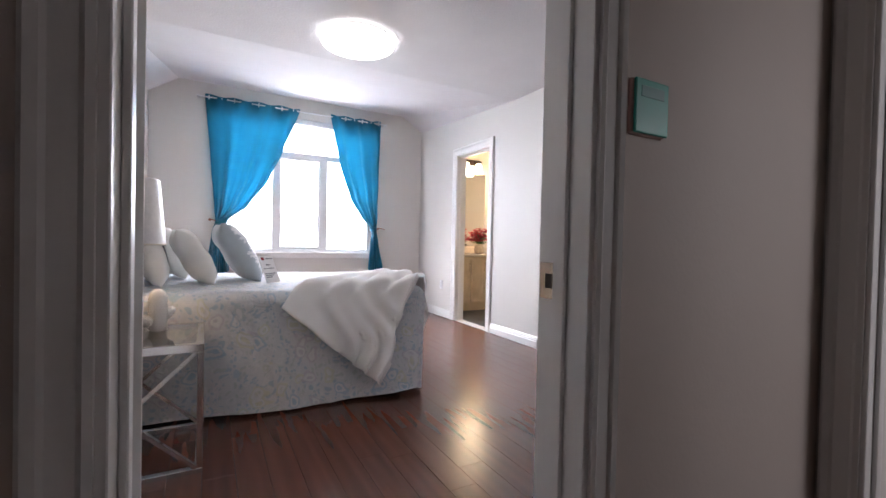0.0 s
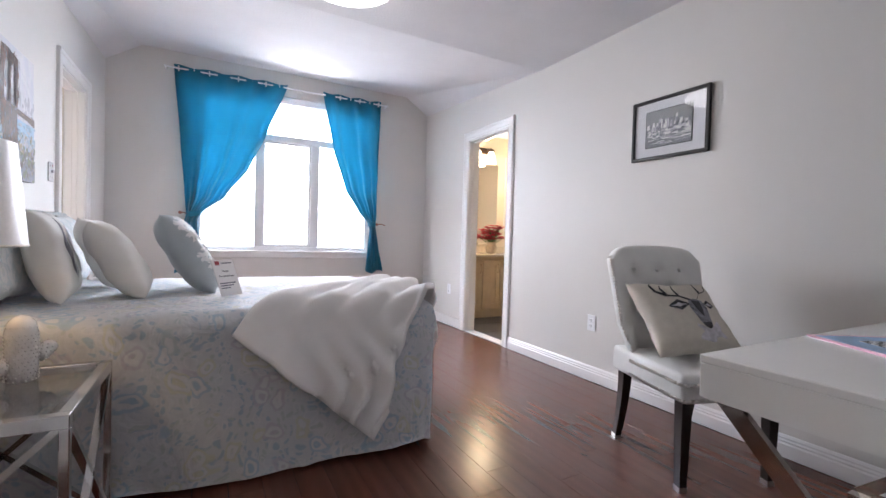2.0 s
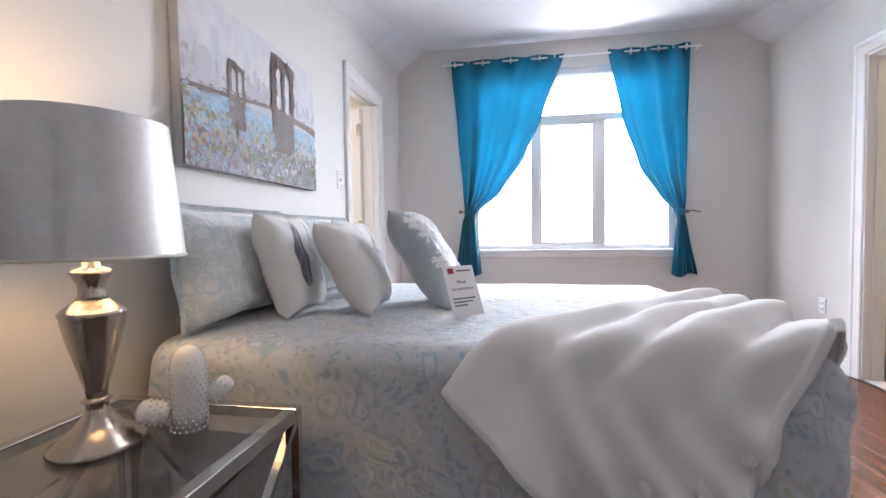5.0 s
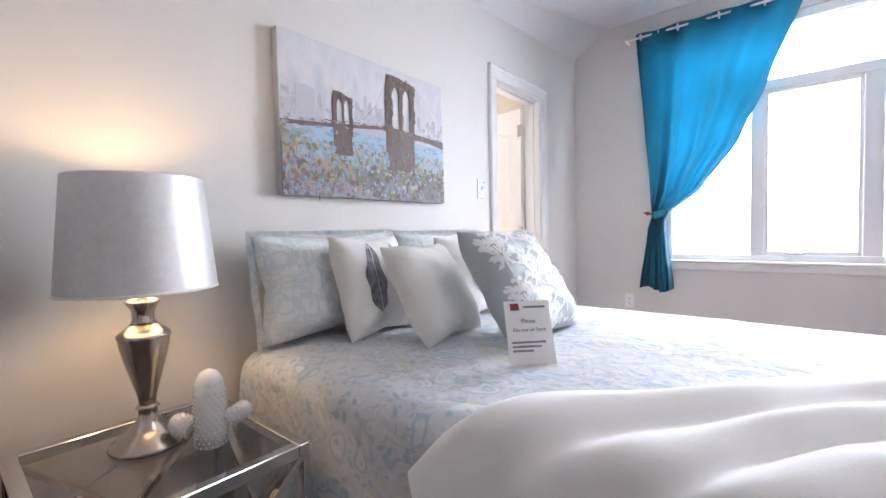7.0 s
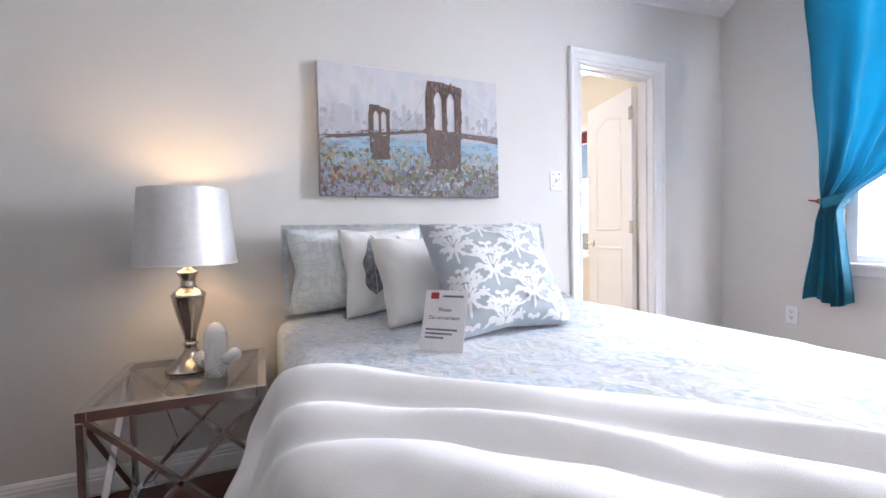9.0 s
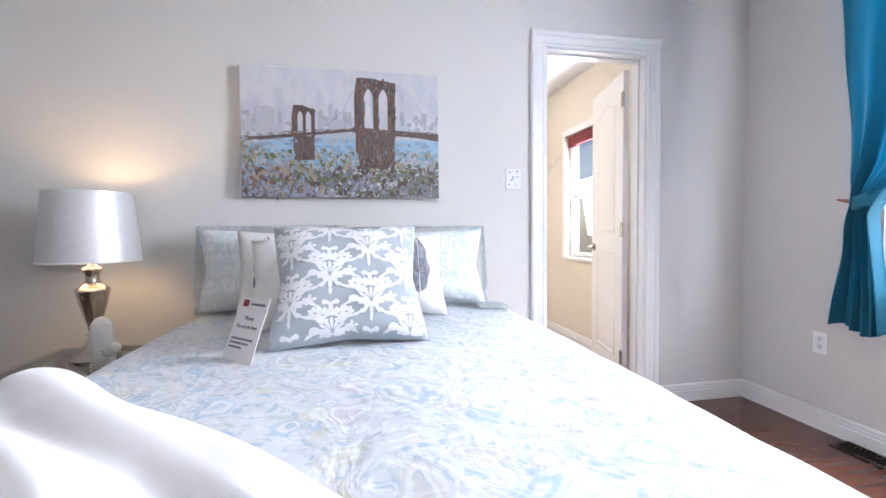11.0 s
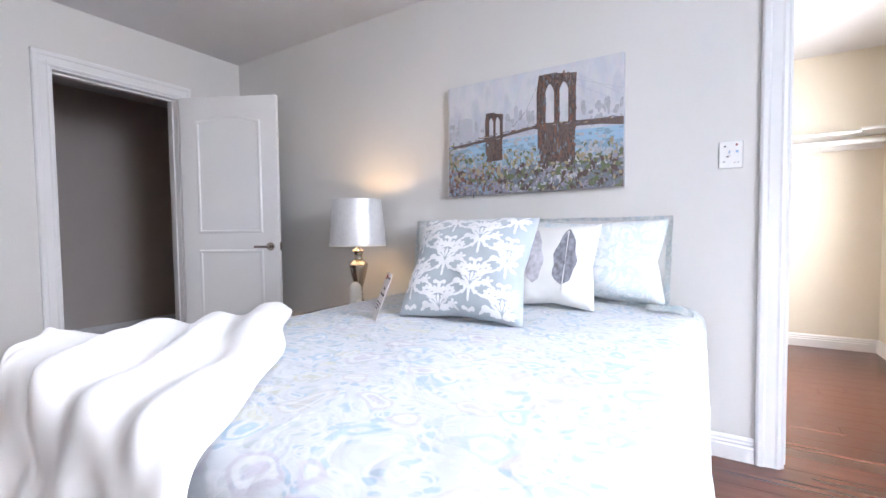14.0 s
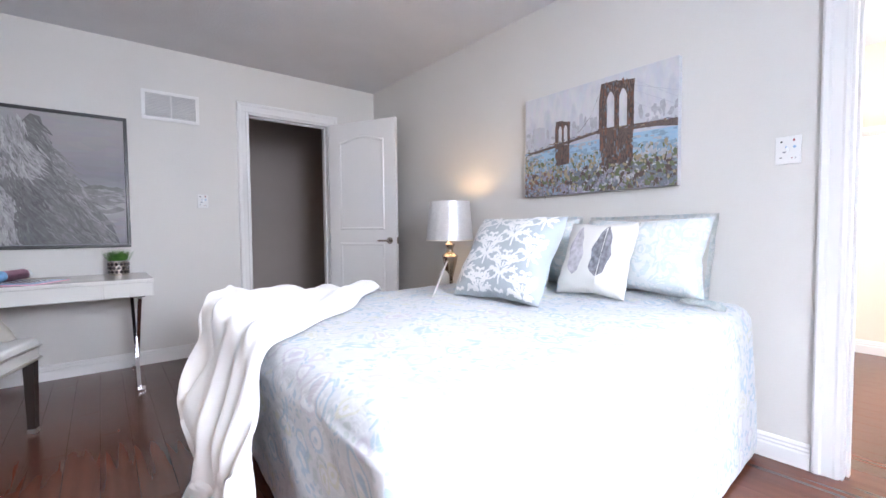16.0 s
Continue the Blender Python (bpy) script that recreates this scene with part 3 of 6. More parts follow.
def paisley(name):
    """Printed cotton: pale ground, ringed drops in blue, straw and lilac, small leaves between them."""
    m = bpy.data.materials.new(name)
    m.use_nodes = True
    nt = m.node_tree
    N, K = nt.nodes.new, nt.links.new
    b = nt.nodes["Principled BSDF"]
    b.inputs["Roughness"].default_value, b.inputs["Sheen Weight"].default_value = 0.85, 0.15
    tc = N("ShaderNodeTexCoord")
    swirl = N("ShaderNodeTexNoise")
    swirl.inputs["Scale"].default_value, swirl.inputs["Detail"].default_value = 7, 2.2
    K(tc.outputs["Object"], swirl.inputs["Vector"])
    bent = N("ShaderNodeVectorMath")
    bent.operation = "MULTIPLY_ADD"
    bent.inputs[1].default_value = (0.17, 0.17, 0.17)
    K(swirl.outputs["Color"], bent.inputs[0])
    K(tc.outputs["Object"], bent.inputs[2])

    def ramp(source, stops):
        r = N("ShaderNodeValToRGB")
        e = r.color_ramp.elements
        e[0].position, e[0].color = stops[0][0], (*[stops[0][1]] * 3, 1)
        e[1].position, e[1].color = stops[-1][0], (*[stops[-1][1]] * 3, 1)
        for p, v in stops[1:-1]:
            e.new(p).color = (v, v, v, 1)
        K(source, r.inputs["Fac"])
        return r.outputs["Color"]

    def over(base, colour, mask):
        mx = N("ShaderNodeMix")
        mx.data_type = "RGBA"
        K(mask, mx.inputs["Factor"])
        for socket, val in (("A", base), ("B", colour)):
            if isinstance(val, tuple):
                mx.inputs[socket].default_value = (*val, 1)
            else:
                K(val, mx.inputs[socket])
        return mx.outputs["Result"]

    drops, leaves, cells = N("ShaderNodeTexVoronoi"), N("ShaderNodeTexVoronoi"), N("ShaderNodeTexVoronoi")
    for v, sc in ((drops, 10.0), (leaves, 34.0), (cells, 19.0)):
        v.inputs["Scale"].default_value = sc
        K(bent.outputs[0], v.inputs["Vector"])
    hue = N("ShaderNodeSeparateColor")
    K(drops.outputs["Color"], hue.inputs[0])
    hue2 = N("ShaderNodeSeparateColor")
    K(cells.outputs["Color"], hue2.inputs[0])
    tint = over((0.36, 0.49, 0.60), (0.58, 0.58, 0.48), ramp(hue.outputs[0], ((0.50, 0.0), (0.56, 1.0))))
    tint = over(tint, (0.52, 0.49, 0.56), ramp(hue.outputs[1], ((0.66, 0.0), (0.72, 1.0))))
    leaf_tint = over((0.38, 0.48, 0.57), (0.48, 0.53, 0.53), ramp(hue2.outputs[0], ((0.5, 0.0), (0.6, 1.0))))
    col = over((0.58, 0.60, 0.63), leaf_tint, ramp(leaves.outputs["Distance"], ((0.30, 0.95), (0.44, 0.0))))
    col = over(col, (0.63, 0.64, 0.665), ramp(cells.outputs["Distance"], ((0.26, 0.0), (0.33, 0.9), (0.37, 0.9), (0.44, 0.0))))
    col = over(col, tint, ramp(drops.outputs["Distance"], ((0.02, 0.3), (0.08, 0.85), (0.15, 0.85), (0.20, 0.0), (0.30, 0.0), (0.34, 0.75), (0.39, 0.75), (0.44, 0.0))))
    col = over(col, (0.64, 0.65, 0.67), ramp(drops.outputs["Distance"], ((0.19, 0.0), (0.22, 1.0), (0.29, 1.0), (0.33, 0.0))))
    K(col, b.inputs["Base Color"])
    weave = N("ShaderNodeTexNoise")
    weave.inputs["Scale"].default_value, weave.inputs["Detail"].default_value = 420, 3
    K(tc.outputs["Object"], weave.inputs["Vector"])
    fine = N("ShaderNodeBump")
    fine.inputs["Strength"].default_value, fine.inputs["Distance"].default_value = 0.15, 0.002
    K(weave.outputs["Fac"], fine.inputs["Height"])
    crease = N("ShaderNodeTexNoise")
    crease.inputs["Scale"].default_value, crease.inputs["Detail"].default_value, crease.inputs["Distortion"].default_value = 9, 3, 1.2
    K(tc.outputs["Object"], crease.inputs["Vector"])
    soft = N("ShaderNodeBump")
    soft.inputs["Strength"].default_value, soft.inputs["Distance"].default_value = 0.35, 0.03
    K(crease.outputs["Fac"], soft.inputs["Height"])
    K(fine.outputs["Normal"], soft.inputs["Normal"])
    K(soft.outputs["Normal"], b.inputs["Normal"])
    return m


COVER = paisley("paisley_bedspread")
SHAM = fabric("pale_green_damask", (0.76, 0.78, 0.78), (0.63, 0.70, 0.72), (0.68, 0.71, 0.69), 17, 0.47, 0.54, 0.21, line=True)
LINEN = mat("natural_linen", (0.58, 0.54, 0.47), 0.9, vary=0.05, scale=30, bump=0.25, bump_scale=400)
COTTON = mat("white_cotton", (0.78, 0.77, 0.74), 0.9, vary=0.02, scale=12, bump=0.2, bump_scale=350)
INK = mat("charcoal_print", (0.05, 0.05, 0.055), 0.85, vary=0.5, scale=60)
GREYINK = mat("grey_print", (0.22, 0.22, 0.25), 0.85, vary=0.5, scale=45)
PALEINK = mat("pale_grey_print", (0.52, 0.50, 0.54), 0.85, vary=0.25, scale=40)

# ---- the bed ----
BX0, BX1, BY0, BY1, BZ = 0.945, 2.81, 4.80, 6.32, 0.672


def rounded_outline(x0, x1, y0, y1, r, step=0.025):
    pts = []
    for cx, cy, a0 in ((x1 - r, y0 + r, -90), (x1 - r, y1 - r, 0), (x0 + r, y1 - r, 90), (x0 + r, y0 + r, 180)):
        n = 10
        for i in range(n + 1):
            a = radians(a0 + 90 * i / n)
            pts.append((cx + r * math.cos(a), cy + r * math.sin(a), math.cos(a), math.sin(a)))
    out = []
    for p, q in zip(pts, pts[1:] + pts[:1]):
        d = math.hypot(q[0] - p[0], q[1] - p[1])
        n = max(1, int(d / step))
        for i in range(n):
            f = i / n
            out.append(tuple(p[k] + (q[k] - p[k]) * f for k in range(4)))
    return out


bed = thing("bed", "made queen bed with a pale blue paisley bedspread to the floor", "bed", ((BX0 + BX1) / 2, (BY0 + BY1) / 2, 0))
bm = bmesh.new()
ring0 = rounded_outline(BX0, BX1, BY0, BY1, 0.09)
ocx, ocy = (BX0 + BX1) / 2, (BY0 + BY1) / 2
rings = []
EDGE = 0.075
levels = [(-0.64 + 0.57 * i / 26, 0) for i in range(27)]
levels += [(-EDGE * (1 - math.sin(a)), -EDGE * (1 - math.cos(a))) for a in (0.3, 0.6, 0.9, 1.2, 1.45)]
levels += [(0.075 * f ** 1.1, -EDGE - f * (BZ - EDGE - 0.012)) for f in [i / 30 for i in range(31)]]
arc = 0.0
prev = None
arcs = []
for p in ring0:
    if prev:
        arc += math.hypot(p[0] - prev[0], p[1] - prev[1])
    arcs.append(arc)
    prev = p
def ridge(p):
    """Sharp creases in laid cloth: 1 on a crest, 0 away from it."""
    return max(0.0, 1 - abs(noise.noise(p)) * 7)


for li, (off, dz) in enumerate(levels):
    ring = []
    for (x, y, nx, ny), s in zip(ring0, arcs):
        if off < -0.069:
            k = min(1, -off * 1.55)
            px, py = x + (ocx - x) * k, y + (ocy - y) * k
        else:
            px, py = x + nx * off * (1 if off < 0 or nx < 0 else -0.9), y + ny * off
        z = BZ + dz
        warp = Vector((px * 2.2 + 0.5 * noise.noise(Vector((px * 3, py * 3, 8))), py * 3.4, 0.5))
        if dz > -0.07:
            z += 0.012 * (1 - ((py - ocy) / 0.74) ** 2) + 0.008 * noise.noise(Vector((px * 3.1, py * 3.1, 0.5)))
            z += 0.009 * ridge(warp) * max(0, noise.noise(Vector((px * 1.7, py * 1.7, 5))) + 0.35) + 0.003 * noise.noise(Vector((px * 11, py * 15, 3)))
        else:
            f = (-dz - 0.07) / (BZ - 0.09)
            fold = 0.020 * math.sin(s * 9 + 2.5 * noise.noise(Vector((s * 1.5, 0, 0)))) + 0.014 * noise.noise(Vector((s * 6, dz * 3, 1)))
            crease = 0.006 * noise.noise(Vector((s * 13, dz * 9, 7))) + 0.010 * ridge(Vector((s * 2.6 + dz * 0.9, dz * 1.2, 3)))
            foot = max(0.0, nx) * min(1, max(0, (py - BY0 - 0.10) / 0.2))
            px, py = px + nx * (fold * f + crease), py + ny * (fold * f + crease)
            z = BZ + dz * (1 - 0.16 * foot)
            if li == len(levels) - 1:
                z += 0.010 * math.sin(s * 4) + 0.010
        px = max(px, BX0 - 0.03)
        tuck = min(1, 0.2 + max(0, px - 1.3) * 0.8)
        if py < BY0:
            py = BY0 + (py - BY0) * tuck
        if py > BY1:
            py = BY1 + (py - BY1) * tuck
        ring.append(bm.verts.new((px - ocx, py - ocy, z)))
    rings.append(ring)
n = len(ring0)
for a, b in zip(rings, rings[1:]):
    for i in range(n):
        bm.faces.new((a[i], b[i], b[(i + 1) % n], a[(i + 1) % n]))
bm.faces.new(rings[0])
bmesh.ops.remove_doubles(bm, verts=bm.verts, dist=0.0008)
bmesh.ops.recalc_face_normals(bm, faces=bm.faces[:])
part("bedspread", bm, COVER, bed, "pale blue and white paisley bedspread", smooth=True)
part("mattress", boxed(BX0 + 0.03 - ocx, BY0 + 0.05 - ocy, 0.30, BX1 - 0.12 - ocx, BY1 - 0.06 - ocy, 0.60, bevel=0.05, seg=3), COTTON, bed)
part("bed_base", boxed(BX0 + 0.03 - ocx, BY0 + 0.06 - ocy, 0.0, BX1 - 0.16 - ocx, BY1 - 0.08 - ocy, 0.30, bevel=0.02), BLACK, bed)


def cushion_point(u, v, side, w, h, d, sd):
    """A point of a stuffed cushion's face; u, v from -1 to 1, side -1 (back) or 1 (front)."""
    puff = max(0.0, (1 - u ** 4) * (1 - v ** 4)) ** 0.55
    edge = max(abs(u), abs(v))
    pin = 1 - 0.125 * ((1 - abs(u)) if abs(v) > abs(u) else (1 - abs(v))) * edge ** 3
    x = side * d / 2 * puff + 0.010 * noise.noise(Vector((u * 2.2 + sd, v * 2.2, side))) * puff
    x += 0.006 * math.sin(14 * (u + v) + sd) * max(0, edge - 0.55) * (1 if edge < 0.99 else 0)
    return x, u * w / 2 * pin, v * h / 2 * pin + h / 2


def cushion(name, label, w, h, d, material, at, rx, ry, rz, group="", flange=0.0):
    """A stuffed cushion standing on its lower edge: width along local y, height along z, front towards +x."""
    top = thing(name, label, "pillow", group=group)
    top.matrix_world = pose(*at, rx, ry, rz)
    bm = bmesh.new()
    n = 36
    sd = at[0] * 3 + at[1] * 7
    top["seed"] = sd
    for s in (-1, 1):
        g = [[bm.verts.new(cushion_point(2 * i / n - 1, 2 * j / n - 1, s, w, h, d, sd)) for j in range(n + 1)] for i in range(n + 1)]
        for i in range(n):
            for j in range(n):
                q = (g[i][j], g[i + 1][j], g[i + 1][j + 1], g[i][j + 1])
                bm.faces.new(q if s > 0 else tuple(reversed(q)))
    bmesh.ops.remove_doubles(bm, verts=bm.verts, dist=0.0005)
    part("cover", bm, material, top, smooth=True)
    if flange:
        bm = bmesh.new()
        ringa, ringb = [], []
        m = 120
        for i in range(m):
            a = 4 * i / m
            k, f = int(a), a - int(a)
            u, v = ((-1 + 2 * f, -1), (1, -1 + 2 * f), (1 - 2 * f, 1), (-1, 1 - 2 * f))[k]
            wob = 0.004 * math.sin(i * 0.5 + sd)
            ringa.append(bm.verts.new((0.0, u * w / 2 * 0.97, v * h / 2 * 0.97 + h / 2)))
            ringb.append(bm.verts.new((wob, u * (w / 2 + flange), max(-0.003, v * (h / 2 + flange) + h / 2))))
        for i in range(m):
            bm.faces.new((ringa[i], ringa[(i + 1) % m], ringb[(i + 1) % m], ringb[i]))
        bmesh.ops.solidify(bm, geom=bm.faces[:], thickness=0.004)
        part("flange", bm, material, top, smooth=True)
    return top


def printed(top, name, pts, w, h, d, material, label="", lift=0.002):
    """A printed patch that follows the front of a cushion; pts in (u, v) from -1 to 1."""
    bm = bmesh.new()
    patch(bm, pts, w, h, d, top["seed"], lift)
    bmesh.ops.recalc_face_normals(bm, faces=bm.faces[:])
    return part(name, bm, material, top, label, smooth=True)


def patch(bm, pts, w, h, d, sd, lift, steps=(1.0, 0.8, 0.6, 0.4, 0.2)):
    cu, cv = sum(p[0] for p in pts) / len(pts), sum(p[1] for p in pts) / len(pts)
    rings = []
    for k in steps:
        ring = []
        for u, v in pts:
            x, y, z = cushion_point(min(0.97, max(-0.97, cu + (u - cu) * k)), min(0.97, max(-0.97, cv + (v - cv) * k)), 1, w, h, d, sd)
            ring.append(bm.verts.new((x + lift, y, z)))
        rings.append(ring)
    n = len(pts)
    for a, b in zip(rings, rings[1:]):
        for i in range(n):
            bm.faces.new((a[i], a[(i + 1) % n], b[(i + 1) % n], b[i]))
    bm.faces.new(rings[-1])


def embroider(top, w, h, d, material):
    """Raised damask: fans, rosettes, sprigs and scrolls in mirrored columns over a cushion's front."""
    bm = bmesh.new()
    sd = top["seed"]

    def leaf(u, v, ang, ln, wd, bend=0.0):
        pts = []
        for side in (1, -1):
            for i in range(6):
                f = i / 5 if side > 0 else 1 - i / 5
                a = ang + bend * f
                r = wd * math.sin(math.pi * min(1, 0.06 + f * 0.90)) ** 0.8 * (0.5 + 0.8 * f)
                pts.append((u + ln * f * math.cos(a) - side * r * math.sin(a), v + ln * f * math.sin(a) + side * r * math.cos(a)))
        if max(abs(p[0]) for p in pts) < 0.99 and max(abs(p[1]) for p in pts) < 0.99:
            patch(bm, pts, w, h, d, sd, 0.0025 + 0.0004 * (len(bm.faces) % 5), (1.0, 0.5))

    def scroll(u, v, ang, turn, size):
        """A stem that curls up at its end, with leaves along it."""
        for i in range(9):
            f = i / 8
            leaf(u, v, ang, size * (0.32 - 0.16 * f), 0.026 + 0.016 * (i == 8), turn * 0.05)
            u, v = u + math.cos(ang) * size * (0.22 - 0.13 * f), v + math.sin(ang) * size * (0.22 - 0.13 * f)
            ang += turn * (0.20 + 0.55 * f)
            if i in (2, 4):
                leaf(u, v, ang - turn * 1.1, size * 0.30, 0.046, turn * 0.8)

    for row in range(-3, 4):
        for col in range(-3, 4):
            cu, cv = col * 0.50 - 0.25, row * 0.86 + (0.43 if col % 2 else 0.0) - 0.04
            for k in range(9):
                a = radians(90 + (k - 4) * 27)
                leaf(cu + 0.035 * math.cos(a), cv + 0.035 * math.sin(a), a, 0.17 - 0.008 * abs(k - 4), 0.024)
            for k in range(5):
                leaf(cu, cv - 0.04, radians(270 + (k - 2) * 30), 0.12 + 0.07 * (k == 2), 0.026, 0.3 * (k - 2))
            for s in (-1, 1):
                for k in range(7):
                    a = 2 * math.pi * k / 7
                    leaf(cu + s * 0.19 + 0.012 * math.cos(a), cv + 0.27 + 0.012 * math.sin(a), a, 0.085, 0.030)
                scroll(cu + s * 0.03, cv - 0.10, radians(270 + s * 52), s * 1.0, 0.52)
                scroll(cu + s * 0.05, cv + 0.22, radians(90 - s * 30), s * -1.0, 0.44)
                leaf(cu, cv + 0.24, radians(90 + s * 28), 0.13, 0.028, -s * 0.6)
            leaf(cu, cv + 0.24, radians(90), 0.19, 0.030)
            for k in range(5):
                a = radians(90 + 72 * k)
                leaf(cu + 0.25 + 0.01 * math.cos(a), cv + 0.04 + 0.01 * math.sin(a), a, 0.08, 0.026)
            leaf(cu, cv - 0.16, radians(270), 0.16, 0.022)
    bmesh.ops.recalc_face_normals(bm, faces=bm.faces[:])
    part("embroidery", bm, material, top, "white raised damask embroidery", smooth=True)["kind"] = "stuff"


def feather(cu, cv, length, width, lean):
    """Outline of a feather about (cu, cv)."""
    pts = []
    n = 12
    for s in (1, -1):
        for i in range(n + 1):
            f = i / n if s > 0 else 1 - i / n
            wv = width * (math.sin(math.pi * f ** 0.7) ** 0.8) * (1 + 0.12 * math.sin(17 * f + s))
            pts.append((cu + s * wv + lean * (f - 0.5), cv - length / 2 + length * f))
    return pts[:-1]


Q = BZ + 0.014
SATIN = mat("silver_grey_satin", (0.40, 0.45, 0.48), 0.55, vary=0.05, scale=14, bump=0.12, bump_scale=300, sheen=0.3)
THREAD = mat("white_embroidery", (0.80, 0.80, 0.80), 0.8, vary=0.04, scale=40, bump=0.25, bump_scale=420)
cushion("pillow", "pale green damask pillow standing against the wall", 0.64, 0.385, 0.17, SHAM, (1.075, 5.165, Q), 0, -9, 0, "pillows on the bed", 0.013)
slump = cushion("pillow", "pale blue damask pillow standing against the wall", 0.64, 0.385, 0.18, SHAM, (1.105, 5.855, Q), 0, -14, -4, "pillows on the bed", 0.013)
bm = bmesh.new()
strip = []
for i in range(15):
    f = i / 14
    drop = max(0.0, f - 0.35) / 0.65
    y, z = 6.10 + 0.17 * min(1, f / 0.5) + 0.010 * drop, BZ + 0.022 - 0.150 * drop ** 1.3
    strip.append([bm.verts.new((1.150 + 0.055 * f + k * (0.075 - 0.045 * f), y + 0.008 * math.sin(5 * f + 2.4 * k), z + 0.010 * math.sin(3 * f + 4 * k))) for k in (0, 0.25, 0.5, 0.75, 1)])
for a, b in zip(strip, strip[1:]):
    for i in range(4):
        bm.faces.new((a[i], a[i + 1], b[i + 1], b[i]))
bmesh.ops.solidify(bm, geom=bm.faces[:], thickness=0.004)
hem = part("hanging_hem", bm, SHAM, slump, "loose pillow hem over the mattress edge", smooth=True)
hem.matrix_parent_inverse = slump.matrix_world.inverted()
for at, lab, ry, rz, sd in (((1.255, 5.240, Q), "white cushion printed with grey feathers", -16, 6, -1), ((1.365, 5.755, Q), "white cushion printed with a dark feather", -24, 1, 1)):
    t = cushion("cushion", lab, 0.36, 0.385, 0.14, COTTON, at, 0, ry, rz, "cushions on the bed")
    printed(t, "feather_print", feather(0.33 * sd, 0.12, 1.40, 0.27, 0.06), 0.36, 0.385, 0.14, GREYINK, "dark grey printed feather")
    printed(t, "feather_print", feather(-0.42 * sd, 0.12, 1.36, 0.22, -0.05), 0.36, 0.385, 0.14, PALEINK, "pale grey printed feather")
    printed(t, "quill_print", [(0.33 * sd - 0.02, -0.8), (0.33 * sd + 0.01, -0.8), (0.33 * sd + 0.03, 0.72), (0.33 * sd + 0.01, 0.72)], 0.36, 0.385, 0.14, COTTON, "white quill line", 0.0035)
cushion("cushion", "plain white cotton cushion behind the damask one", 0.36, 0.385, 0.15, COTTON, (1.515, 5.345, Q), 0, -31, 6, "cushions on the bed")
damask = cushion("cushion", "silver-grey cushion with white embroidered damask", 0.50, 0.445, 0.17, SATIN, (1.790, 5.540, Q), 0, -32, 4, "cushions on the bed")
embroider(damask, 0.50, 0.445, 0.17, THREAD)

# the little sign
CARD = mat("glossy_paper", (0.80, 0.78, 0.78), 0.35, vary=0.02, scale=10)
REDINK = mat("dark_red_ink", (0.30, 0.03, 0.04), 0.5)


def lettering(name, text, size, m, material, parent):
    c = bpy.data.curves.new(name, "FONT")
    c.body, c.size, c.extrude, c.align_x = text, size, 0.0003, "CENTER"
    tmp = bpy.data.objects.new(name, c)
    me = bpy.data.meshes.new_from_object(tmp)
    bpy.data.objects.remove(tmp)
    me.materials.append(material)
    ob = new(name, me)
    ob.parent = parent
    ob.matrix_basis = m
    return ob


sign = thing("sign_card", "white printed card asking not to sit, leaning on a cushion", "sign")
sign.matrix_world = pose(1.880, 5.222, Q - 0.006, -22, 0, 46)
part("card", boxed(-0.068, -0.001, 0, 0.068, 0.001, 0.188), CARD, sign)
up = Matrix.Translation((0, -0.0016, 0)) @ Matrix.Rotation(radians(90), 4, "X")
for s, z, sz in (("Please", 0.122, 0.017), ("Do not sit here", 0.098, 0.0155)):
    lettering("lettering", s, sz, Matrix.Translation((0, -0.0016, z)) @ Matrix.Rotation(radians(90), 4, "X"), INK, sign)
part("emblem", boxed(-0.050, -0.0022, 0.160, -0.024, -0.0012, 0.180), REDINK, sign)
for x0, x1, z in ((-0.012, 0.055, 0.166), (-0.055, 0.045, 0.064), (-0.055, 0.030, 0.052), (-0.055, 0.005, 0.040)):
    part("text_bar", boxed(x0, -0.002, z, x1, -0.0012, z + 0.006), GREYINK, sign)

# the throw
def drape(x, y, lift, ex=0.0):
    """Lays a flat cloth point over the bed: flat on top, then hanging at the near side and the foot."""
    x1, y0 = BX1 - 0.045, BY0 + 0.055
    dx, dy = max(0.0, x - x1), max(0.0, y0 - y)
    r = 0.075
    z = BZ + lift

    def bend(d):
        if d < r * 1.57:
            a = d / r
            return r * math.sin(a), r * (1 - math.cos(a))
        return r + 0.06 * (d - r * 1.57), r + (d - r * 1.57) * 0.995
    hx, zx = bend(dx)
    hy, zy = bend(dy)
    if dx > 0 and dy > 0:
        d = math.hypot(dx, dy)
        o, zz = bend(d)
        return x1 + o * dx / d, y0 - o * dy / d, z - zz, (dx / d, -dy / d)
    if dx > 0:
        return x1 + hx + lift * 0.5, y, z - zx, (1, 0)
    if dy > 0:
        return x, y0 - hy - lift * 0.5, z - zy, (0, -1)
    return x, y, z, (0, 0)


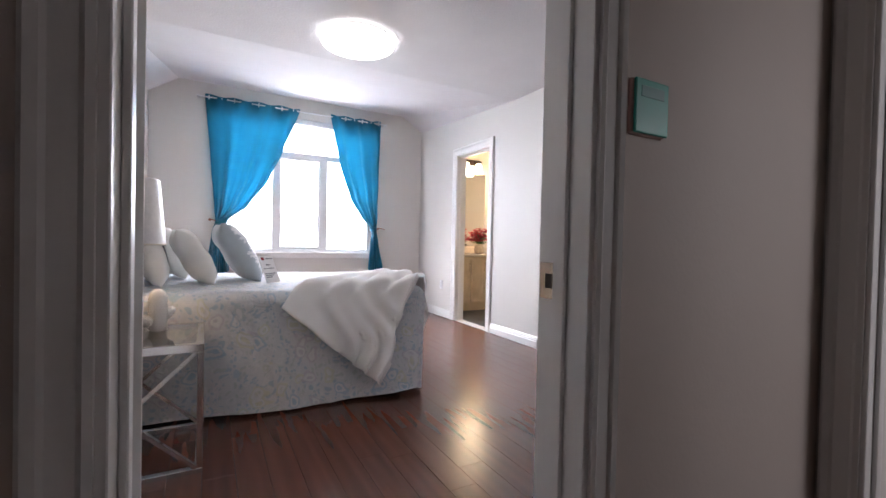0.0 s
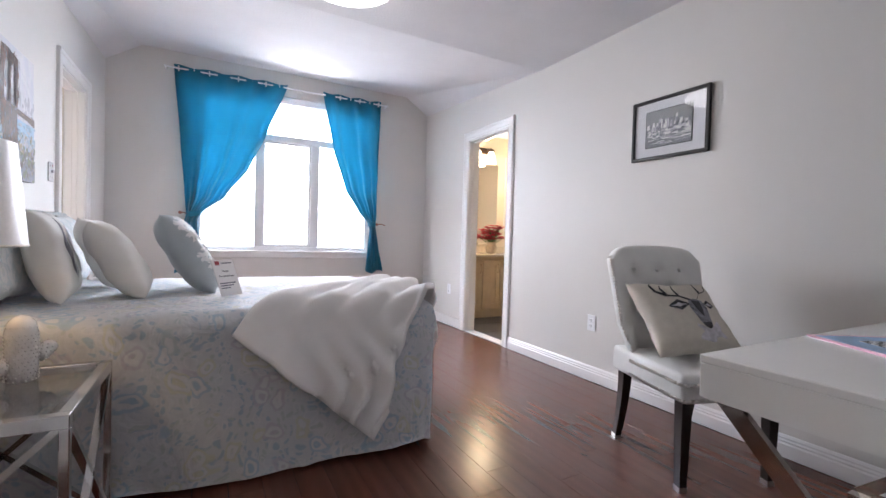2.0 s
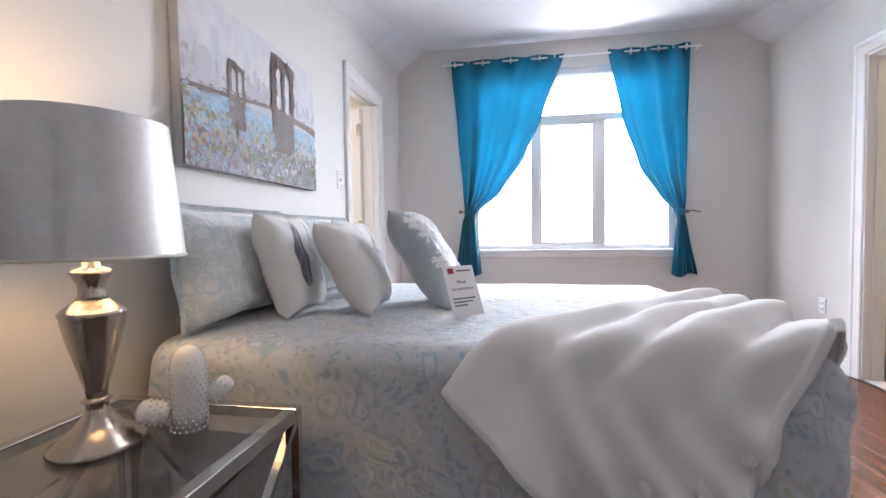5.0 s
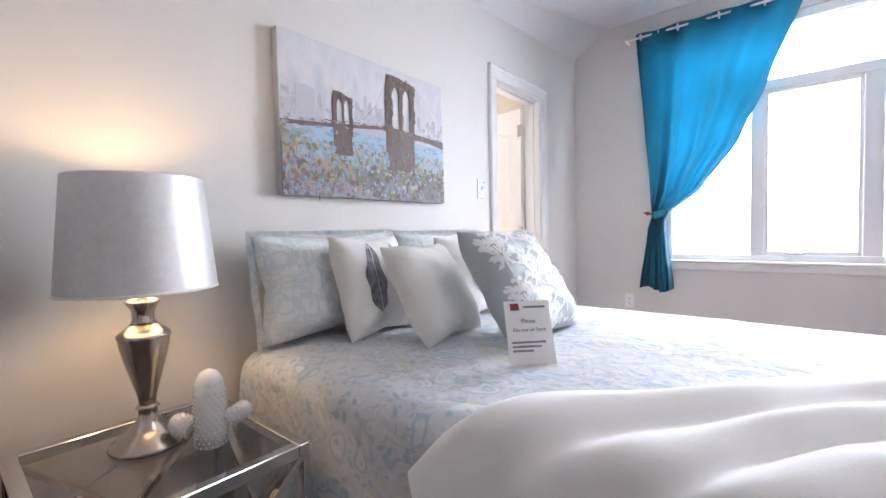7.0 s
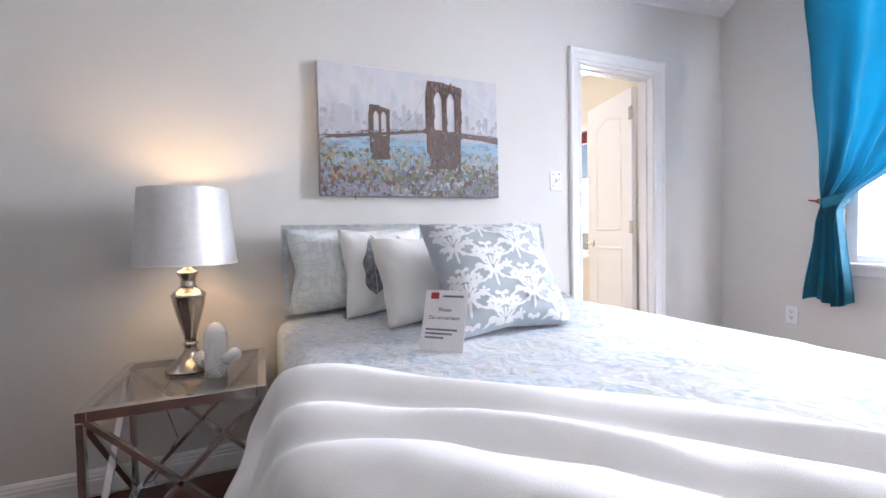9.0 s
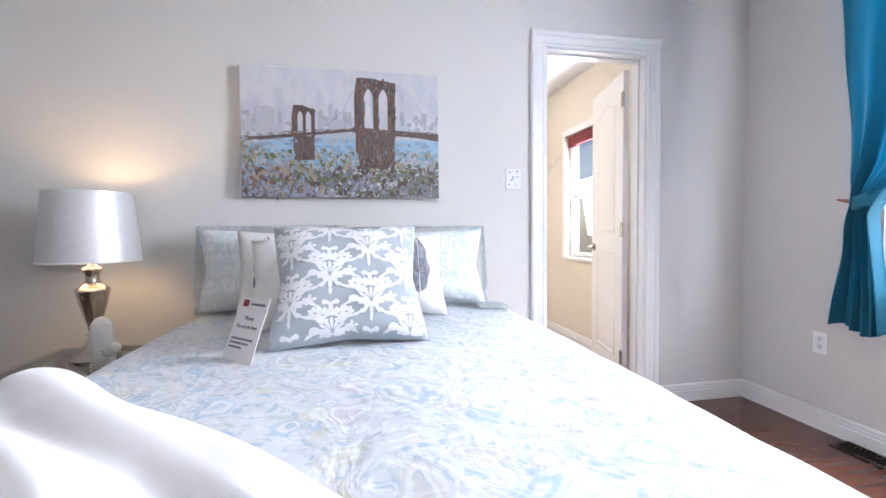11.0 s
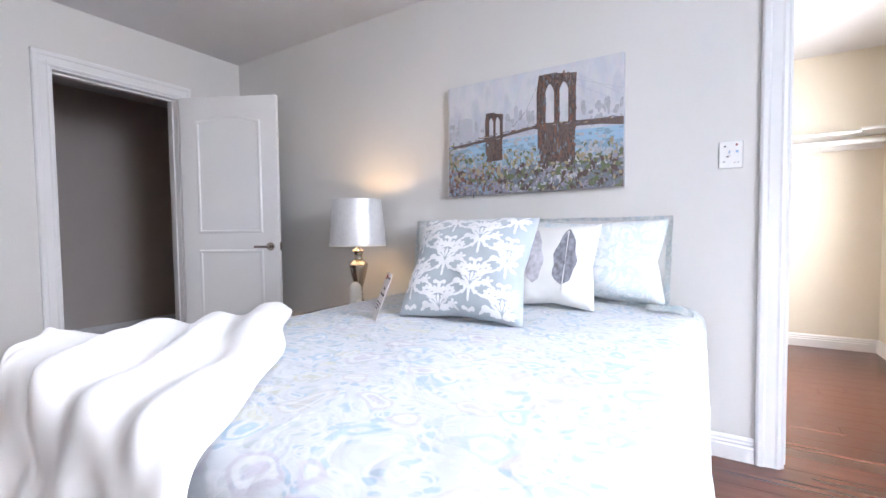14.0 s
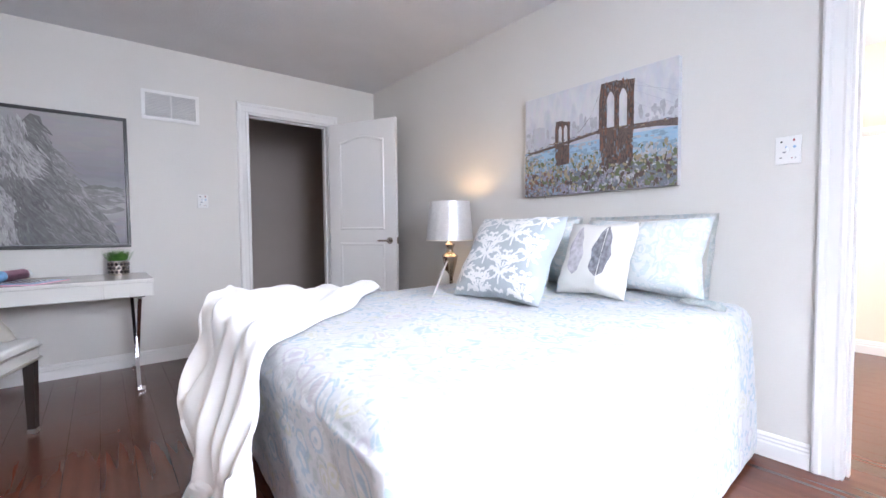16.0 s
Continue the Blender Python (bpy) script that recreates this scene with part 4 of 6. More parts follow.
throw = thing("throw_blanket", "soft white fleece throw draped over the bed's foot corner", "blanket")
A, B, C, D = Vector((1.86, 4.70)), Vector((2.42, 4.20)), Vector((3.45, 5.25)), Vector((3.22, 5.98))
bm = bmesh.new()
ns = 120
g = []
for i in range(ns + 1):
    row = []
    for j in range(ns + 1):
        s, t = i / ns, j / ns
        p = A * (1 - s) * (1 - t) + B * (1 - s) * t + D * s * (1 - t) + C * s * t
        p += Vector((-0.15, 0.16)) * (4 * s * (1 - s)) * t ** 2
        p += Vector((-0.08, 0.07)) * math.sin(math.pi * s) * (1 - t) ** 2
        wob = 0.022 * noise.noise(Vector((s * 5, t * 5, 4)))
        p += Vector((wob, -wob))
        # Folds fan out from a gathered spot on top of the bed.
        away = p - Vector((2.15, 5.55))
        rad = away.length
        phase = 34.0 * math.atan2(away.x, -away.y) + 9.0 * noise.noise(Vector((p.x * 2.6, p.y * 2.6, 9))) + 2.2 * math.sin(rad * 5.0)
        crest = 0.5 + 0.5 * math.sin(phase)
        crest2 = 0.5 + 0.5 * math.sin(phase * 2.3 + 1.7)
        reach = min(1.0, rad / 0.7)
        roll = abs(math.sin(14.0 * t ** 0.8 + 2.6 * noise.noise(Vector((s * 3.4, t * 2.8, 5))) - 0.3))
        over_edge = max(0.0, p.x - BX1, BY0 - p.y)
        roll *= math.exp(-over_edge / 0.06)
        roll *= 0.65 + 0.8 * abs(noise.noise(Vector((s * 4.1, t * 4.6, 15))))
        lift = 0.030 + (0.052 * roll ** 0.8) * min(1, t * 10) + 0.018 * crest ** 1.5 * reach * t + 0.012 * noise.noise(Vector((s * 6, t * 6, 2)))
        rim = min(s, 1 - s, t, 1 - t)
        lift += 0.020 * math.exp(-((rim - 0.035) / 0.025) ** 2)
        x, y, z, hn = drape(p.x, p.y, lift)
        hang = min(1.0, max(0.0, (BZ - z) / 0.22))
        k = (0.075 * (crest ** 1.2) + 0.005 * crest2 + 0.020 * noise.noise(Vector((p.x * 6, p.y * 6, 1)))) * hang + 0.022 * hang
        row.append((x + hn[0] * k, y + hn[1] * k, z))
    g.append(row)
# Thick fleece bends softly: even out the sharp turns, edges along edges.
soft = np.array(g)
for i in range(7):
    mid = soft.copy()
    mid[1:-1] = soft[1:-1] * 0.5 + (soft[:-2] + soft[2:]) * 0.25
    soft = mid.copy()
    soft[:, 1:-1] = mid[:, 1:-1] * 0.5 + (mid[:, :-2] + mid[:, 2:]) * 0.25
lay = [[bm.verts.new(soft[i, j]) for j in range(ns + 1)] for i in range(ns + 1)]
for i in range(ns):
    for j in range(ns):
        bm.faces.new((lay[i][j], lay[i + 1][j], lay[i + 1][j + 1], lay[i][j + 1]))
bmesh.ops.recalc_face_normals(bm, faces=bm.faces[:])
bm.normal_update()
under = [[bm.verts.new(lay[i][j].co - lay[i][j].normal * (0.012 if lay[i][j].normal.z > -0.2 else -0.012)) for j in range(ns + 1)] for i in range(ns + 1)]
for i in range(ns):
    for j in range(ns):
        bm.faces.new((under[i][j + 1], under[i + 1][j + 1], under[i + 1][j], under[i][j]))
rim = [(i, 0) for i in range(ns)] + [(ns, j) for j in range(ns)] + [(i, ns) for i in range(ns, 0, -1)] + [(0, j) for j in range(ns, 0, -1)]
for (a, b), (c, d) in zip(rim, rim[1:] + rim[:1]):
    bm.faces.new((lay[a][b], lay[c][d], under[c][d], under[a][b]))
bmesh.ops.recalc_face_normals(bm, faces=bm.faces[:])
cloth = part("fleece", bm, FLEECE, throw, smooth=True)

# ---- bedside ----
NX0, NX1, NY0, NY1, NZ = 0.945, 1.490, 4.235, 4.750, 0.535
ns_table = thing("nightstand", "chrome nightstand with clear glass top and crossed sides", "nightstand", (0, 0, 0))
for z in (NZ - 0.034, 0.0):
    for a in ((NX0, NY0, NX1, NY0 + 0.03), (NX0, NY1 - 0.03, NX1, NY1), (NX0, NY0 + 0.03, NX0 + 0.03, NY1 - 0.03), (NX1 - 0.03, NY0 + 0.03, NX1, NY1 - 0.03)):
        part("rail", boxed(a[0], a[1], z, a[2], a[3], z + (0.034 if z else 0.022), bevel=0.002), CHROME, ns_table)
for x in (NX0, NX1 - 0.022):
    for y in (NY0, NY1 - 0.022):
        part("leg", boxed(x, y, 0.022, x + 0.022, y + 0.022, NZ - 0.034, bevel=0.002), CHROME, ns_table)
for y in (NY0 + 0.011, NY1 - 0.011):
    for s in (0, 1):
        bm = bmesh.new()
        a, b = (NX0 + 0.02, NX1 - 0.02) if s else (NX1 - 0.02, NX0 + 0.02)
        bar(bm, (a, y, 0.02), (b, y, NZ - 0.03), 0.016, 0.020, (0, 1, 0))
        part("cross_brace", bm, CHROME, ns_table)
for x in (NX0 + 0.011, NX1 - 0.011):
    for s in (0, 1):
        bm = bmesh.new()
        a, b = (NY0 + 0.02, NY1 - 0.02) if s else (NY1 - 0.02, NY0 + 0.02)
        bar(bm, (x, a, 0.02), (x, b, NZ - 0.03), 0.016, 0.020, (1, 0, 0))
        part("cross_brace", bm, CHROME, ns_table)
gl = part("glass_top", boxed(NX0 + 0.03, NY0 + 0.03, NZ - 0.010, NX1 - 0.03, NY1 - 0.03, NZ - 0.002), PANE, ns_table, "clear glass top")
part("backing", boxed(NX0 + 0.002, NY0 + 0.03, NZ - 0.03, NX0 + 0.028, NY1 - 0.03, NZ - 0.012), CHROME, ns_table)

LX, LY = 1.165, 4.49
SHADE = mat("silver_lampshade", (0.72, 0.71, 0.71), 0.40, 0.45, spec=0.6, vary=0.05, scale=60, bump=0.06, bump_scale=160)
SHADE_IN = mat("shade_lining", (0.85, 0.80, 0.70), 0.8)
lamp = thing("table_lamp", "lit table lamp, brushed nickel urn base and silver drum shade", "lamp", (LX, LY, NZ))
part("base", lathe([(0.085, 0), (0.088, 0.006), (0.084, 0.014), (0.070, 0.022), (0.066, 0.030), (0.045, 0.040), (0.038, 0.052), (0.030, 0.060), (0.022, 0.075), (0.020, 0.092), (0.027, 0.098), (0.020, 0.106)], 48), NICKEL, lamp, "stepped nickel foot", smooth=True)
part("urn", lathe([(0.018, 0.106), (0.022, 0.130), (0.034, 0.175), (0.047, 0.225), (0.055, 0.262), (0.056, 0.275), (0.060, 0.282), (0.056, 0.290), (0.044, 0.300), (0.030, 0.312)], 48), NICKEL, lamp, smooth=True)
part("neck", lathe([(0.030, 0.312), (0.024, 0.322), (0.025, 0.345), (0.034, 0.362), (0.038, 0.368), (0.034, 0.374), (0.016, 0.380), (0.014, 0.410), (0.006, 0.412)], 40), NICKEL, lamp, smooth=True)
outer = [(0.172 - 0.025 * f, 0.398 + 0.282 * f) for f in (0, 0.006, 0.02, 0.2, 0.4, 0.6, 0.8, 0.98, 0.994, 1)]
bm = lathe(outer + [(r - 0.003, z) for r, z in reversed(outer)] + [outer[0]], 64, close=False)
bmesh.ops.recalc_face_normals(bm, faces=bm.faces[:])
shade = part("shade", bm, SHADE, lamp, "silver textured drum shade", smooth=True)
part("shade_ring", lathe([(0.1695, 0.397), (0.1735, 0.399), (0.1735, 0.403), (0.1695, 0.405)], 64, close=False), SHADE_IN, shade)
BULB = mat("bulb_glass", (1.0, 0.72, 0.40), 0.3, emit=12.0)
bm = bmesh.new()
bmesh.ops.create_uvsphere(bm, u_segments=20, v_segments=12, radius=0.028, matrix=Matrix.Translation((0, 0, 0.530)))
part("bulb", bm, BULB, lamp, "glowing warm bulb", smooth=True)
bm = bmesh.new()
pts = [Vector((1.15, 4.42, NZ - 0.04)), Vector((1.02, 4.36, 0.40)), Vector((0.965, 4.40, 0.20)), Vector((0.93, 4.30, 0.02)), Vector((0.925, 4.05, 0.008))]
for a, b in zip(pts, pts[1:]):
    rod(bm, a, b, 0.003, 8)
cord = part("cord", bm, CHROME, lamp, "thin grey lamp cord")
cord.matrix_parent_inverse = lamp.matrix_world.inverted()

CERAMIC = mat("white_ceramic", (0.80, 0.79, 0.78), 0.12, coat=0.6)
cactus = thing("cactus_ornament", "glossy white ceramic cactus ornament with studs", "ornament", (1.300, 4.588, NZ))


def studded(bm, c, axis, length, r):
    """A rounded column with rows of studs."""
    m = Matrix.Translation(c) @ Vector(axis).to_track_quat("Z", "Y").to_matrix().to_4x4()
    prof = [(r * 0.86, 0), (r, length * 0.2), (r, length * 0.72), (r * 0.86, length * 0.88), (r * 0.5, length * 0.97), (r * 0.1, length)]
    tmp = lathe(prof, 24)
    for row in range(int(length * 0.85 / 0.011)):
        z = 0.006 + row * 0.011
        rr = r * (1.0 if z < length * 0.74 else 0.9)
        k = max(8, int(2 * math.pi * rr / 0.013))
        for i in range(k):
            a = 2 * math.pi * (i + 0.5 * (row % 2)) / k
            bmesh.ops.create_icosphere(tmp, subdivisions=1, radius=0.0032, matrix=Matrix.Translation((rr * math.cos(a), rr * math.sin(a), z)))
    tmp.transform(m)
    me = bpy.data.meshes.new("t")
    tmp.to_mesh(me)
    tmp.free()
    bm.from_mesh(me)
    bpy.data.meshes.remove(me)


for nm, c, ax, ln, r in (("column", (0, 0, 0.0), (0, 0, 1), 0.195, 0.038), ("arm", (-0.030, -0.030, 0.045), (-0.7, -0.7, 0.35), 0.060, 0.026), ("arm", (0.025, 0.030, 0.060), (0.45, 0.75, 0.5), 0.065, 0.022)):
    bm = bmesh.new()
    studded(bm, c, ax, ln, r)
    part(nm, bm, CERAMIC, cactus, smooth=True)

# ---- desk and chair ----
DX0, DX1, DY0, DY1, DT, DB = 2.90, 4.16, 2.965, 3.555, 0.712, 0.600
desk = thing("desk", "white lacquer desk with drawers on crossed chrome legs", "desk")
part("top", boxed(DX0, DY0, DT - 0.022, DX1, DY1, DT, bevel=0.003), LACQUER, desk)
part("body", boxed(DX0, DY0, DB + 0.002, DX1, DY1 - 0.014, DT - 0.022), LACQUER, desk)
for a, b in ((DX0 + 0.005, DX0 + 0.26), (DX0 + 0.263, DX1 - 0.263), (DX1 - 0.26, DX1 - 0.005)):
    part("drawer_front", boxed(a, DY1 - 0.0135, DB, b, DY1, DT - 0.024, bevel=0.0025), LACQUER, desk)
for x in (DX0 + 0.09, DX1 - 0.09):
    for s in (0, 1):
        bm = bmesh.new()
        ya, yb = (DY0 + 0.05, DY1 + 0.03) if s else (DY1 - 0.02, DY0 + 0.02)
        o = 0.011 if s else -0.011
        bar(bm, (x + o, ya, DB), (x + o, yb, 0.022), 0.045, 0.020, (1, 0, 0))
        leg = part("leg", bm, CHROME, desk, "polished chrome leg")
        part("foot", boxed(x - 0.022, yb - 0.03, 0.0, x + 0.022, yb + 0.03, 0.020, bevel=0.003), CHROME, leg)
    part("mounting_plate", boxed(x - 0.04, DY0 + 0.03, DB - 0.008, x + 0.04, DY1 - 0.02, DB + 0.001), DARKWOOD, desk)

MAGS = [mat("pink_print", (0.76, 0.42, 0.52), 0.3, vary=0.15, scale=25), mat("blue_print", (0.22, 0.40, 0.62), 0.3, vary=0.3, scale=18), mat("plum_print", (0.20, 0.06, 0.09), 0.3, vary=0.5, scale=40)]
mag = thing("magazine", "open glossy fashion magazine with one half rolled up", "magazine", (3.53, 3.365, DT), 60)
mag.scale = (1.08, 1.12, 0.95)
bm = bmesh.new()
box(bm, -0.15, -0.13, 0.000, 0.12, 0.13, 0.006)
box(bm, -0.147, -0.127, 0.006, 0.115, 0.125, 0.0065)
part("page_spread", bm, MAGS[0], mag)
part("picture", boxed(-0.14, -0.125, 0.0066, 0.10, 0.12, 0.0078), MAGS[1], mag, "blue printed picture")
CHECK = bpy.data.materials.new("checked_print")
CHECK.use_nodes = True
ck = CHECK.node_tree.nodes.new("ShaderNodeTexChecker")
ck.inputs["Scale"].default_value = 55
ck.inputs["Color1"].default_value, ck.inputs["Color2"].default_value = (0.02, 0.02, 0.025, 1), (0.7, 0.7, 0.72, 1)
tcn = CHECK.node_tree.nodes.new("ShaderNodeTexCoord")
CHECK.node_tree.links.new(tcn.outputs["Object"], ck.inputs["Vector"])
CHECK.node_tree.links.new(ck.outputs["Color"], CHECK.node_tree.nodes["Principled BSDF"].inputs["Base Color"])
part("checked_picture", boxed(-0.11, -0.10, 0.0079, 0.04, 0.06, 0.0088), CHECK, mag)
bm = bmesh.new()
turns, m, wid = 2.2, 60, 0.30
rows = [[], []]
for i in range(m + 1):
    a = 2 * math.pi * turns * i / m
    r = 0.034 - 0.008 * i / m
    for k, x in ((0, -0.19), (1, -0.19 + wid)):
        rows[k].append(bm.verts.new((x, -0.12 + r * math.cos(a), 0.045 + r * math.sin(a))))
for i in range(m):
    bm.faces.new((rows[0][i], rows[0][i + 1], rows[1][i + 1], rows[1][i]))
bmesh.ops.solidify(bm, geom=bm.faces[:], thickness=0.0015)
part("page_roll", bm, MAGS[0], mag, "pages rolled into a tube", smooth=True)
bm = lathe([(0.0348, -0.10), (0.0349, 0.02)], 32, close=False)
bm.transform(Matrix.Translation((0.080, -0.12, 0.045)) @ Matrix.Rotation(radians(90), 4, "Y"))
part("roll_picture", bm, MAGS[1], mag, smooth=True)
for x in (0.090, -0.189):
    bm = lathe([(0.0352, 0), (0.0352, 0.020)], 32, close=False)
    bm.transform(Matrix.Translation((x, -0.12, 0.045)) @ Matrix.Rotation(radians(90), 4, "Y"))
    part("page_margin", bm, COTTON, mag, "white page margin", smooth=True)
part("cover", boxed(-0.19, -0.185, 0.0, 0.10, -0.165, 0.030), MAGS[2], mag, "dark printed cover")

GRASS = mat("grass_blades", (0.05, 0.16, 0.02), 0.6, vary=0.4, scale=80)
pot = thing("potted_grass", "green grass plant in a silver lattice pot", "plant", (3.07, 3.12, DT))
part("pot", lathe([(0.046, 0), (0.050, 0.004), (0.054, 0.085), (0.050, 0.086), (0.046, 0.07), (0.01, 0.07)], 40), NICKEL, pot, smooth=False)
bm = bmesh.new()
for z in (0.022, 0.045, 0.068):
    for i in range(14):
        a = 2 * math.pi * (i + (0.5 if z == 0.045 else 0)) / 14
        r = 0.0515 + 0.004 * z / 0.085
        mm = Matrix.Translation((r * math.cos(a), r * math.sin(a), z)) @ Matrix.Rotation(a, 4, "Z") @ Matrix.Rotation(radians(45), 4, "X")
        box(bm, -0.0008, -0.0074, -0.0074, 0.0008, 0.0074, 0.0074, m=mm)
part("lattice", bm, DARKWOOD, pot, "dark lattice openings")
part("rim", lathe([(0.054, 0.083), (0.057, 0.085), (0.057, 0.090), (0.053, 0.090)], 40, close=False), CHROME, pot)
bm = bmesh.new()
rnd = random.Random(4)
for i in range(420):
    a, r0 = rnd.uniform(0, 6.283), 0.045 * math.sqrt(rnd.random())
    p = Vector((r0 * math.cos(a), r0 * math.sin(a), 0.07))
    tip = p + Vector((math.cos(a) * r0 * 0.9 + rnd.uniform(-0.02, 0.02), math.sin(a) * r0 * 0.9 + rnd.uniform(-0.02, 0.02), rnd.uniform(0.055, 0.095)))
    sd = Vector((-math.sin(a), math.cos(a), 0)) * 0.0014
    mid = (p + tip) / 2 + Vector((0, 0, 0.008))
    v = [bm.verts.new(q) for q in (p - sd, p + sd, mid + sd * 0.8, mid - sd * 0.8, tip)]
    bm.faces.new(v[:4])
    bm.faces.new((v[3], v[2], v[4]))
part("grass", bm, GRASS, pot, "short green blades of grass")
pot.scale = (1.15, 1.15, 1.15)
owl = thing("vase_ornament", "polished silver ornament with a dimpled round body", "ornament", (3.81, 3.24, DT))
owl.scale = (1.15, 1.15, 0.85)
bm = lathe([(0.050, 0), (0.060, 0.008), (0.056, 0.016), (0.078, 0.05), (0.086, 0.09), (0.080, 0.13), (0.066, 0.155), (0.070, 0.175), (0.076, 0.20), (0.060, 0.215), (0.010, 0.215)], 40)
for s in (-1, 1):
    r = bmesh.ops.create_cone(bm, cap_ends=True, segments=10, radius1=0.024, radius2=0.004, depth=0.05)
    bmesh.ops.transform(bm, matrix=Matrix.Translation((0.0, s * 0.046, 0.222)) @ Matrix.Rotation(radians(-18 * s), 4, "X"), verts=r["verts"])
part("ornament_body", bm, mat("hammered_silver", (0.75, 0.74, 0.72), 0.12, 1.0, bump=1.0, bump_scale=60), owl, smooth=True)

chair = thing("dining_chair", "white tufted leather chair with nailheads and dark legs", "chair", (3.7275, 4.082, 0), 161.3)
bm = bmesh.new()
box(bm, -0.235, -0.25, 0.358, 0.235, 0.255, 0.480, bevel=0.022, seg=3)
for vv in bm.verts:
    if vv.co.z > 0.44:
        vv.co.z += 0.012 * (1 - (vv.co.x / 0.24) ** 2) * (1 - (vv.co.y / 0.26) ** 2)
seat = part("seat", bm, LEATHER, chair, "padded white leather seat", smooth=True)
part("seat_welt", boxed(-0.238, -0.10, 0.430, 0.238, 0.258, 0.436, bevel=0.002), LEATHER, seat)
bm = bmesh.new()
nu, nv = 44, 48
front = []
buttons = [(-0.13, 0.86), (0.0, 0.86), (0.13, 0.86), (-0.065, 0.76), (0.065, 0.76), (-0.13, 0.66), (0.0, 0.66), (0.13, 0.66)]
for s in (0, 1):
    gr = []
    for j in range(nv + 1):
        f = j / nv
        row = []
        for i in range(nu + 1):
            u = 2 * i / nu - 1
            half = 0.222 + 0.038 * f ** 1.5 - 0.020 * f ** 14
            z = 0.42 + 0.565 * f - 0.02 * f * u * u - 0.050 * f ** 10 * abs(u) ** 9
            x = u * half
            lean = -0.190 - 0.10 * f
            wrap = 0.05 * u * u * (1 - 0.6 * f) + (0.10 * max(0, 1 - f * 3.2) * max(0, abs(u) - 0.72) / 0.28)
            y = lean + wrap
            if s == 0:
                tuft = sum(math.exp(-((x - bx) ** 2 + (z - bz) ** 2) / 0.0011) for bx, bz in buttons)
                y += 0.035 * (1 - u ** 6) * (1 - (2 * f - 1) ** 6) - 0.026 * tuft
            else:
                y -= 0.045
            row.append(bm.verts.new((x, y, z)))
        gr.append(row)
    front.append(gr)
    for j in range(nv):
        for i in range(nu):
            q = (gr[j][i], gr[j][i + 1], gr[j + 1][i + 1], gr[j + 1][i])
            bm.faces.new(q if s else tuple(reversed(q)))
a, b = front
for j in range(nv):
    bm.faces.new((a[j][0], a[j + 1][0], b[j + 1][0], b[j][0]))
    bm.faces.new((a[j + 1][nu], a[j][nu], b[j][nu], b[j + 1][nu]))
for i in range(nu):
    bm.faces.new((a[nv][i], a[nv][i + 1], b[nv][i + 1], b[nv][i]))
    bm.faces.new((a[0][i + 1], a[0][i], b[0][i], b[0][i + 1]))
bmesh.ops.recalc_face_normals(bm, faces=bm.faces[:])
back = part("backrest", bm, LEATHER, chair, "button-tufted white leather backrest", smooth=True)
for bx, bz in buttons:
    f = (bz - 0.42) / 0.565
    bm = bmesh.new()
    bmesh.ops.create_uvsphere(bm, u_segments=10, v_segments=6, radius=0.009, matrix=Matrix.Translation((bx, -0.190 - 0.10 * f + 0.018, bz)))
    part("button", bm, LEATHER, back, smooth=True)
STUD = mat("nailhead_nickel", (0.72, 0.70, 0.67), 0.30, 1.0)
bm = bmesh.new()
bmesh.ops.create_icosphere(bm, subdivisions=1, radius=0.0078)
stud_mesh = bpy.data.meshes.new("nailhead")
bm.to_mesh(stud_mesh)
bm.free()
stud_mesh.materials.append(STUD)


def nailhead(parent, p):
    ob = new("nailhead", stud_mesh)
    ob.parent = parent
    ob.location = p


for sx in (-1, 1):
    for k in range(20):
        for z in (0.378, 0.440):
            nailhead(seat, (sx * 0.2395, -0.09 + 0.34 * k / 19, z))
    for k in range(33):
        f = 0.06 + 0.90 * k / 32
        half = 0.222 + 0.038 * f ** 1.5
        y = -0.190 - 0.10 * f + 0.05 * (1 - 0.6 * f) + 0.10 * max(0, 1 - f * 3.2)
        nailhead(back, (sx * (half + 0.001 - 0.020 * f ** 14), y - 0.004, 0.42 + 0.565 * f - 0.02 * f - 0.050 * f ** 10))
for k in range(25):
    for z in (0.378, 0.440):
        nailhead(seat, (-0.228 + 0.456 * k / 24, 0.2595, z))
for x, y, rake in ((-0.205, 0.222, 0.0), (0.205, 0.222, 0.0), (-0.19, -0.20, -0.055), (0.19, -0.20, -0.055)):
    bm = bmesh.new()
    segs = 6
    pr = None
    for k in range(segs + 1):
        f = k / segs
        w = 0.023 - 0.007 * f
        cy = y + rake * f ** 1.8
        z = 0.364 - 0.356 * f
        q = [bm.verts.new((x + dx * w, cy + dy * w, z)) for dx, dy in ((-1, -1), (1, -1), (1, 1), (-1, 1))]
        if pr:
            for i in range(4):
                bm.faces.new((pr[i], pr[(i + 1) % 4], q[(i + 1) % 4], q[i]))
        else:
            bm.faces.new(q)
        pr = q
    bm.faces.new(list(reversed(pr)))
    bmesh.ops.recalc_face_normals(bm, faces=bm.faces[:])
    leg = part("leg", bm, DARKWOOD, chair, "dark espresso wooden leg")
    part("leg_tip", boxed(x - 0.0175, y + rake - 0.0175, 0, x + 0.0175, y + rake + 0.0175, 0.022), STUD if rake else STUD, leg, "nickel leg tip")

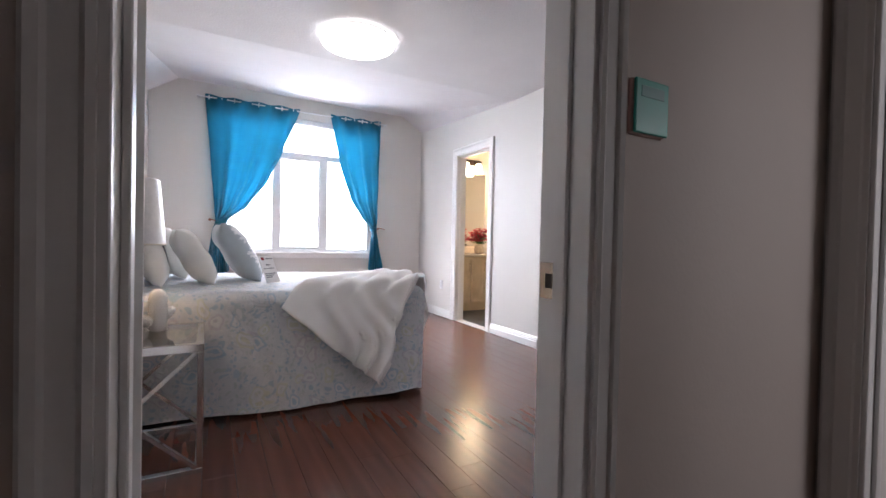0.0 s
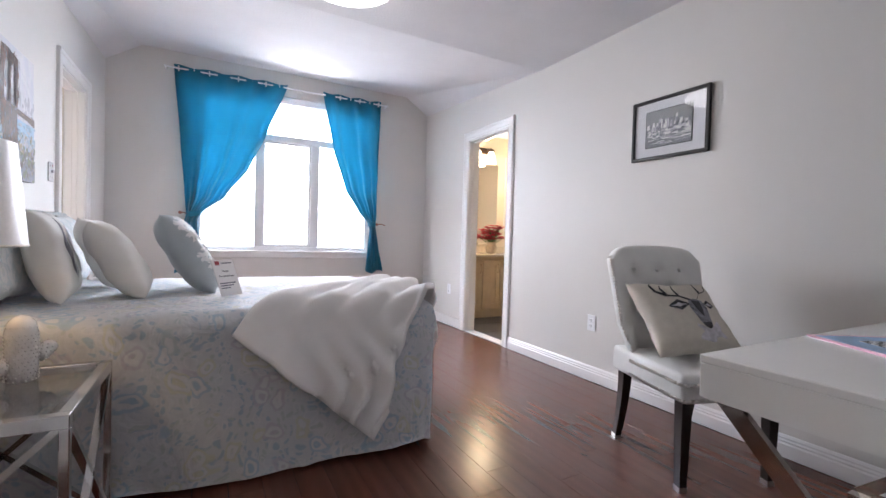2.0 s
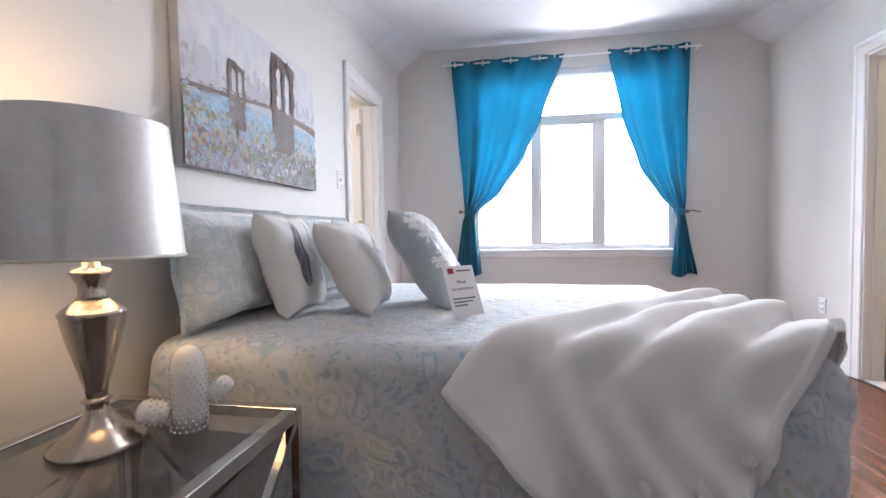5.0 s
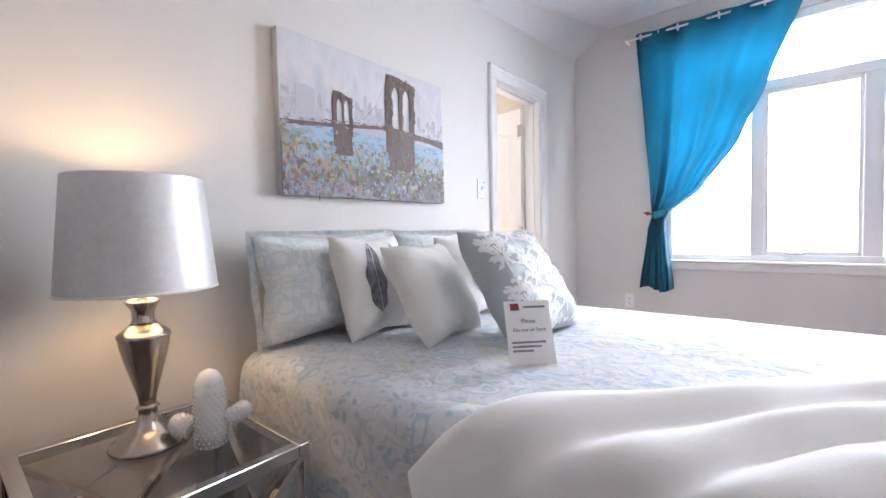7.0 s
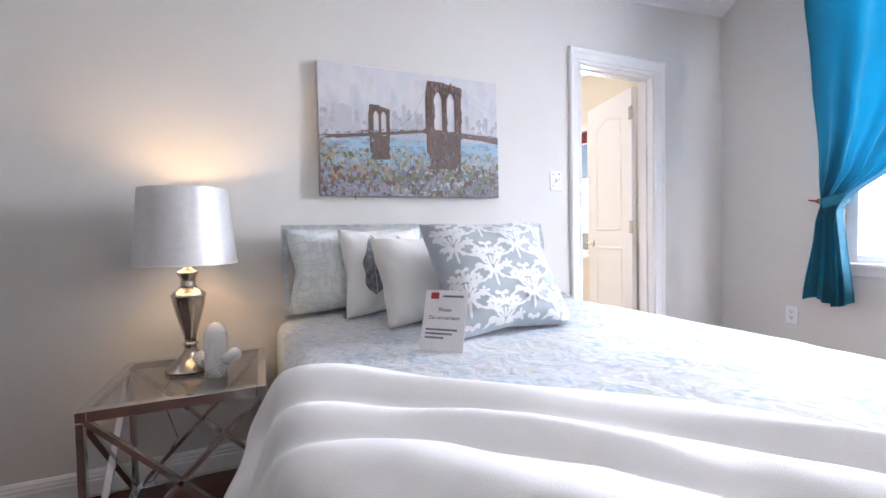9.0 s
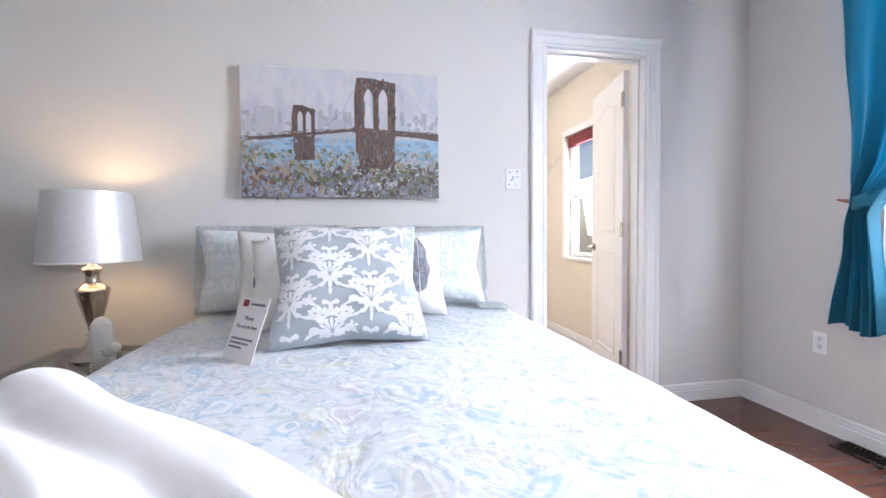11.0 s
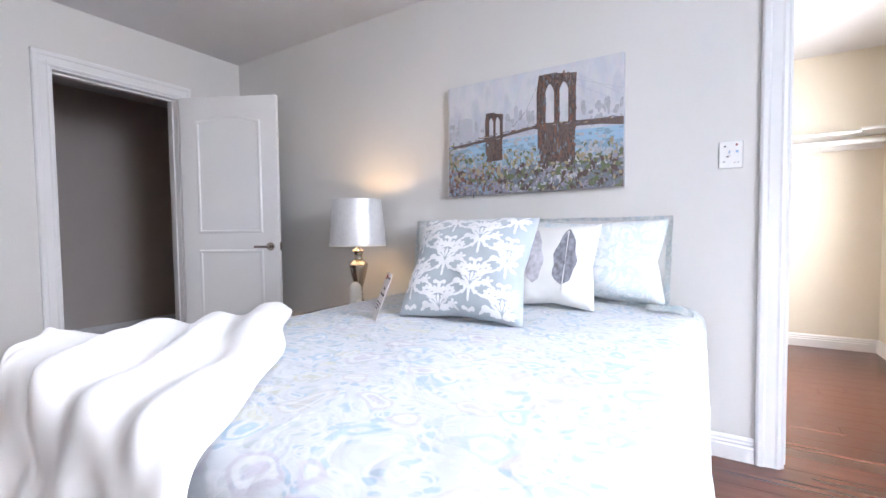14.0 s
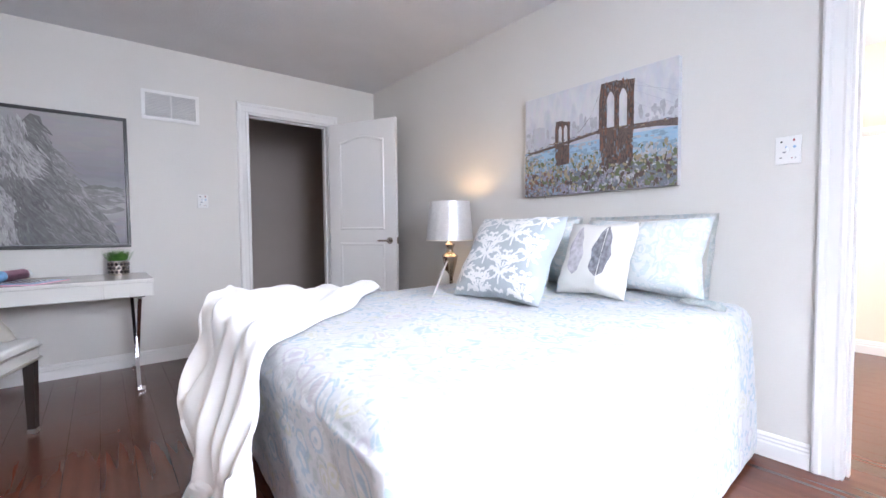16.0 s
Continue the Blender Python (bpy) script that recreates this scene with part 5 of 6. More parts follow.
deer = cushion("cushion", "beige linen cushion with a charcoal antlered head print", 0.42, 0.40, 0.13, LINEN, (0, 0, 0), 0, 0, 0)
deer.matrix_world = chair.matrix_world @ pose(0.01, 0.095, 0.506, 0, 0, 90) @ pose(0, 0, 0, 0, -44, 0)
dm = (0.42, 0.40, 0.13)
printed(deer, "neck_print", [(0.0, -0.35), (0.14, -0.42), (0.25, -0.50), (0.36, -0.42), (0.50, -0.30), (0.58, -0.72), (0.25, -0.82), (-0.06, -0.75)], *dm, PALEINK, "pale grey printed neck", 0.0018)
printed(deer, "head_print", [(0.08, 0.28), (0.25, 0.34), (0.42, 0.28), (0.46, 0.08), (0.40, -0.15), (0.36, -0.38), (0.25, -0.50), (0.14, -0.38), (0.10, -0.15), (0.04, 0.08)], *dm, GREYINK, "grey printed head", 0.0026)
printed(deer, "brow_print", [(0.15, 0.27), (0.36, 0.27), (0.33, 0.02), (0.26, -0.16), (0.19, 0.02)], *dm, INK, "black printed brow", 0.0036)
printed(deer, "muzzle_print", [(0.15, -0.32), (0.35, -0.32), (0.33, -0.44), (0.25, -0.50), (0.17, -0.44)], *dm, INK, "black printed muzzle", 0.0036)
for u in (0.09, 0.42):
    printed(deer, "eye_print", [(u - 0.035, 0.05), (u, 0.085), (u + 0.035, 0.05), (u, 0.02)], *dm, INK, "", 0.0036)
for pts in ([(0.06, 0.16), (-0.18, 0.27), (-0.44, 0.12), (-0.20, 0.00)], [(0.44, 0.16), (0.56, 0.26), (0.68, 0.13), (0.55, 0.04)]):
    printed(deer, "ear_print", pts, *dm, PALEINK, "grey printed ear", 0.0022)
    printed(deer, "ear_line", [(u, v + 0.035) for u, v in pts[:3]] + [(u, v) for u, v in reversed(pts[:3])], *dm, INK, "", 0.0035)
    printed(deer, "ear_line", [(u, v + 0.02) for u, v in (pts[2], pts[3], pts[0])] + [(u, v) for u, v in (pts[0], pts[3], pts[2])], *dm, INK, "", 0.0035)

for path in ([(0.15, 0.30), (-0.10, 0.40), (-0.38, 0.42), (-0.60, 0.55), (-0.66, 0.76), (-0.56, 0.90)], [(-0.38, 0.44), (-0.46, 0.62), (-0.40, 0.78)], [(-0.10, 0.42), (-0.16, 0.62), (-0.06, 0.84)], [(0.34, 0.32), (0.46, 0.48), (0.66, 0.56), (0.80, 0.80)], [(0.48, 0.50), (0.44, 0.68), (0.52, 0.86)]):
    for p, q in zip(path, path[1:]):
        printed(deer, "antler_print", [(p[0] - 0.026, p[1] - 0.026), (p[0] + 0.028, p[1] + 0.026), (q[0] + 0.022, q[1] + 0.020), (q[0] - 0.022, q[1] - 0.020)], *dm, INK, "", 0.003)

# ---- pictures ----
def painted(name, bands, axis="Z", noise_scale=9.0, amount=0.12, streak=(1, 1, 1), sat=0.8):
    """Brushed paint: colours in bands along an axis, broken up by daubs."""
    m = bpy.data.materials.new(name)
    m.use_nodes = True
    nt = m.node_tree
    N, K = nt.nodes.new, nt.links.new
    b = nt.nodes["Principled BSDF"]
    b.inputs["Roughness"].default_value = 0.55
    tc, mp, sep = N("ShaderNodeTexCoord"), N("ShaderNodeMapping"), N("ShaderNodeSeparateXYZ")
    mp.inputs["Scale"].default_value = streak
    K(tc.outputs["Object"], mp.inputs["Vector"])
    K(tc.outputs["Object"], sep.inputs[0])
    nz = N("ShaderNodeTexNoise")
    nz.inputs["Scale"].default_value, nz.inputs["Detail"].default_value = noise_scale, 8
    K(mp.outputs[0], nz.inputs["Vector"])
    ma = N("ShaderNodeMath")
    ma.operation = "MULTIPLY_ADD"
    ma.inputs[1].default_value = amount * 2
    K(nz.outputs["Fac"], ma.inputs[0])
    K(sep.outputs[axis], ma.inputs[2])
    sub = N("ShaderNodeMath")
    sub.operation = "SUBTRACT"
    sub.inputs[1].default_value = amount
    K(ma.outputs[0], sub.inputs[0])
    mr = N("ShaderNodeMapRange")
    mr.inputs["From Min"].default_value, mr.inputs["From Max"].default_value = bands[0][0], bands[-1][0]
    K(sub.outputs[0], mr.inputs["Value"])
    ramp = N("ShaderNodeValToRGB")
    el = ramp.color_ramp.elements
    span = bands[-1][0] - bands[0][0]
    el[0].color = (*bands[0][1], 1)
    el[1].color = (*bands[-1][1], 1)
    for pz, col in bands[1:-1]:
        e = el.new((pz - bands[0][0]) / span)
        e.color = (*col, 1)
    K(mr.outputs["Result"], ramp.inputs["Fac"])
    vo = N("ShaderNodeTexVoronoi")
    vo.inputs["Scale"].default_value = noise_scale * 3.5
    K(mp.outputs[0], vo.inputs["Vector"])
    mx = N("ShaderNodeMix")
    mx.data_type, mx.blend_type = "RGBA", "OVERLAY"
    mx.inputs["Factor"].default_value = 0.04
    K(ramp.outputs["Color"], mx.inputs["A"])
    K(vo.outputs["Color"], mx.inputs["B"])
    hs = N("ShaderNodeHueSaturation")
    hs.inputs["Saturation"].default_value = sat
    K(mx.outputs["Result"], hs.inputs["Color"])
    K(hs.outputs["Color"], b.inputs["Base Color"])
    bp = N("ShaderNodeBump")
    bp.inputs["Strength"].default_value, bp.inputs["Distance"].default_value = 0.3, 0.004
    K(nz.outputs["Fac"], bp.inputs["Height"])
    K(bp.outputs["Normal"], b.inputs["Normal"])
    return m


CY0, CY1, CZ0, CZ1, CF = 5.015, 5.978, 1.220, 1.852, 0.940
CW, CH = CY1 - CY0, CZ1 - CZ0
SKYP = painted("painted_misty_sky", [(0, (0.47, 0.46, 0.50)), (0.3, (0.46, 0.48, 0.55)), (0.5, (0.60, 0.59, 0.61)), (0.7, (0.53, 0.54, 0.60)), (1.0, (0.64, 0.63, 0.64))], "Z", 6, 0.5, (1, 2.5, 1))
WATERP = painted("painted_water", [(0, (0.30, 0.46, 0.60)), (0.5, (0.20, 0.42, 0.62)), (1, (0.40, 0.52, 0.62))], "Z", 22, 0.4, (1, 1, 3))
SHOREP = painted("painted_park", [(0.0, (0.15, 0.14, 0.18)), (0.10, (0.30, 0.21, 0.11)), (0.2, (0.22, 0.27, 0.34)), (0.3, (0.13, 0.17, 0.09)), (0.42, (0.40, 0.28, 0.13)), (0.52, (0.17, 0.20, 0.27)), (0.65, (0.38, 0.36, 0.30)), (1.0, (0.22, 0.24, 0.12))], "Z", 60, 0.75, sat=0.95)
STONEP = painted("painted_stone", [(0, (0.05, 0.035, 0.03)), (0.3, (0.16, 0.10, 0.08)), (0.5, (0.08, 0.055, 0.05)), (0.7, (0.24, 0.16, 0.13)), (1, (0.30, 0.25, 0.22))], "Z", 45, 0.6, (1, 3, 1))
MISTP = painted("painted_far_towers", [(0, (0.42, 0.43, 0.49)), (1, (0.48, 0.48, 0.53))], "Z", 12, 0.4)
canvas = thing("canvas_painting", "wide canvas painting of a stone suspension bridge over blue water", "painting", (L, CY0, CZ0))
part("canvas", boxed(0.001, 0, 0, CF - L, CW, CH, bevel=0.004, seg=2), SKYP, canvas, "canvas with a misty painted sky")
level = [0]


def daub(name, pts, material, label=""):
    """A flat painted shape on the canvas; pts as fractions from the lower left."""
    level[0] += 1
    bm = bmesh.new()
    x = CF - L + 0.0008 + 0.00012 * level[0]
    f = bm.faces.new([bm.verts.new((x, CW * (u), CH * v)) for u, v in pts])
    bm.normal_update()
    if f.normal.x < 0:
        f.normal_flip()
    return part(name, bm, material, canvas, label)


rnd = random.Random(12)
for u0, u1, v in ((0.075, 0.165, 0.68), (0.02, 0.05, 0.58), (0.17, 0.20, 0.56), (0.37, 0.41, 0.60), (0.425, 0.45, 0.72), (0.455, 0.50, 0.60), (0.51, 0.54, 0.56)):
    daub("far_tower", [(u0, 0.45), (u1, 0.45), (u1, v), ((u0 + u1) / 2, v + 0.02), (u0, v)], MISTP)
daub("water", [(0.03, 0.32), (0.25, 0.20), (0.55, 0.22), (0.85, 0.30), (1.0, 0.33), (1.0, 0.46), (0.6, 0.47), (0.2, 0.46), (0.10, 0.44)], WATERP, "blue painted water")
shore = [(0.0, 0.0), (1.0, 0.0)] + [(1.0 - i / 30, 0.30 + 0.10 * math.sin(i * 0.9) * rnd.random() - 0.14 * math.sin(math.pi * min(1, i / 24)) + (0.10 if i > 25 else 0)) for i in range(31)]
daub("park", shore, SHOREP, "mottled painted trees and houses")
for cx, w, z0, zd, z1, aw in ((0.305, 0.115, 0.28, 0.475, 0.71, 0.026), (0.665, 0.215, 0.20, 0.52, 0.945, 0.046)):
    a, b = cx - w / 2, cx + w / 2
    daub("bridge_pier", [(a + 0.005, z0), (b - 0.008, z0 + 0.01), (b - 0.008, zd), (a + 0.005, zd)], STONEP, "brown painted stone pier")
    ctr = (cx - w * 0.16, cx + w * 0.19)
    cols = [(a, ctr[0] - aw / 2), (ctr[0] + aw / 2, ctr[1] - aw / 2), (ctr[1] + aw / 2, b - 0.004)]
    arch_z = zd + (z1 - zd) * 0.66
    for u0, u1 in cols:
        daub("bridge_column", [(u0, zd), (u1, zd), (u1, arch_z), (u0, arch_z)], STONEP)
    lower = [(a, arch_z), (cols[0][1], arch_z)]
    for c0 in ctr:
        for i in range(1, 8):
            f = i / 8
            lower.append((c0 - aw / 2 + aw * f, arch_z + (z1 - zd) * 0.14 * (1 - abs(2 * f - 1) ** 1.7)))
        k = 1 if c0 == ctr[0] else 2
        lower += [(c0 + aw / 2, arch_z), (cols[k][1], arch_z)]
    lower += [(b, z1 - 0.03), (a + w * 0.55, z1 - 0.01), (a + w * 0.5, z1), (a + w * 0.06, z1)]
    daub("bridge_crown", lower, STONEP)
for (u0, v0), (u1, v1), t in (((0.0, 0.44), (0.25, 0.475), 0.012), ((0.08, 0.445), (0.56, 0.535), 0.013), ((0.55, 0.535), (1.0, 0.50), 0.022), ((0.76, 0.53), (1.0, 0.475), 0.014)):
    daub("bridge_deck", [(u0, v0 - t), (u1, v1 - t), (u1, v1 + t), (u0, v0 + t)], STONEP)
for (u0, v0), (u1, v1) in (((0.77, 0.90), (1.0, 0.68)), ((0.77, 0.82), (1.0, 0.62)), ((0.77, 0.72), (0.95, 0.56)), ((0.56, 0.86), (0.50, 0.68)), ((0.50, 0.68), (0.42, 0.56)), ((0.77, 0.86), (1.0, 0.73))):
    daub("cable", [(u0, v0 - 0.002), (u1, v1 - 0.002), (u1, v1 + 0.002), (u0, v0 + 0.002)], MISTP if u0 > 0.7 else STONEP)
PALEP = painted("painted_path", [(0, (0.50, 0.50, 0.55)), (1, (0.58, 0.54, 0.52))], "Z", 18, 0.4)
daub("path", [(0.40, 0.0), (0.62, 0.02), (0.78, 0.10), (0.98, 0.22), (0.84, 0.18), (0.66, 0.12), (0.55, 0.06)], PALEP, "pale painted path")
STROKES = [mat("paint_" + n, c, 0.6, vary=0.15, scale=60) for n, c in (("mist", (0.40, 0.40, 0.43)), ("lilac", (0.27, 0.25, 0.31)), ("pale_blue", (0.24, 0.34, 0.44)), ("sand", (0.33, 0.27, 0.18)), ("olive", (0.13, 0.15, 0.08)), ("umber", (0.10, 0.07, 0.06)), ("slate", (0.16, 0.18, 0.21)), ("russet", (0.20, 0.10, 0.07)))]


def strokes(spots, lift):
    """Many short brush strokes, joined by colour; spots as (u, v, width, height, lean, colour)."""
    meshes = [bmesh.new() for m in STROKES]
    for n, (u, v, w, h, lean, c) in enumerate(spots):
        x = CF - L + lift + 0.0005 * rnd.random()
        ring = [(-0.5, 0.1), (-0.2, -0.45), (0.3, -0.5), (0.5, -0.1), (0.35, 0.42), (-0.15, 0.5)]
        pts = [(min(0.998, max(0.002, u + a * w + lean * b)), min(0.998, max(0.002, v + b * h + rnd.uniform(-0.1, 0.1) * h))) for a, b in ring]
        meshes[c].faces.new([meshes[c].verts.new((x, CW * a, CH * b)) for a, b in pts])
    for bm, m in zip(meshes, STROKES):
        if len(bm.faces):
            part("brushwork", bm, m, canvas)["kind"] = "stuff"
        else:
            bm.free()


spots = []
for i in range(1900):
    u, v = rnd.random(), rnd.random() ** 1.2 * 0.36
    if 0.36 < u < 0.80 and abs(v - 0.02 - 0.28 * (u - 0.36)) < 0.04 and rnd.random() < 0.75:
        c = rnd.choice([0, 0, 1])
    elif u < 0.35:
        c = rnd.choice([1, 1, 2, 3, 3, 3, 4, 5, 6, 7, 7] if v > 0.10 else [1, 1, 1, 2, 3, 5, 6, 6, 7])
    else:
        c = rnd.choice([0, 3, 3, 4, 4, 4, 5, 5, 6, 6, 1])
    if u > 0.40 and v < 0.20 and c in (0, 3, 4) and rnd.random() < 0.6:
        c = rnd.choice([4, 5, 6])
    if v > 0.24:
        c = rnd.choice([2, 2, 0, 3, 4])
    spots.append((u, v, rnd.uniform(0.008, 0.030), rnd.uniform(0.014, 0.055), rnd.uniform(-0.01, 0.01), c))
for i in range(120):
    spots.append((rnd.random(), rnd.uniform(0.33, 0.45), rnd.uniform(0.02, 0.05), rnd.uniform(0.010, 0.03), 0, rnd.choice([2, 2, 2, 0])))
strokes([p for p in spots if not (0.57 < p[0] < 0.77 and p[1] > 0.22) and not (0.25 < p[0] < 0.36 and p[1] > 0.28)], 0.0062)
spots = []
for i in range(150):
    u = rnd.choice([0.575, 0.60, 0.665, 0.68, 0.745, 0.76]) + rnd.uniform(-0.010, 0.010)
    spots.append((u, rnd.uniform(0.24, 0.90), rnd.uniform(0.005, 0.012), rnd.uniform(0.02, 0.07), 0, rnd.choice([5, 5, 7, 7, 7, 6])))
for i in range(60):
    spots.append((rnd.uniform(0.575, 0.755), rnd.choice([rnd.uniform(0.87, 0.93), rnd.uniform(0.24, 0.48)]), rnd.uniform(0.006, 0.016), rnd.uniform(0.012, 0.05), 0, rnd.choice([5, 7, 7, 5, 6])))
for i in range(40):
    spots.append((rnd.choice([0.258, 0.305, 0.352]) + rnd.uniform(-0.004, 0.004), rnd.uniform(0.30, 0.68), 0.008, rnd.uniform(0.02, 0.05), 0, rnd.choice([5, 7, 7])))
for i in range(70):
    u = rnd.random()
    spots.append((u, 0.47 + 0.06 * min(1, u / 0.5) - 0.02 * max(0, u - 0.6) + rnd.uniform(-0.012, 0.012), rnd.uniform(0.01, 0.03), 0.008, 0, rnd.choice([5, 6, 1, 7, 3])))
strokes(spots, 0.0070)
spots = []
for i in range(150):
    u, v = rnd.random(), rnd.uniform(0.50, 0.66)
    spots.append((u, v, rnd.uniform(0.008, 0.03), rnd.uniform(0.03, 0.10), 0, 0))
strokes([p for p in spots if not 0.54 < p[0] < 0.79 and not 0.23 < p[0] < 0.38], 0.0004)
for u, v in ((0.17, 0.10), (0.30, 0.14), (0.445, 0.17), (0.61, 0.20), (0.735, 0.22), (0.865, 0.15)):
    daub("lamp_post", [(u - 0.002, v - 0.13), (u + 0.002, v - 0.13), (u + 0.002, v), (u - 0.002, v)], STONEP)
    daub("lamp_glow", [(u - 0.006, v), (u + 0.006, v), (u + 0.005, v + 0.022), (u - 0.005, v + 0.022)], PALEP)
tree = [(0.94, 0.02), (0.948, 0.02), (0.955, 0.14), (0.985, 0.25), (0.95, 0.17), (0.93, 0.25), (0.944, 0.14)]
daub("tree", tree, STONEP)


def framed(name, label, at, w, h, turn, fw, fd, mat_board, art, kind):
    """A framed picture standing out along local -y; width along x from the origin."""
    top = thing(name, label, kind, at, turn)
    for a in ((0, -fd, 0, w, 0, fw), (0, -fd, h - fw, w, 0, h), (0, -fd, fw, fw, 0, h - fw), (w - fw, -fd, fw, w, 0, h - fw)):
        part("frame", boxed(*a, bevel=0.003), BLACK, top, "black wooden frame")
    part("backing", boxed(fw, -fd * 0.45, fw, w - fw, -0.001, h - fw), mat_board, top)
    return top


SCENE = painted("grey_harbour_print", [(0.0, (0.20, 0.22, 0.24)), (0.3, (0.32, 0.33, 0.32)), (0.42, (0.12, 0.12, 0.11)), (0.55, (0.30, 0.30, 0.29)), (0.65, (0.45, 0.46, 0.47)), (1.0, (0.48, 0.49, 0.50))], "Z", 14, 0.2)
MATBOARD = mat("mat_board", (0.74, 0.74, 0.76), 0.8)
pic = framed("framed_print", "small framed harbour print in black frame with white mat", (R, 4.798, 1.518), 0.492, 0.376, -90, 0.020, 0.024, MATBOARD, None, "picture")
part("print_edge", boxed(0.094, -0.0125, 0.074, 0.396, -0.0105, 0.301), BLACK, pic)
art = part("print", boxed(0, -0.0015, 0, 0.292, 0.0, 0.217), SCENE, pic, "grey and ochre harbour view")
art.location = (0.099, -0.0128, 0.079)
wash = [bmesh.new() for k in range(3)]
draw = random.Random(31)
for i in range(260):
    u, layer = draw.uniform(0.004, 0.288), draw.random()
    if layer < 0.45:
        w, h, v = draw.uniform(0.006, 0.022), draw.uniform(0.010, 0.060) * (1.2 if 0.08 < u < 0.20 else 0.7), draw.uniform(0.080, 0.115)
        k = draw.choice([0, 0, 1, 1, 2])
    elif layer < 0.75:
        w, h, v = draw.uniform(0.010, 0.040), draw.uniform(0.003, 0.014), draw.uniform(0.055, 0.095)
        k = draw.choice([0, 2, 2, 1])
    else:
        w, h, v = draw.uniform(0.015, 0.070), draw.uniform(0.0015, 0.005), draw.uniform(0.006, 0.060)
        k = draw.choice([0, 1, 2, 2])
    y = -0.0150 - 0.0000035 * i
    x0, x1 = 0.099 + u, 0.099 + min(0.290, u + w)
    z0, z1 = 0.079 + v, 0.079 + v + h
    wash[k].faces.new([wash[k].verts.new(p) for p in ((x0, y, z0), (x1, y, z0 + h * 0.08), (x1 - w * 0.05, y, z1), (x0 + w * 0.08, y, z1 - h * 0.06))])
for bm, m in zip(wash, (GREYINK, PALEINK, COTTON)):
    part("ink_wash", bm, m, pic)["kind"] = "stuff"
gp = part("glazing", boxed(0.020, -0.019, 0.020, 0.470, -0.017, 0.355), PANE, pic, "clear glazing")
gp.visible_shadow = False

HGREY = painted("brushed_grey_sky", [(0, (0.20, 0.19, 0.22)), (0.3, (0.34, 0.33, 0.36)), (0.5, (0.22, 0.21, 0.24)), (1, (0.36, 0.33, 0.33))], "Z", 4, 0.15, (0.5, 1, 2))
HDARK = painted("brushed_dark_coat", [(0, (0.10, 0.10, 0.12)), (0.5, (0.18, 0.17, 0.18)), (1, (0.12, 0.11, 0.11))], "Z", 9, 0.4, (3, 1, 0.6))
HPALE = painted("brushed_pale_mane", [(0, (0.42, 0.41, 0.41)), (0.5, (0.34, 0.33, 0.33)), (1, (0.44, 0.42, 0.41))], "Z", 12, 0.5, (4, 1, 0.5))
hx1 = 2.985
horse = framed("large_painting", "large black-framed grey painting of a pale horse head", (hx1, E, 0.905), 1.10, 0.945, 0, 0.022, 0.034, HGREY, None, "painting")
horse.matrix_world = pose(hx1 + 1.10, E, 0.905, 0, 0, 180)


def on_horse(name, pts, material, k):
    bm = bmesh.new()
    f = bm.faces.new([bm.verts.new((1.10 * u, -0.0165 - 0.0006 * k, 0.945 * v)) for u, v in pts])
    bm.normal_update()
    if f.normal.y > 0:
        f.normal_flip()
    part(name, bm, material, horse)


on_horse("hill", [(0.60, 0.30), (0.76, 0.46), (0.975, 0.44), (0.975, 0.30), (0.80, 0.20)], HPALE, 0)
on_horse("head", [(0.20, 0.03), (0.94, 0.03), (0.90, 0.18), (0.80, 0.36), (0.70, 0.55), (0.62, 0.72), (0.55, 0.80), (0.40, 0.84), (0.28, 0.70), (0.22, 0.40)], HDARK, 1)
on_horse("ear", [(0.50, 0.80), (0.495, 0.90), (0.53, 0.955), (0.575, 0.94), (0.59, 0.86), (0.57, 0.77)], HDARK, 2)
TONES = [mat("grey_wash_" + n, (c, c * 0.97, c * 0.99), 0.6, vary=0.2, scale=30) for n, c in (("black", 0.10), ("dark", 0.13), ("mid", 0.17), ("soft", 0.22), ("pale", 0.31), ("bright", 0.40))]
locks = [bmesh.new() for t in TONES]
for i in range(4200):
    u, v = rnd.uniform(0.10, 0.96), rnd.uniform(0.02, 0.90)
    edge = 0.62 + 0.42 * (0.72 - v) if v < 0.72 else 0.62 - 0.5 * (v - 0.72)
    if u > edge + rnd.uniform(-0.05, 0.03) or u < 0.18 + 0.3 * max(0, v - 0.6):
        continue
    front = 0.56 if v > 0.5 else 0.44 + 0.10 * math.sin(v * 9)
    tone = 4.0 if u < front else 1.9
    if v > 0.70 and u > 0.50:
        tone = 1.0
    if abs(u - 0.50) < 0.06 and v < 0.42:
        tone = 0.8
    if u > edge - 0.07:
        tone += 0.9
    k = max(0, min(5, int(tone + rnd.gauss(0.5, 0.7))))
    ln, w = rnd.uniform(0.04, 0.12), rnd.uniform(0.005, 0.012)
    lean = (0.05 if u > 0.5 else 0.02) + rnd.uniform(-0.03, 0.03)
    y = -0.0186 - 0.0008 * rnd.random()
    pts = [(u, v + ln * 0.5), (u + w * 0.6 + lean * 0.3, v + ln * 0.1), (u + w * 0.5 + lean * 0.8, v - ln * 0.3), (u + lean, v - ln * 0.5), (u - w * 0.3 + lean * 0.7, v - ln * 0.25), (u - w * 0.4 + lean * 0.2, v + ln * 0.15)]
    pts = [(min(0.975, max(0.025, a)), min(0.97, max(0.03, c))) for a, c in pts]
    locks[k].faces.new([locks[k].verts.new((1.10 * a, y, 0.945 * c)) for a, c in pts])
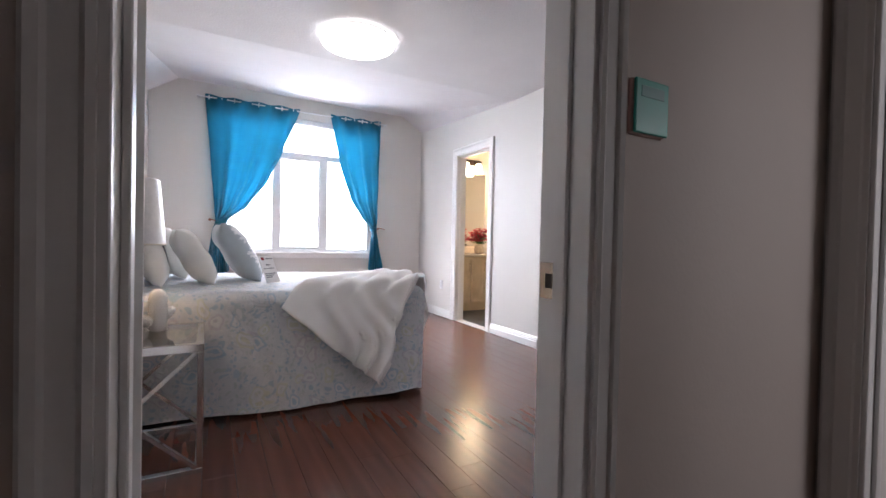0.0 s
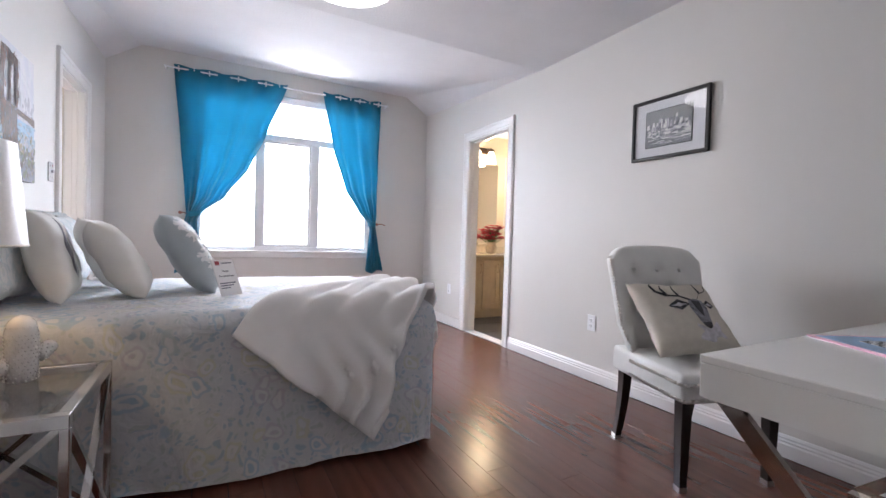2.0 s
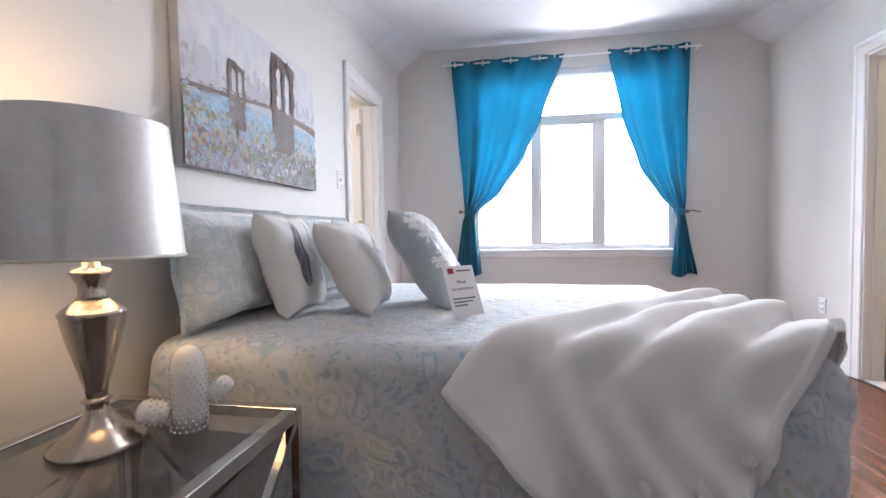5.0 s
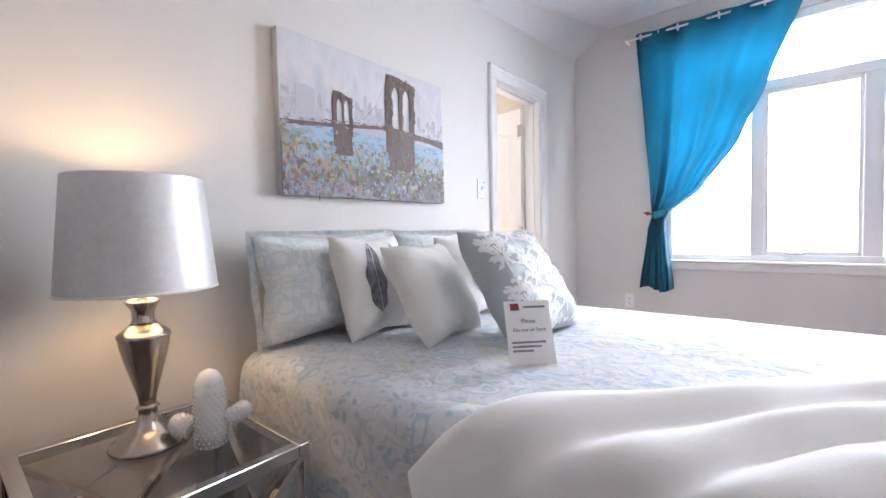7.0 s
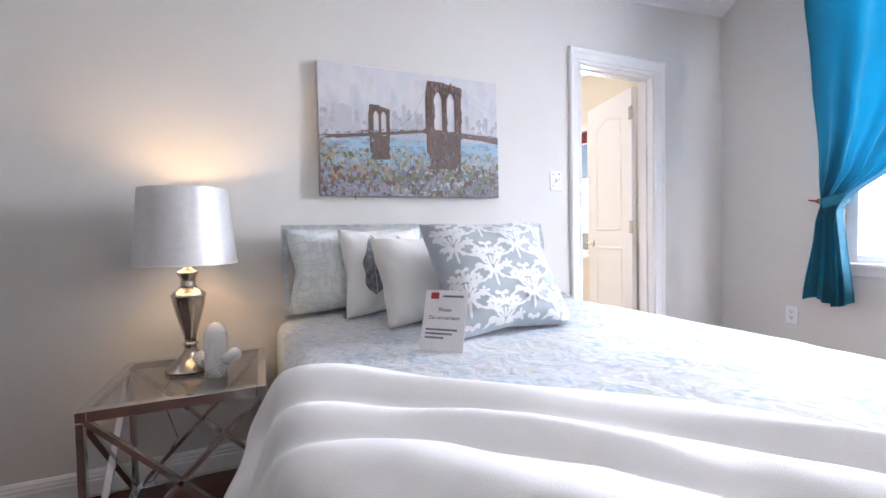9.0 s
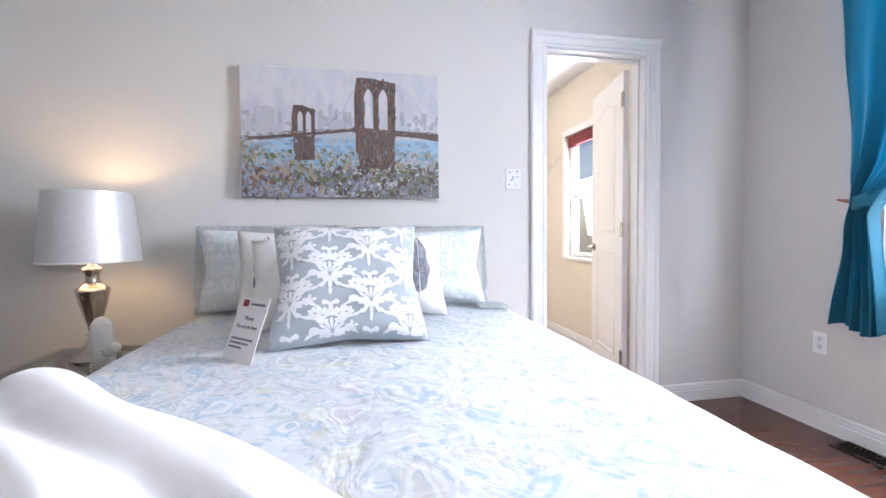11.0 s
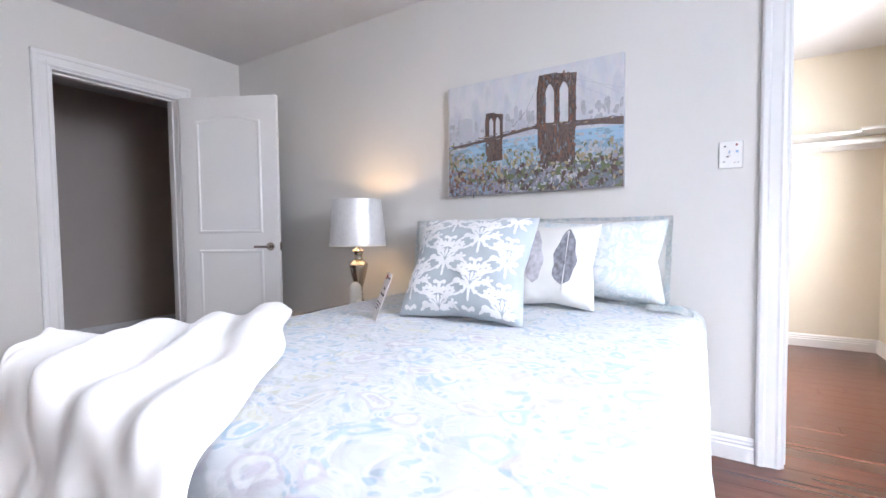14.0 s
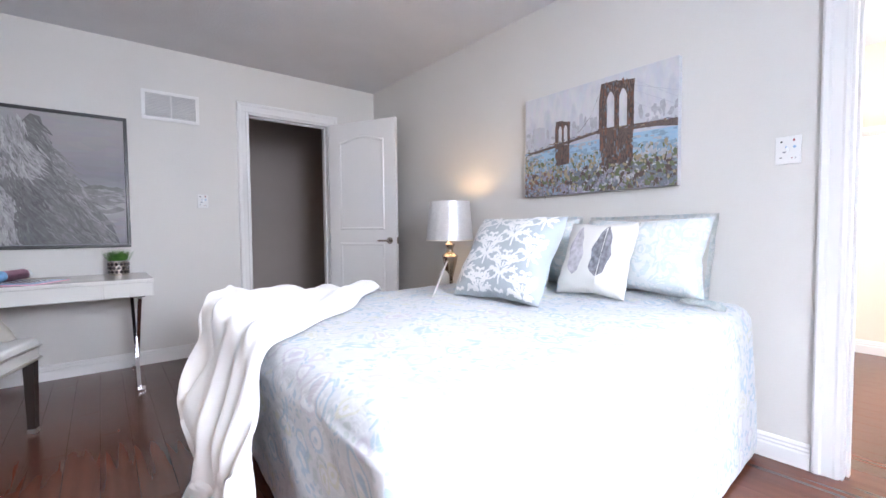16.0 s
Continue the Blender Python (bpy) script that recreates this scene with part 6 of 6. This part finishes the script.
for i in range(160):
    u = rnd.uniform(0.72, 0.97)
    v = 0.47 - 0.30 * (u - 0.86) ** 2 * 8 - abs(rnd.gauss(0, 0.12))
    if v < 0.16 or u < 0.62 + 0.42 * (0.72 - v):
        continue
    k = 2 if v > 0.44 else rnd.choice([3, 3, 4])
    locks[k].faces.new([locks[k].verts.new((1.10 * min(0.975, a), -0.0176 - 0.0000045 * i, 0.945 * c)) for a, c in ((u - 0.04, v), (u, v + 0.012), (u + 0.05, v - 0.006), (u + 0.01, v - 0.014))])
for bm, m in zip(locks, TONES):
    part("mane_brushwork", bm, m, horse)["kind"] = "stuff"

# ---- plates, vents, outlets ----
def outlet(m):
    top = tagged(new("outlet"), "white duplex electrical outlet on the wall", "outlet", "wall outlets")
    top.matrix_world = m
    part("plate", boxed(-0.036, -0.006, -0.057, 0.036, 0, 0.057, bevel=0.003, seg=2), VINYL, top)
    for z in (-0.020, 0.020):
        f = part("socket", boxed(-0.017, -0.0085, z - 0.014, 0.017, -0.005, z + 0.014, bevel=0.003), VINYL, top)
        for x in (-0.006, 0.006):
            part("slot", boxed(x - 0.0012, -0.0092, z - 0.004, x + 0.0012, -0.0084, z + 0.007), BLACK, f)
        part("slot", boxed(-0.003, -0.0092, z - 0.0105, 0.003, -0.0084, z - 0.0065), BLACK, f)
    return top


outlet(pose(R, 5.092, 0.415, 0, 0, -90))
outlet(pose(R, 7.20, 0.415, 0, 0, -90))
outlet(pose(1.362, W, 0.452, 0, 0, 0))
outlet(pose(3.86, E, 0.34, 0, 0, 180))


def switch_plate(label, m, plate, specks, w=0.088, h=0.118):
    top = tagged(new("switch_plate"), label, "switch")
    top.matrix_world = m
    part("plate", boxed(-w / 2, -0.007, -h / 2, w / 2, 0, h / 2, bevel=0.004, seg=2), plate, top)
    part("toggle", boxed(-0.004, -0.018, -0.005, 0.004, -0.006, 0.012, bevel=0.0015), VINYL, top)
    r2 = random.Random(len(specks) + int(w * 1000))
    for k, (x, z, a, b) in enumerate(specks):
        bm = lathe([(1, 0), (1, 0.0012)], 12)
        bm.transform(Matrix.Translation((x, -0.0068, z)) @ Matrix.Rotation(radians(90), 4, "X") @ Matrix.Diagonal((a * 0.6, b * 0.6, 1, 1)))
        part("painted_motif", bm, (BLACK, REDINK, GREYINK, MAGS[1])[k % 4], top)
    return top


sp = [(-0.022, 0.036, 0.007, 0.006), (0.020, 0.040, 0.006, 0.010), (-0.012, -0.008, 0.010, 0.006), (0.022, 0.012, 0.009, 0.008), (-0.024, -0.030, 0.009, 0.003), (0.014, -0.034, 0.004, 0.004), (0.026, -0.034, 0.004, 0.004), (-0.006, 0.012, 0.004, 0.009)]
switch_plate("white switch plate with small painted figures", pose(L, 6.402, 1.330, 0, 0, 90), CERAMIC, sp)
switch_plate("white switch plate with small blue motifs", pose(2.500, E, 1.262, 0, 0, 180), CERAMIC, [(x * 0.9, z, a * 1.2, b * 1.1) for x, z, a, b in sp], 0.080, 0.112)
TEALP = mat("teal_plastic", (0.04, 0.36, 0.30), 0.35, vary=0.08, scale=20)
hp = thing("thermostat", "teal and pink wall control box in the hallway", "thermostat")
hp.matrix_world = pose(2.280, 2.806, 1.250, 0, 0, 0)
part("back_box", boxed(-0.056, -0.006, -0.056, 0.050, 0, 0.054, bevel=0.005, seg=2), mat("dusty_pink_plastic", (0.42, 0.25, 0.22), 0.4), hp)
part("front_cover", boxed(-0.046, -0.012, -0.052, 0.056, -0.005, 0.056, bevel=0.003, seg=2), TEALP, hp, "teal front cover")
part("display", boxed(-0.030, -0.0128, 0.020, 0.040, -0.0115, 0.042, bevel=0.0004), mat("dark_teal_display", (0.06, 0.26, 0.24), 0.3), hp, "dark display")

vent = thing("wall_vent", "white metal return air grille high on the wall", "vent")
vent.matrix_world = pose(2.70, E, 1.985, 0, 0, 180)
vw, vh = 0.385, 0.225
for a in ((-vw / 2, -0.010, -vh / 2, vw / 2, 0, -vh / 2 + 0.026), (-vw / 2, -0.010, vh / 2 - 0.026, vw / 2, 0, vh / 2), (-vw / 2, -0.010, -vh / 2 + 0.026, -vw / 2 + 0.026, 0, vh / 2 - 0.026), (vw / 2 - 0.026, -0.010, -vh / 2 + 0.026, vw / 2, 0, vh / 2 - 0.026), (-0.006, -0.009, -vh / 2 + 0.026, 0.006, 0, vh / 2 - 0.026)):
    part("frame", boxed(*a, bevel=0.002), TRIM, vent)
part("backing", boxed(-vw / 2 + 0.026, -0.002, -vh / 2 + 0.026, vw / 2 - 0.026, -0.0005, vh / 2 - 0.026), mat("vent_shadow", (0.46, 0.46, 0.47), 0.8), vent)
for i in range(15):
    z = -vh / 2 + 0.034 + i * 0.0112
    for x0, x1 in ((-vw / 2 + 0.026, -0.006), (0.006, vw / 2 - 0.026)):
        bm = bmesh.new()
        bar(bm, (x0, -0.005, z), (x1, -0.005, z), 0.009, 0.0014, (0, 1, 1.6))
        part("slat", bm, TRIM, vent)

BRONZE = mat("bronze_register", (0.045, 0.030, 0.024), 0.4, 0.6, vary=0.2, scale=20)


def register(m):
    top = tagged(new("floor_vent"), "dark bronze floor register with curved openings", "vent", "floor vents")
    top.matrix_world = m
    for a in ((-0.155, -0.06, 0, 0.155, -0.042, 0.006), (-0.155, 0.042, 0, 0.155, 0.06, 0.006), (-0.155, -0.042, 0, -0.135, 0.042, 0.006), (0.135, -0.042, 0, 0.155, 0.042, 0.006)):
        part("rim", boxed(*a, bevel=0.002), BRONZE, top)
    part("well", boxed(-0.135, -0.042, -0.004, 0.135, 0.042, -0.001), BLACK, top)
    for i in range(13):
        x = -0.125 + i * 0.0208
        bm = bmesh.new()
        p = [Vector((x + 0.012 * math.sin(math.pi * k / 6), -0.042 + 0.084 * k / 6, 0.003)) for k in range(7)]
        for a, b in zip(p, p[1:]):
            bar(bm, a, b, 0.007, 0.005)
        part("louvre", bm, BRONZE, top)
    return top


register(pose(1.665, 7.835, 0.001, 0, 0, 0))
register(pose(-0.50, 7.40, 0.001, 0, 0, 0))

# ---- ceiling light ----
dome = thing("ceiling_light", "lit white flush dome light on the ceiling", "light", (2.43, 5.28, H))
part("rim", lathe([(0.240, 0), (0.248, -0.006), (0.246, -0.012), (0.238, -0.012)], 56, close=False), TRIM, dome)
part("diffuser", lathe([(0.245, -0.012), (0.262, -0.030), (0.255, -0.045), (0.22, -0.060), (0.14, -0.070), (0.05, -0.076), (0.002, -0.076)], 56, close=False), GLOW, dome, "glowing white diffuser", smooth=True)

# ---- closet ----
shelf = thing("closet_shelf", "white closet shelf with hanging rod and bracket", "shelf")
part("board", boxed(CX, 5.41, 1.715, CX + 0.30, 7.30, 1.735, bevel=0.002), TRIM, shelf)
part("cleat", boxed(CX, 5.41, 1.63, CX + 0.018, 7.49, 1.715), TRIM, shelf)
part("hanging_rod", rods(((CX + 0.26, 5.41, 1.655), (CX + 0.26, 7.46, 1.655)), r=0.016), VINYL, shelf)
bm = bmesh.new()
box(bm, CX, 7.30, 1.735, CX + 0.30, 7.49, 1.755)
part("end_cap", bm, TRIM, shelf)
part("bracket", boxed(CX + 0.235, 7.455, 1.62, CX + 0.285, 7.498, 1.72, bevel=0.004), TRIM, shelf)
BLINDRED = mat("dark_red_blind", (0.16, 0.012, 0.018), 0.7, vary=0.15, scale=10)
blind = thing("closet_blind", "rolled dark red blind at the closet window", "blind")
part("blind_stack", boxed(-0.62, CY + 0.005, 1.82, -0.07, CY + 0.038, 1.925, bevel=0.01, seg=2), BLINDRED, blind)
part("pull_cord", rods(((-0.62, CY - 0.004, 1.83), (-1.20, CY - 0.03, 1.52)), ((-1.20, CY - 0.03, 1.52), (-1.30, CY - 0.05, 1.72)), r=0.003), VINYL, blind, "thin pull cord")
part("cord_knob", rods(((-1.20, CY - 0.03, 1.52), (-1.20, CY - 0.03, 1.48)), r=0.008), NICKEL, blind)

# ---- bathroom ----
MAPLE = mat("pale_maple", (0.52, 0.42, 0.29), 0.4, vary=0.10, scale=7)
COUNTER = mat("cream_counter", (0.66, 0.60, 0.50), 0.25, vary=0.06, scale=30)
van = thing("vanity_cabinet", "pale maple bathroom vanity with panelled doors", "cabinet")
vx0, vx1, vy = 4.45, 5.45, 7.36
part("body", boxed(vx0, vy + 0.02, 0.11, vx1, W, 0.78), MAPLE, van)
part("toe_kick", boxed(vx0 + 0.02, vy + 0.07, 0, vx1 - 0.02, W, 0.11), MAPLE, van)
for i, (a, b) in enumerate(((4.46, 4.76), (4.77, 5.025), (5.035, 5.44))):
    d = part("door", boxed(a, vy, 0.125, b, vy + 0.019, 0.735, bevel=0.003), MAPLE, van)
    bm = bmesh.new()
    for q in ((a + 0.004, 0.129, b - 0.004, 0.185), (a + 0.004, 0.675, b - 0.004, 0.731), (a + 0.004, 0.185, a + 0.06, 0.675), (b - 0.06, 0.185, b - 0.004, 0.675)):
        box(bm, q[0], vy - 0.007, q[1], q[2], vy, q[3])
    part("door_frame", bm, MAPLE, d)
    hx = b - 0.035 if i < 2 else a + 0.035
    part("handle", rods(((hx, vy - 0.006, 0.58), (hx, vy - 0.03, 0.59)), ((hx, vy - 0.03, 0.59), (hx, vy - 0.03, 0.68)), ((hx, vy - 0.03, 0.68), (hx, vy - 0.006, 0.69)), r=0.004), NICKEL, d, "slim nickel handle")
ct = thing("vanity_counter", "cream stone vanity counter with a backsplash", "counter")
part("slab", boxed(vx0 - 0.01, vy - 0.025, 0.78, vx1 + 0.02, W, 0.812, bevel=0.008, seg=2), COUNTER, ct)
part("backsplash", boxed(vx0 - 0.01, W - 0.018, 0.812, vx1 + 0.02, W, 0.90, bevel=0.004), COUNTER, ct)
MIRROR = mat("mirror_silver", (0.9, 0.9, 0.9), 0.01, 1.0)
mir = thing("bathroom_mirror", "frameless bathroom mirror above the vanity", "mirror")
part("mirror_pane", boxed(4.46, W - 0.010, 0.93, 5.34, W - 0.001, 2.05, bevel=0.003), MIRROR, mir)
FROST = mat("frosted_lit_glass", (1.0, 0.80, 0.52), 0.4, emit=14.0)
vl = thing("vanity_light", "lit vanity light with frosted glass shades", "light")
part("back_bar", boxed(4.55, W - 0.03, 2.18, 5.25, W - 0.001, 2.26, bevel=0.006), BRONZE, vl)
for x in (4.68, 4.90, 5.12):
    part("arm", rods(((x, W - 0.03, 2.22), (x, 7.77, 2.235)), ((x, 7.77, 2.235), (x, 7.77, 2.19)), r=0.010), BRONZE, vl)
    part("cap", lathe([(0.012, 0.05), (0.030, 0.02), (0.034, 0.0), (0.030, -0.004)], 24, at=(x, 7.77, 2.185)), BRONZE, vl, smooth=True)
    part("glass_shade", lathe([(0.034, 0.0), (0.048, -0.05), (0.060, -0.12), (0.066, -0.15), (0.001, -0.13)], 28, at=(x, 7.77, 2.185), close=False), FROST, vl, "glowing frosted shade", smooth=True)
fau = thing("faucet", "dark bronze bathroom faucet", "faucet")
part("spout", rods(((4.80, 7.70, 0.812), (4.80, 7.70, 0.96)), ((4.80, 7.70, 0.95), (4.80, 7.57, 0.94)), r=0.014), BLACK, fau)
part("lever", rods(((4.80, 7.70, 0.96), (4.80, 7.76, 1.0)), r=0.008), BLACK, fau)
PETAL = mat("coral_petals", (0.62, 0.035, 0.06), 0.6, vary=0.35, scale=30)
fl = thing("flower_vase", "red artificial flowers in a small ivory pot", "flowers", (5.05, 7.60, 0.812))
fl.scale = (1.2, 1.2, 1.15)
part("vase", lathe([(0.045, 0), (0.055, 0.01), (0.062, 0.06), (0.050, 0.11), (0.054, 0.13), (0.046, 0.13)], 28), mat("ivory_ceramic", (0.55, 0.47, 0.36), 0.4, vary=0.2, scale=20), fl, smooth=True)
rnd = random.Random(5)
bm, sb = bmesh.new(), bmesh.new()
for i in range(52):
    a, el, rr = rnd.uniform(0, 6.283), rnd.uniform(0.1, 1.4), rnd.uniform(0.05, 0.15)
    c = Vector((rr * math.cos(a) * math.cos(el) * 1.25, rr * math.sin(a) * math.cos(el), 0.15 + rr * math.sin(el) * 1.25))
    rod(sb, (c.x * 0.2, c.y * 0.2, 0.11), c, 0.002, 6)
    for k in range(6):
        b = k * 1.047 + rnd.uniform(-0.2, 0.2)
        d = Vector((math.cos(b), math.sin(b), rnd.uniform(-0.1, 0.5))).normalized()
        s = d.cross(Vector((0, 0, 1))).normalized() * 0.014
        q = [bm.verts.new(p) for p in (c, c + d * 0.034 + s * 1.9, c + d * 0.066, c + d * 0.034 - s * 1.9)]
        bm.faces.new(q)
part("petals", bm, PETAL, fl, "coral red petals")
part("stems", sb, GRASS, fl, "green stems")
rb = thing("bathroom_blind", "pleated red blind half down at the bathroom window", "blind")
REDB = mat("red_blind", (0.50, 0.05, 0.06), 0.7, vary=0.1, scale=10)
for i in range(8):
    z = 2.10 - i * 0.047
    bm = bmesh.new()
    box(bm, 5.525, W + 0.002, z - 0.043, 5.995, W + 0.028, z, bevel=0.010, seg=2)
    part("pleat", bm, REDB if i not in (0, 7) else BLINDRED, rb)
SLATE = mat("slate_tile", (0.060, 0.062, 0.070), 0.35, vary=0.25, scale=6, bump=0.08, bump_scale=20)

# ---- floor pieces ----
WOOD = bpy.data.materials.new("red_oak_plank")
WOOD.use_nodes = True
nt = WOOD.node_tree
N, K = nt.nodes.new, nt.links.new
b = nt.nodes["Principled BSDF"]
tc, oi, mp = N("ShaderNodeTexCoord"), N("ShaderNodeObjectInfo"), N("ShaderNodeMapping")
isl = N("ShaderNodeNewGeometry")
mp.inputs["Scale"].default_value = (1.0, 0.09, 1.0)
off = N("ShaderNodeVectorMath")
off.operation = "MULTIPLY_ADD"
off.inputs[1].default_value = (7.3, 11.1, 5.7)
rsum = N("ShaderNodeMath")
rsum.operation = "ADD"
K(oi.outputs["Random"], rsum.inputs[0])
K(isl.outputs["Random Per Island"], rsum.inputs[1])
K(rsum.outputs[0], off.inputs[0])
K(tc.outputs["Object"], off.inputs[2])
K(off.outputs[0], mp.inputs["Vector"])
grain = N("ShaderNodeTexNoise")
grain.inputs["Scale"].default_value, grain.inputs["Detail"].default_value, grain.inputs["Distortion"].default_value = 14, 6, 0.6
K(mp.outputs[0], grain.inputs["Vector"])
ring = N("ShaderNodeTexWave")
ring.bands_direction = "X"
ring.inputs["Scale"].default_value, ring.inputs["Distortion"].default_value, ring.inputs["Detail"].default_value = 5, 7, 2
K(mp.outputs[0], ring.inputs["Vector"])
mixg = N("ShaderNodeMix")
mixg.inputs["Factor"].default_value = 0.16
K(grain.outputs["Fac"], mixg.inputs["A"])
K(ring.outputs["Fac"], mixg.inputs["B"])
rp = N("ShaderNodeValToRGB")
rp.color_ramp.elements[0].position, rp.color_ramp.elements[0].color = 0.20, (0.082, 0.026, 0.016, 1)
rp.color_ramp.elements[1].position, rp.color_ramp.elements[1].color = 0.85, (0.140, 0.050, 0.030, 1)
K(mixg.outputs["Result"], rp.inputs["Fac"])
hs = N("ShaderNodeHueSaturation")
val = N("ShaderNodeMapRange")
val.inputs["From Max"].default_value = 2.0
val.inputs["To Min"].default_value, val.inputs["To Max"].default_value = 0.90, 1.10
K(rsum.outputs[0], val.inputs["Value"])
K(val.outputs["Result"], hs.inputs["Value"])
K(rp.outputs["Color"], hs.inputs["Color"])
K(hs.outputs["Color"], b.inputs["Base Color"])
b.inputs["Specular IOR Level"].default_value = 0.55
rv = N("ShaderNodeMapRange")
rv.inputs["To Min"].default_value, rv.inputs["To Max"].default_value = 0.20, 0.30
K(grain.outputs["Fac"], rv.inputs["Value"])
K(rv.outputs["Result"], b.inputs["Roughness"])

floor_ob = bpy.data.objects["floor"]
PW, GAP = 0.122, 0.0006
PLANKS = {}


def plank_mesh(length, width):
    key = (round(length, 2), round(width, 3))
    if key not in PLANKS:
        bm = bmesh.new()
        w, l, c = width / 2 - GAP / 2, key[0] / 2 - GAP / 2, 0.0009
        lo = [bm.verts.new(p) for p in ((-w, -l, -0.008), (w, -l, -0.008), (w, l, -0.008), (-w, l, -0.008))]
        mi = [bm.verts.new(p) for p in ((-w, -l, -c), (w, -l, -c), (w, l, -c), (-w, l, -c))]
        hi = [bm.verts.new(p) for p in ((-w + c, -l + c, 0), (w - c, -l + c, 0), (w - c, l - c, 0), (-w + c, l - c, 0))]
        for a, b2 in ((lo, mi), (mi, hi)):
            for i in range(4):
                bm.faces.new((a[i], a[(i + 1) % 4], b2[(i + 1) % 4], b2[i]))
        bm.faces.new(hi)
        me = bpy.data.meshes.new("plank")
        bm.to_mesh(me)
        bm.free()
        me.materials.append(WOOD)
        PLANKS[key] = me
    return PLANKS[key]


rnd = random.Random(21)
lengths = [0.60, 0.78, 0.95, 1.15, 1.35]
rest = bmesh.new()
x = CX + 0.0
while x < 5.0:
    inside = x + PW / 2 > L and x + PW / 2 < R + 0.01
    ya, yb = (0.3, W) if inside else ((5.4, CY) if x < L - 0.06 else (0.3, 2.82))
    spans = [(ya, yb)]
    if x < L - 0.06 and x > -0.42:
        spans.append((0.3, 2.82))
    for ya, yb in spans:
        y = ya - rnd.uniform(0, 0.6)
        while y < yb:
            ln = rnd.choice(lengths)
            y0, y1 = max(y, ya), min(y + ln, yb)
            ln2 = round(y1 - y0, 2)
            if ln2 > 0.03:
                if inside and y1 > 2.9:
                    ob = new("plank", plank_mesh(ln2, PW))
                    ob.location = (x + PW / 2, (y0 + y1) / 2, 0)
                    ob.parent = floor_ob
                else:
                    me = plank_mesh(ln2, PW)
                    nv = len(rest.verts)
                    rest.from_mesh(me)
                    rest.verts.ensure_lookup_table()
                    for vtx in rest.verts[nv:]:
                        vtx.co += Vector((x + PW / 2, (y0 + y1) / 2, 0))
            y += ln
    x += PW
far = part("far_planks", rest, WOOD, floor_ob)
far["kind"] = "stuff"
TILES = None
for i in range(5):
    for j in range(5):
        xx, yy = R + 0.115 + i * 0.405, W - 0.405 * (j + 1)
        tl = part("tile", boxed(-0.2, -0.2, -0.008, 0.2, 0.2, 0.002, bevel=0.002), SLATE, floor_ob) if TILES is None else new("tile", TILES)
        TILES = tl.data
        tl.parent = floor_ob
        tl.location = (xx + 0.2025, yy + 0.2025, 0)
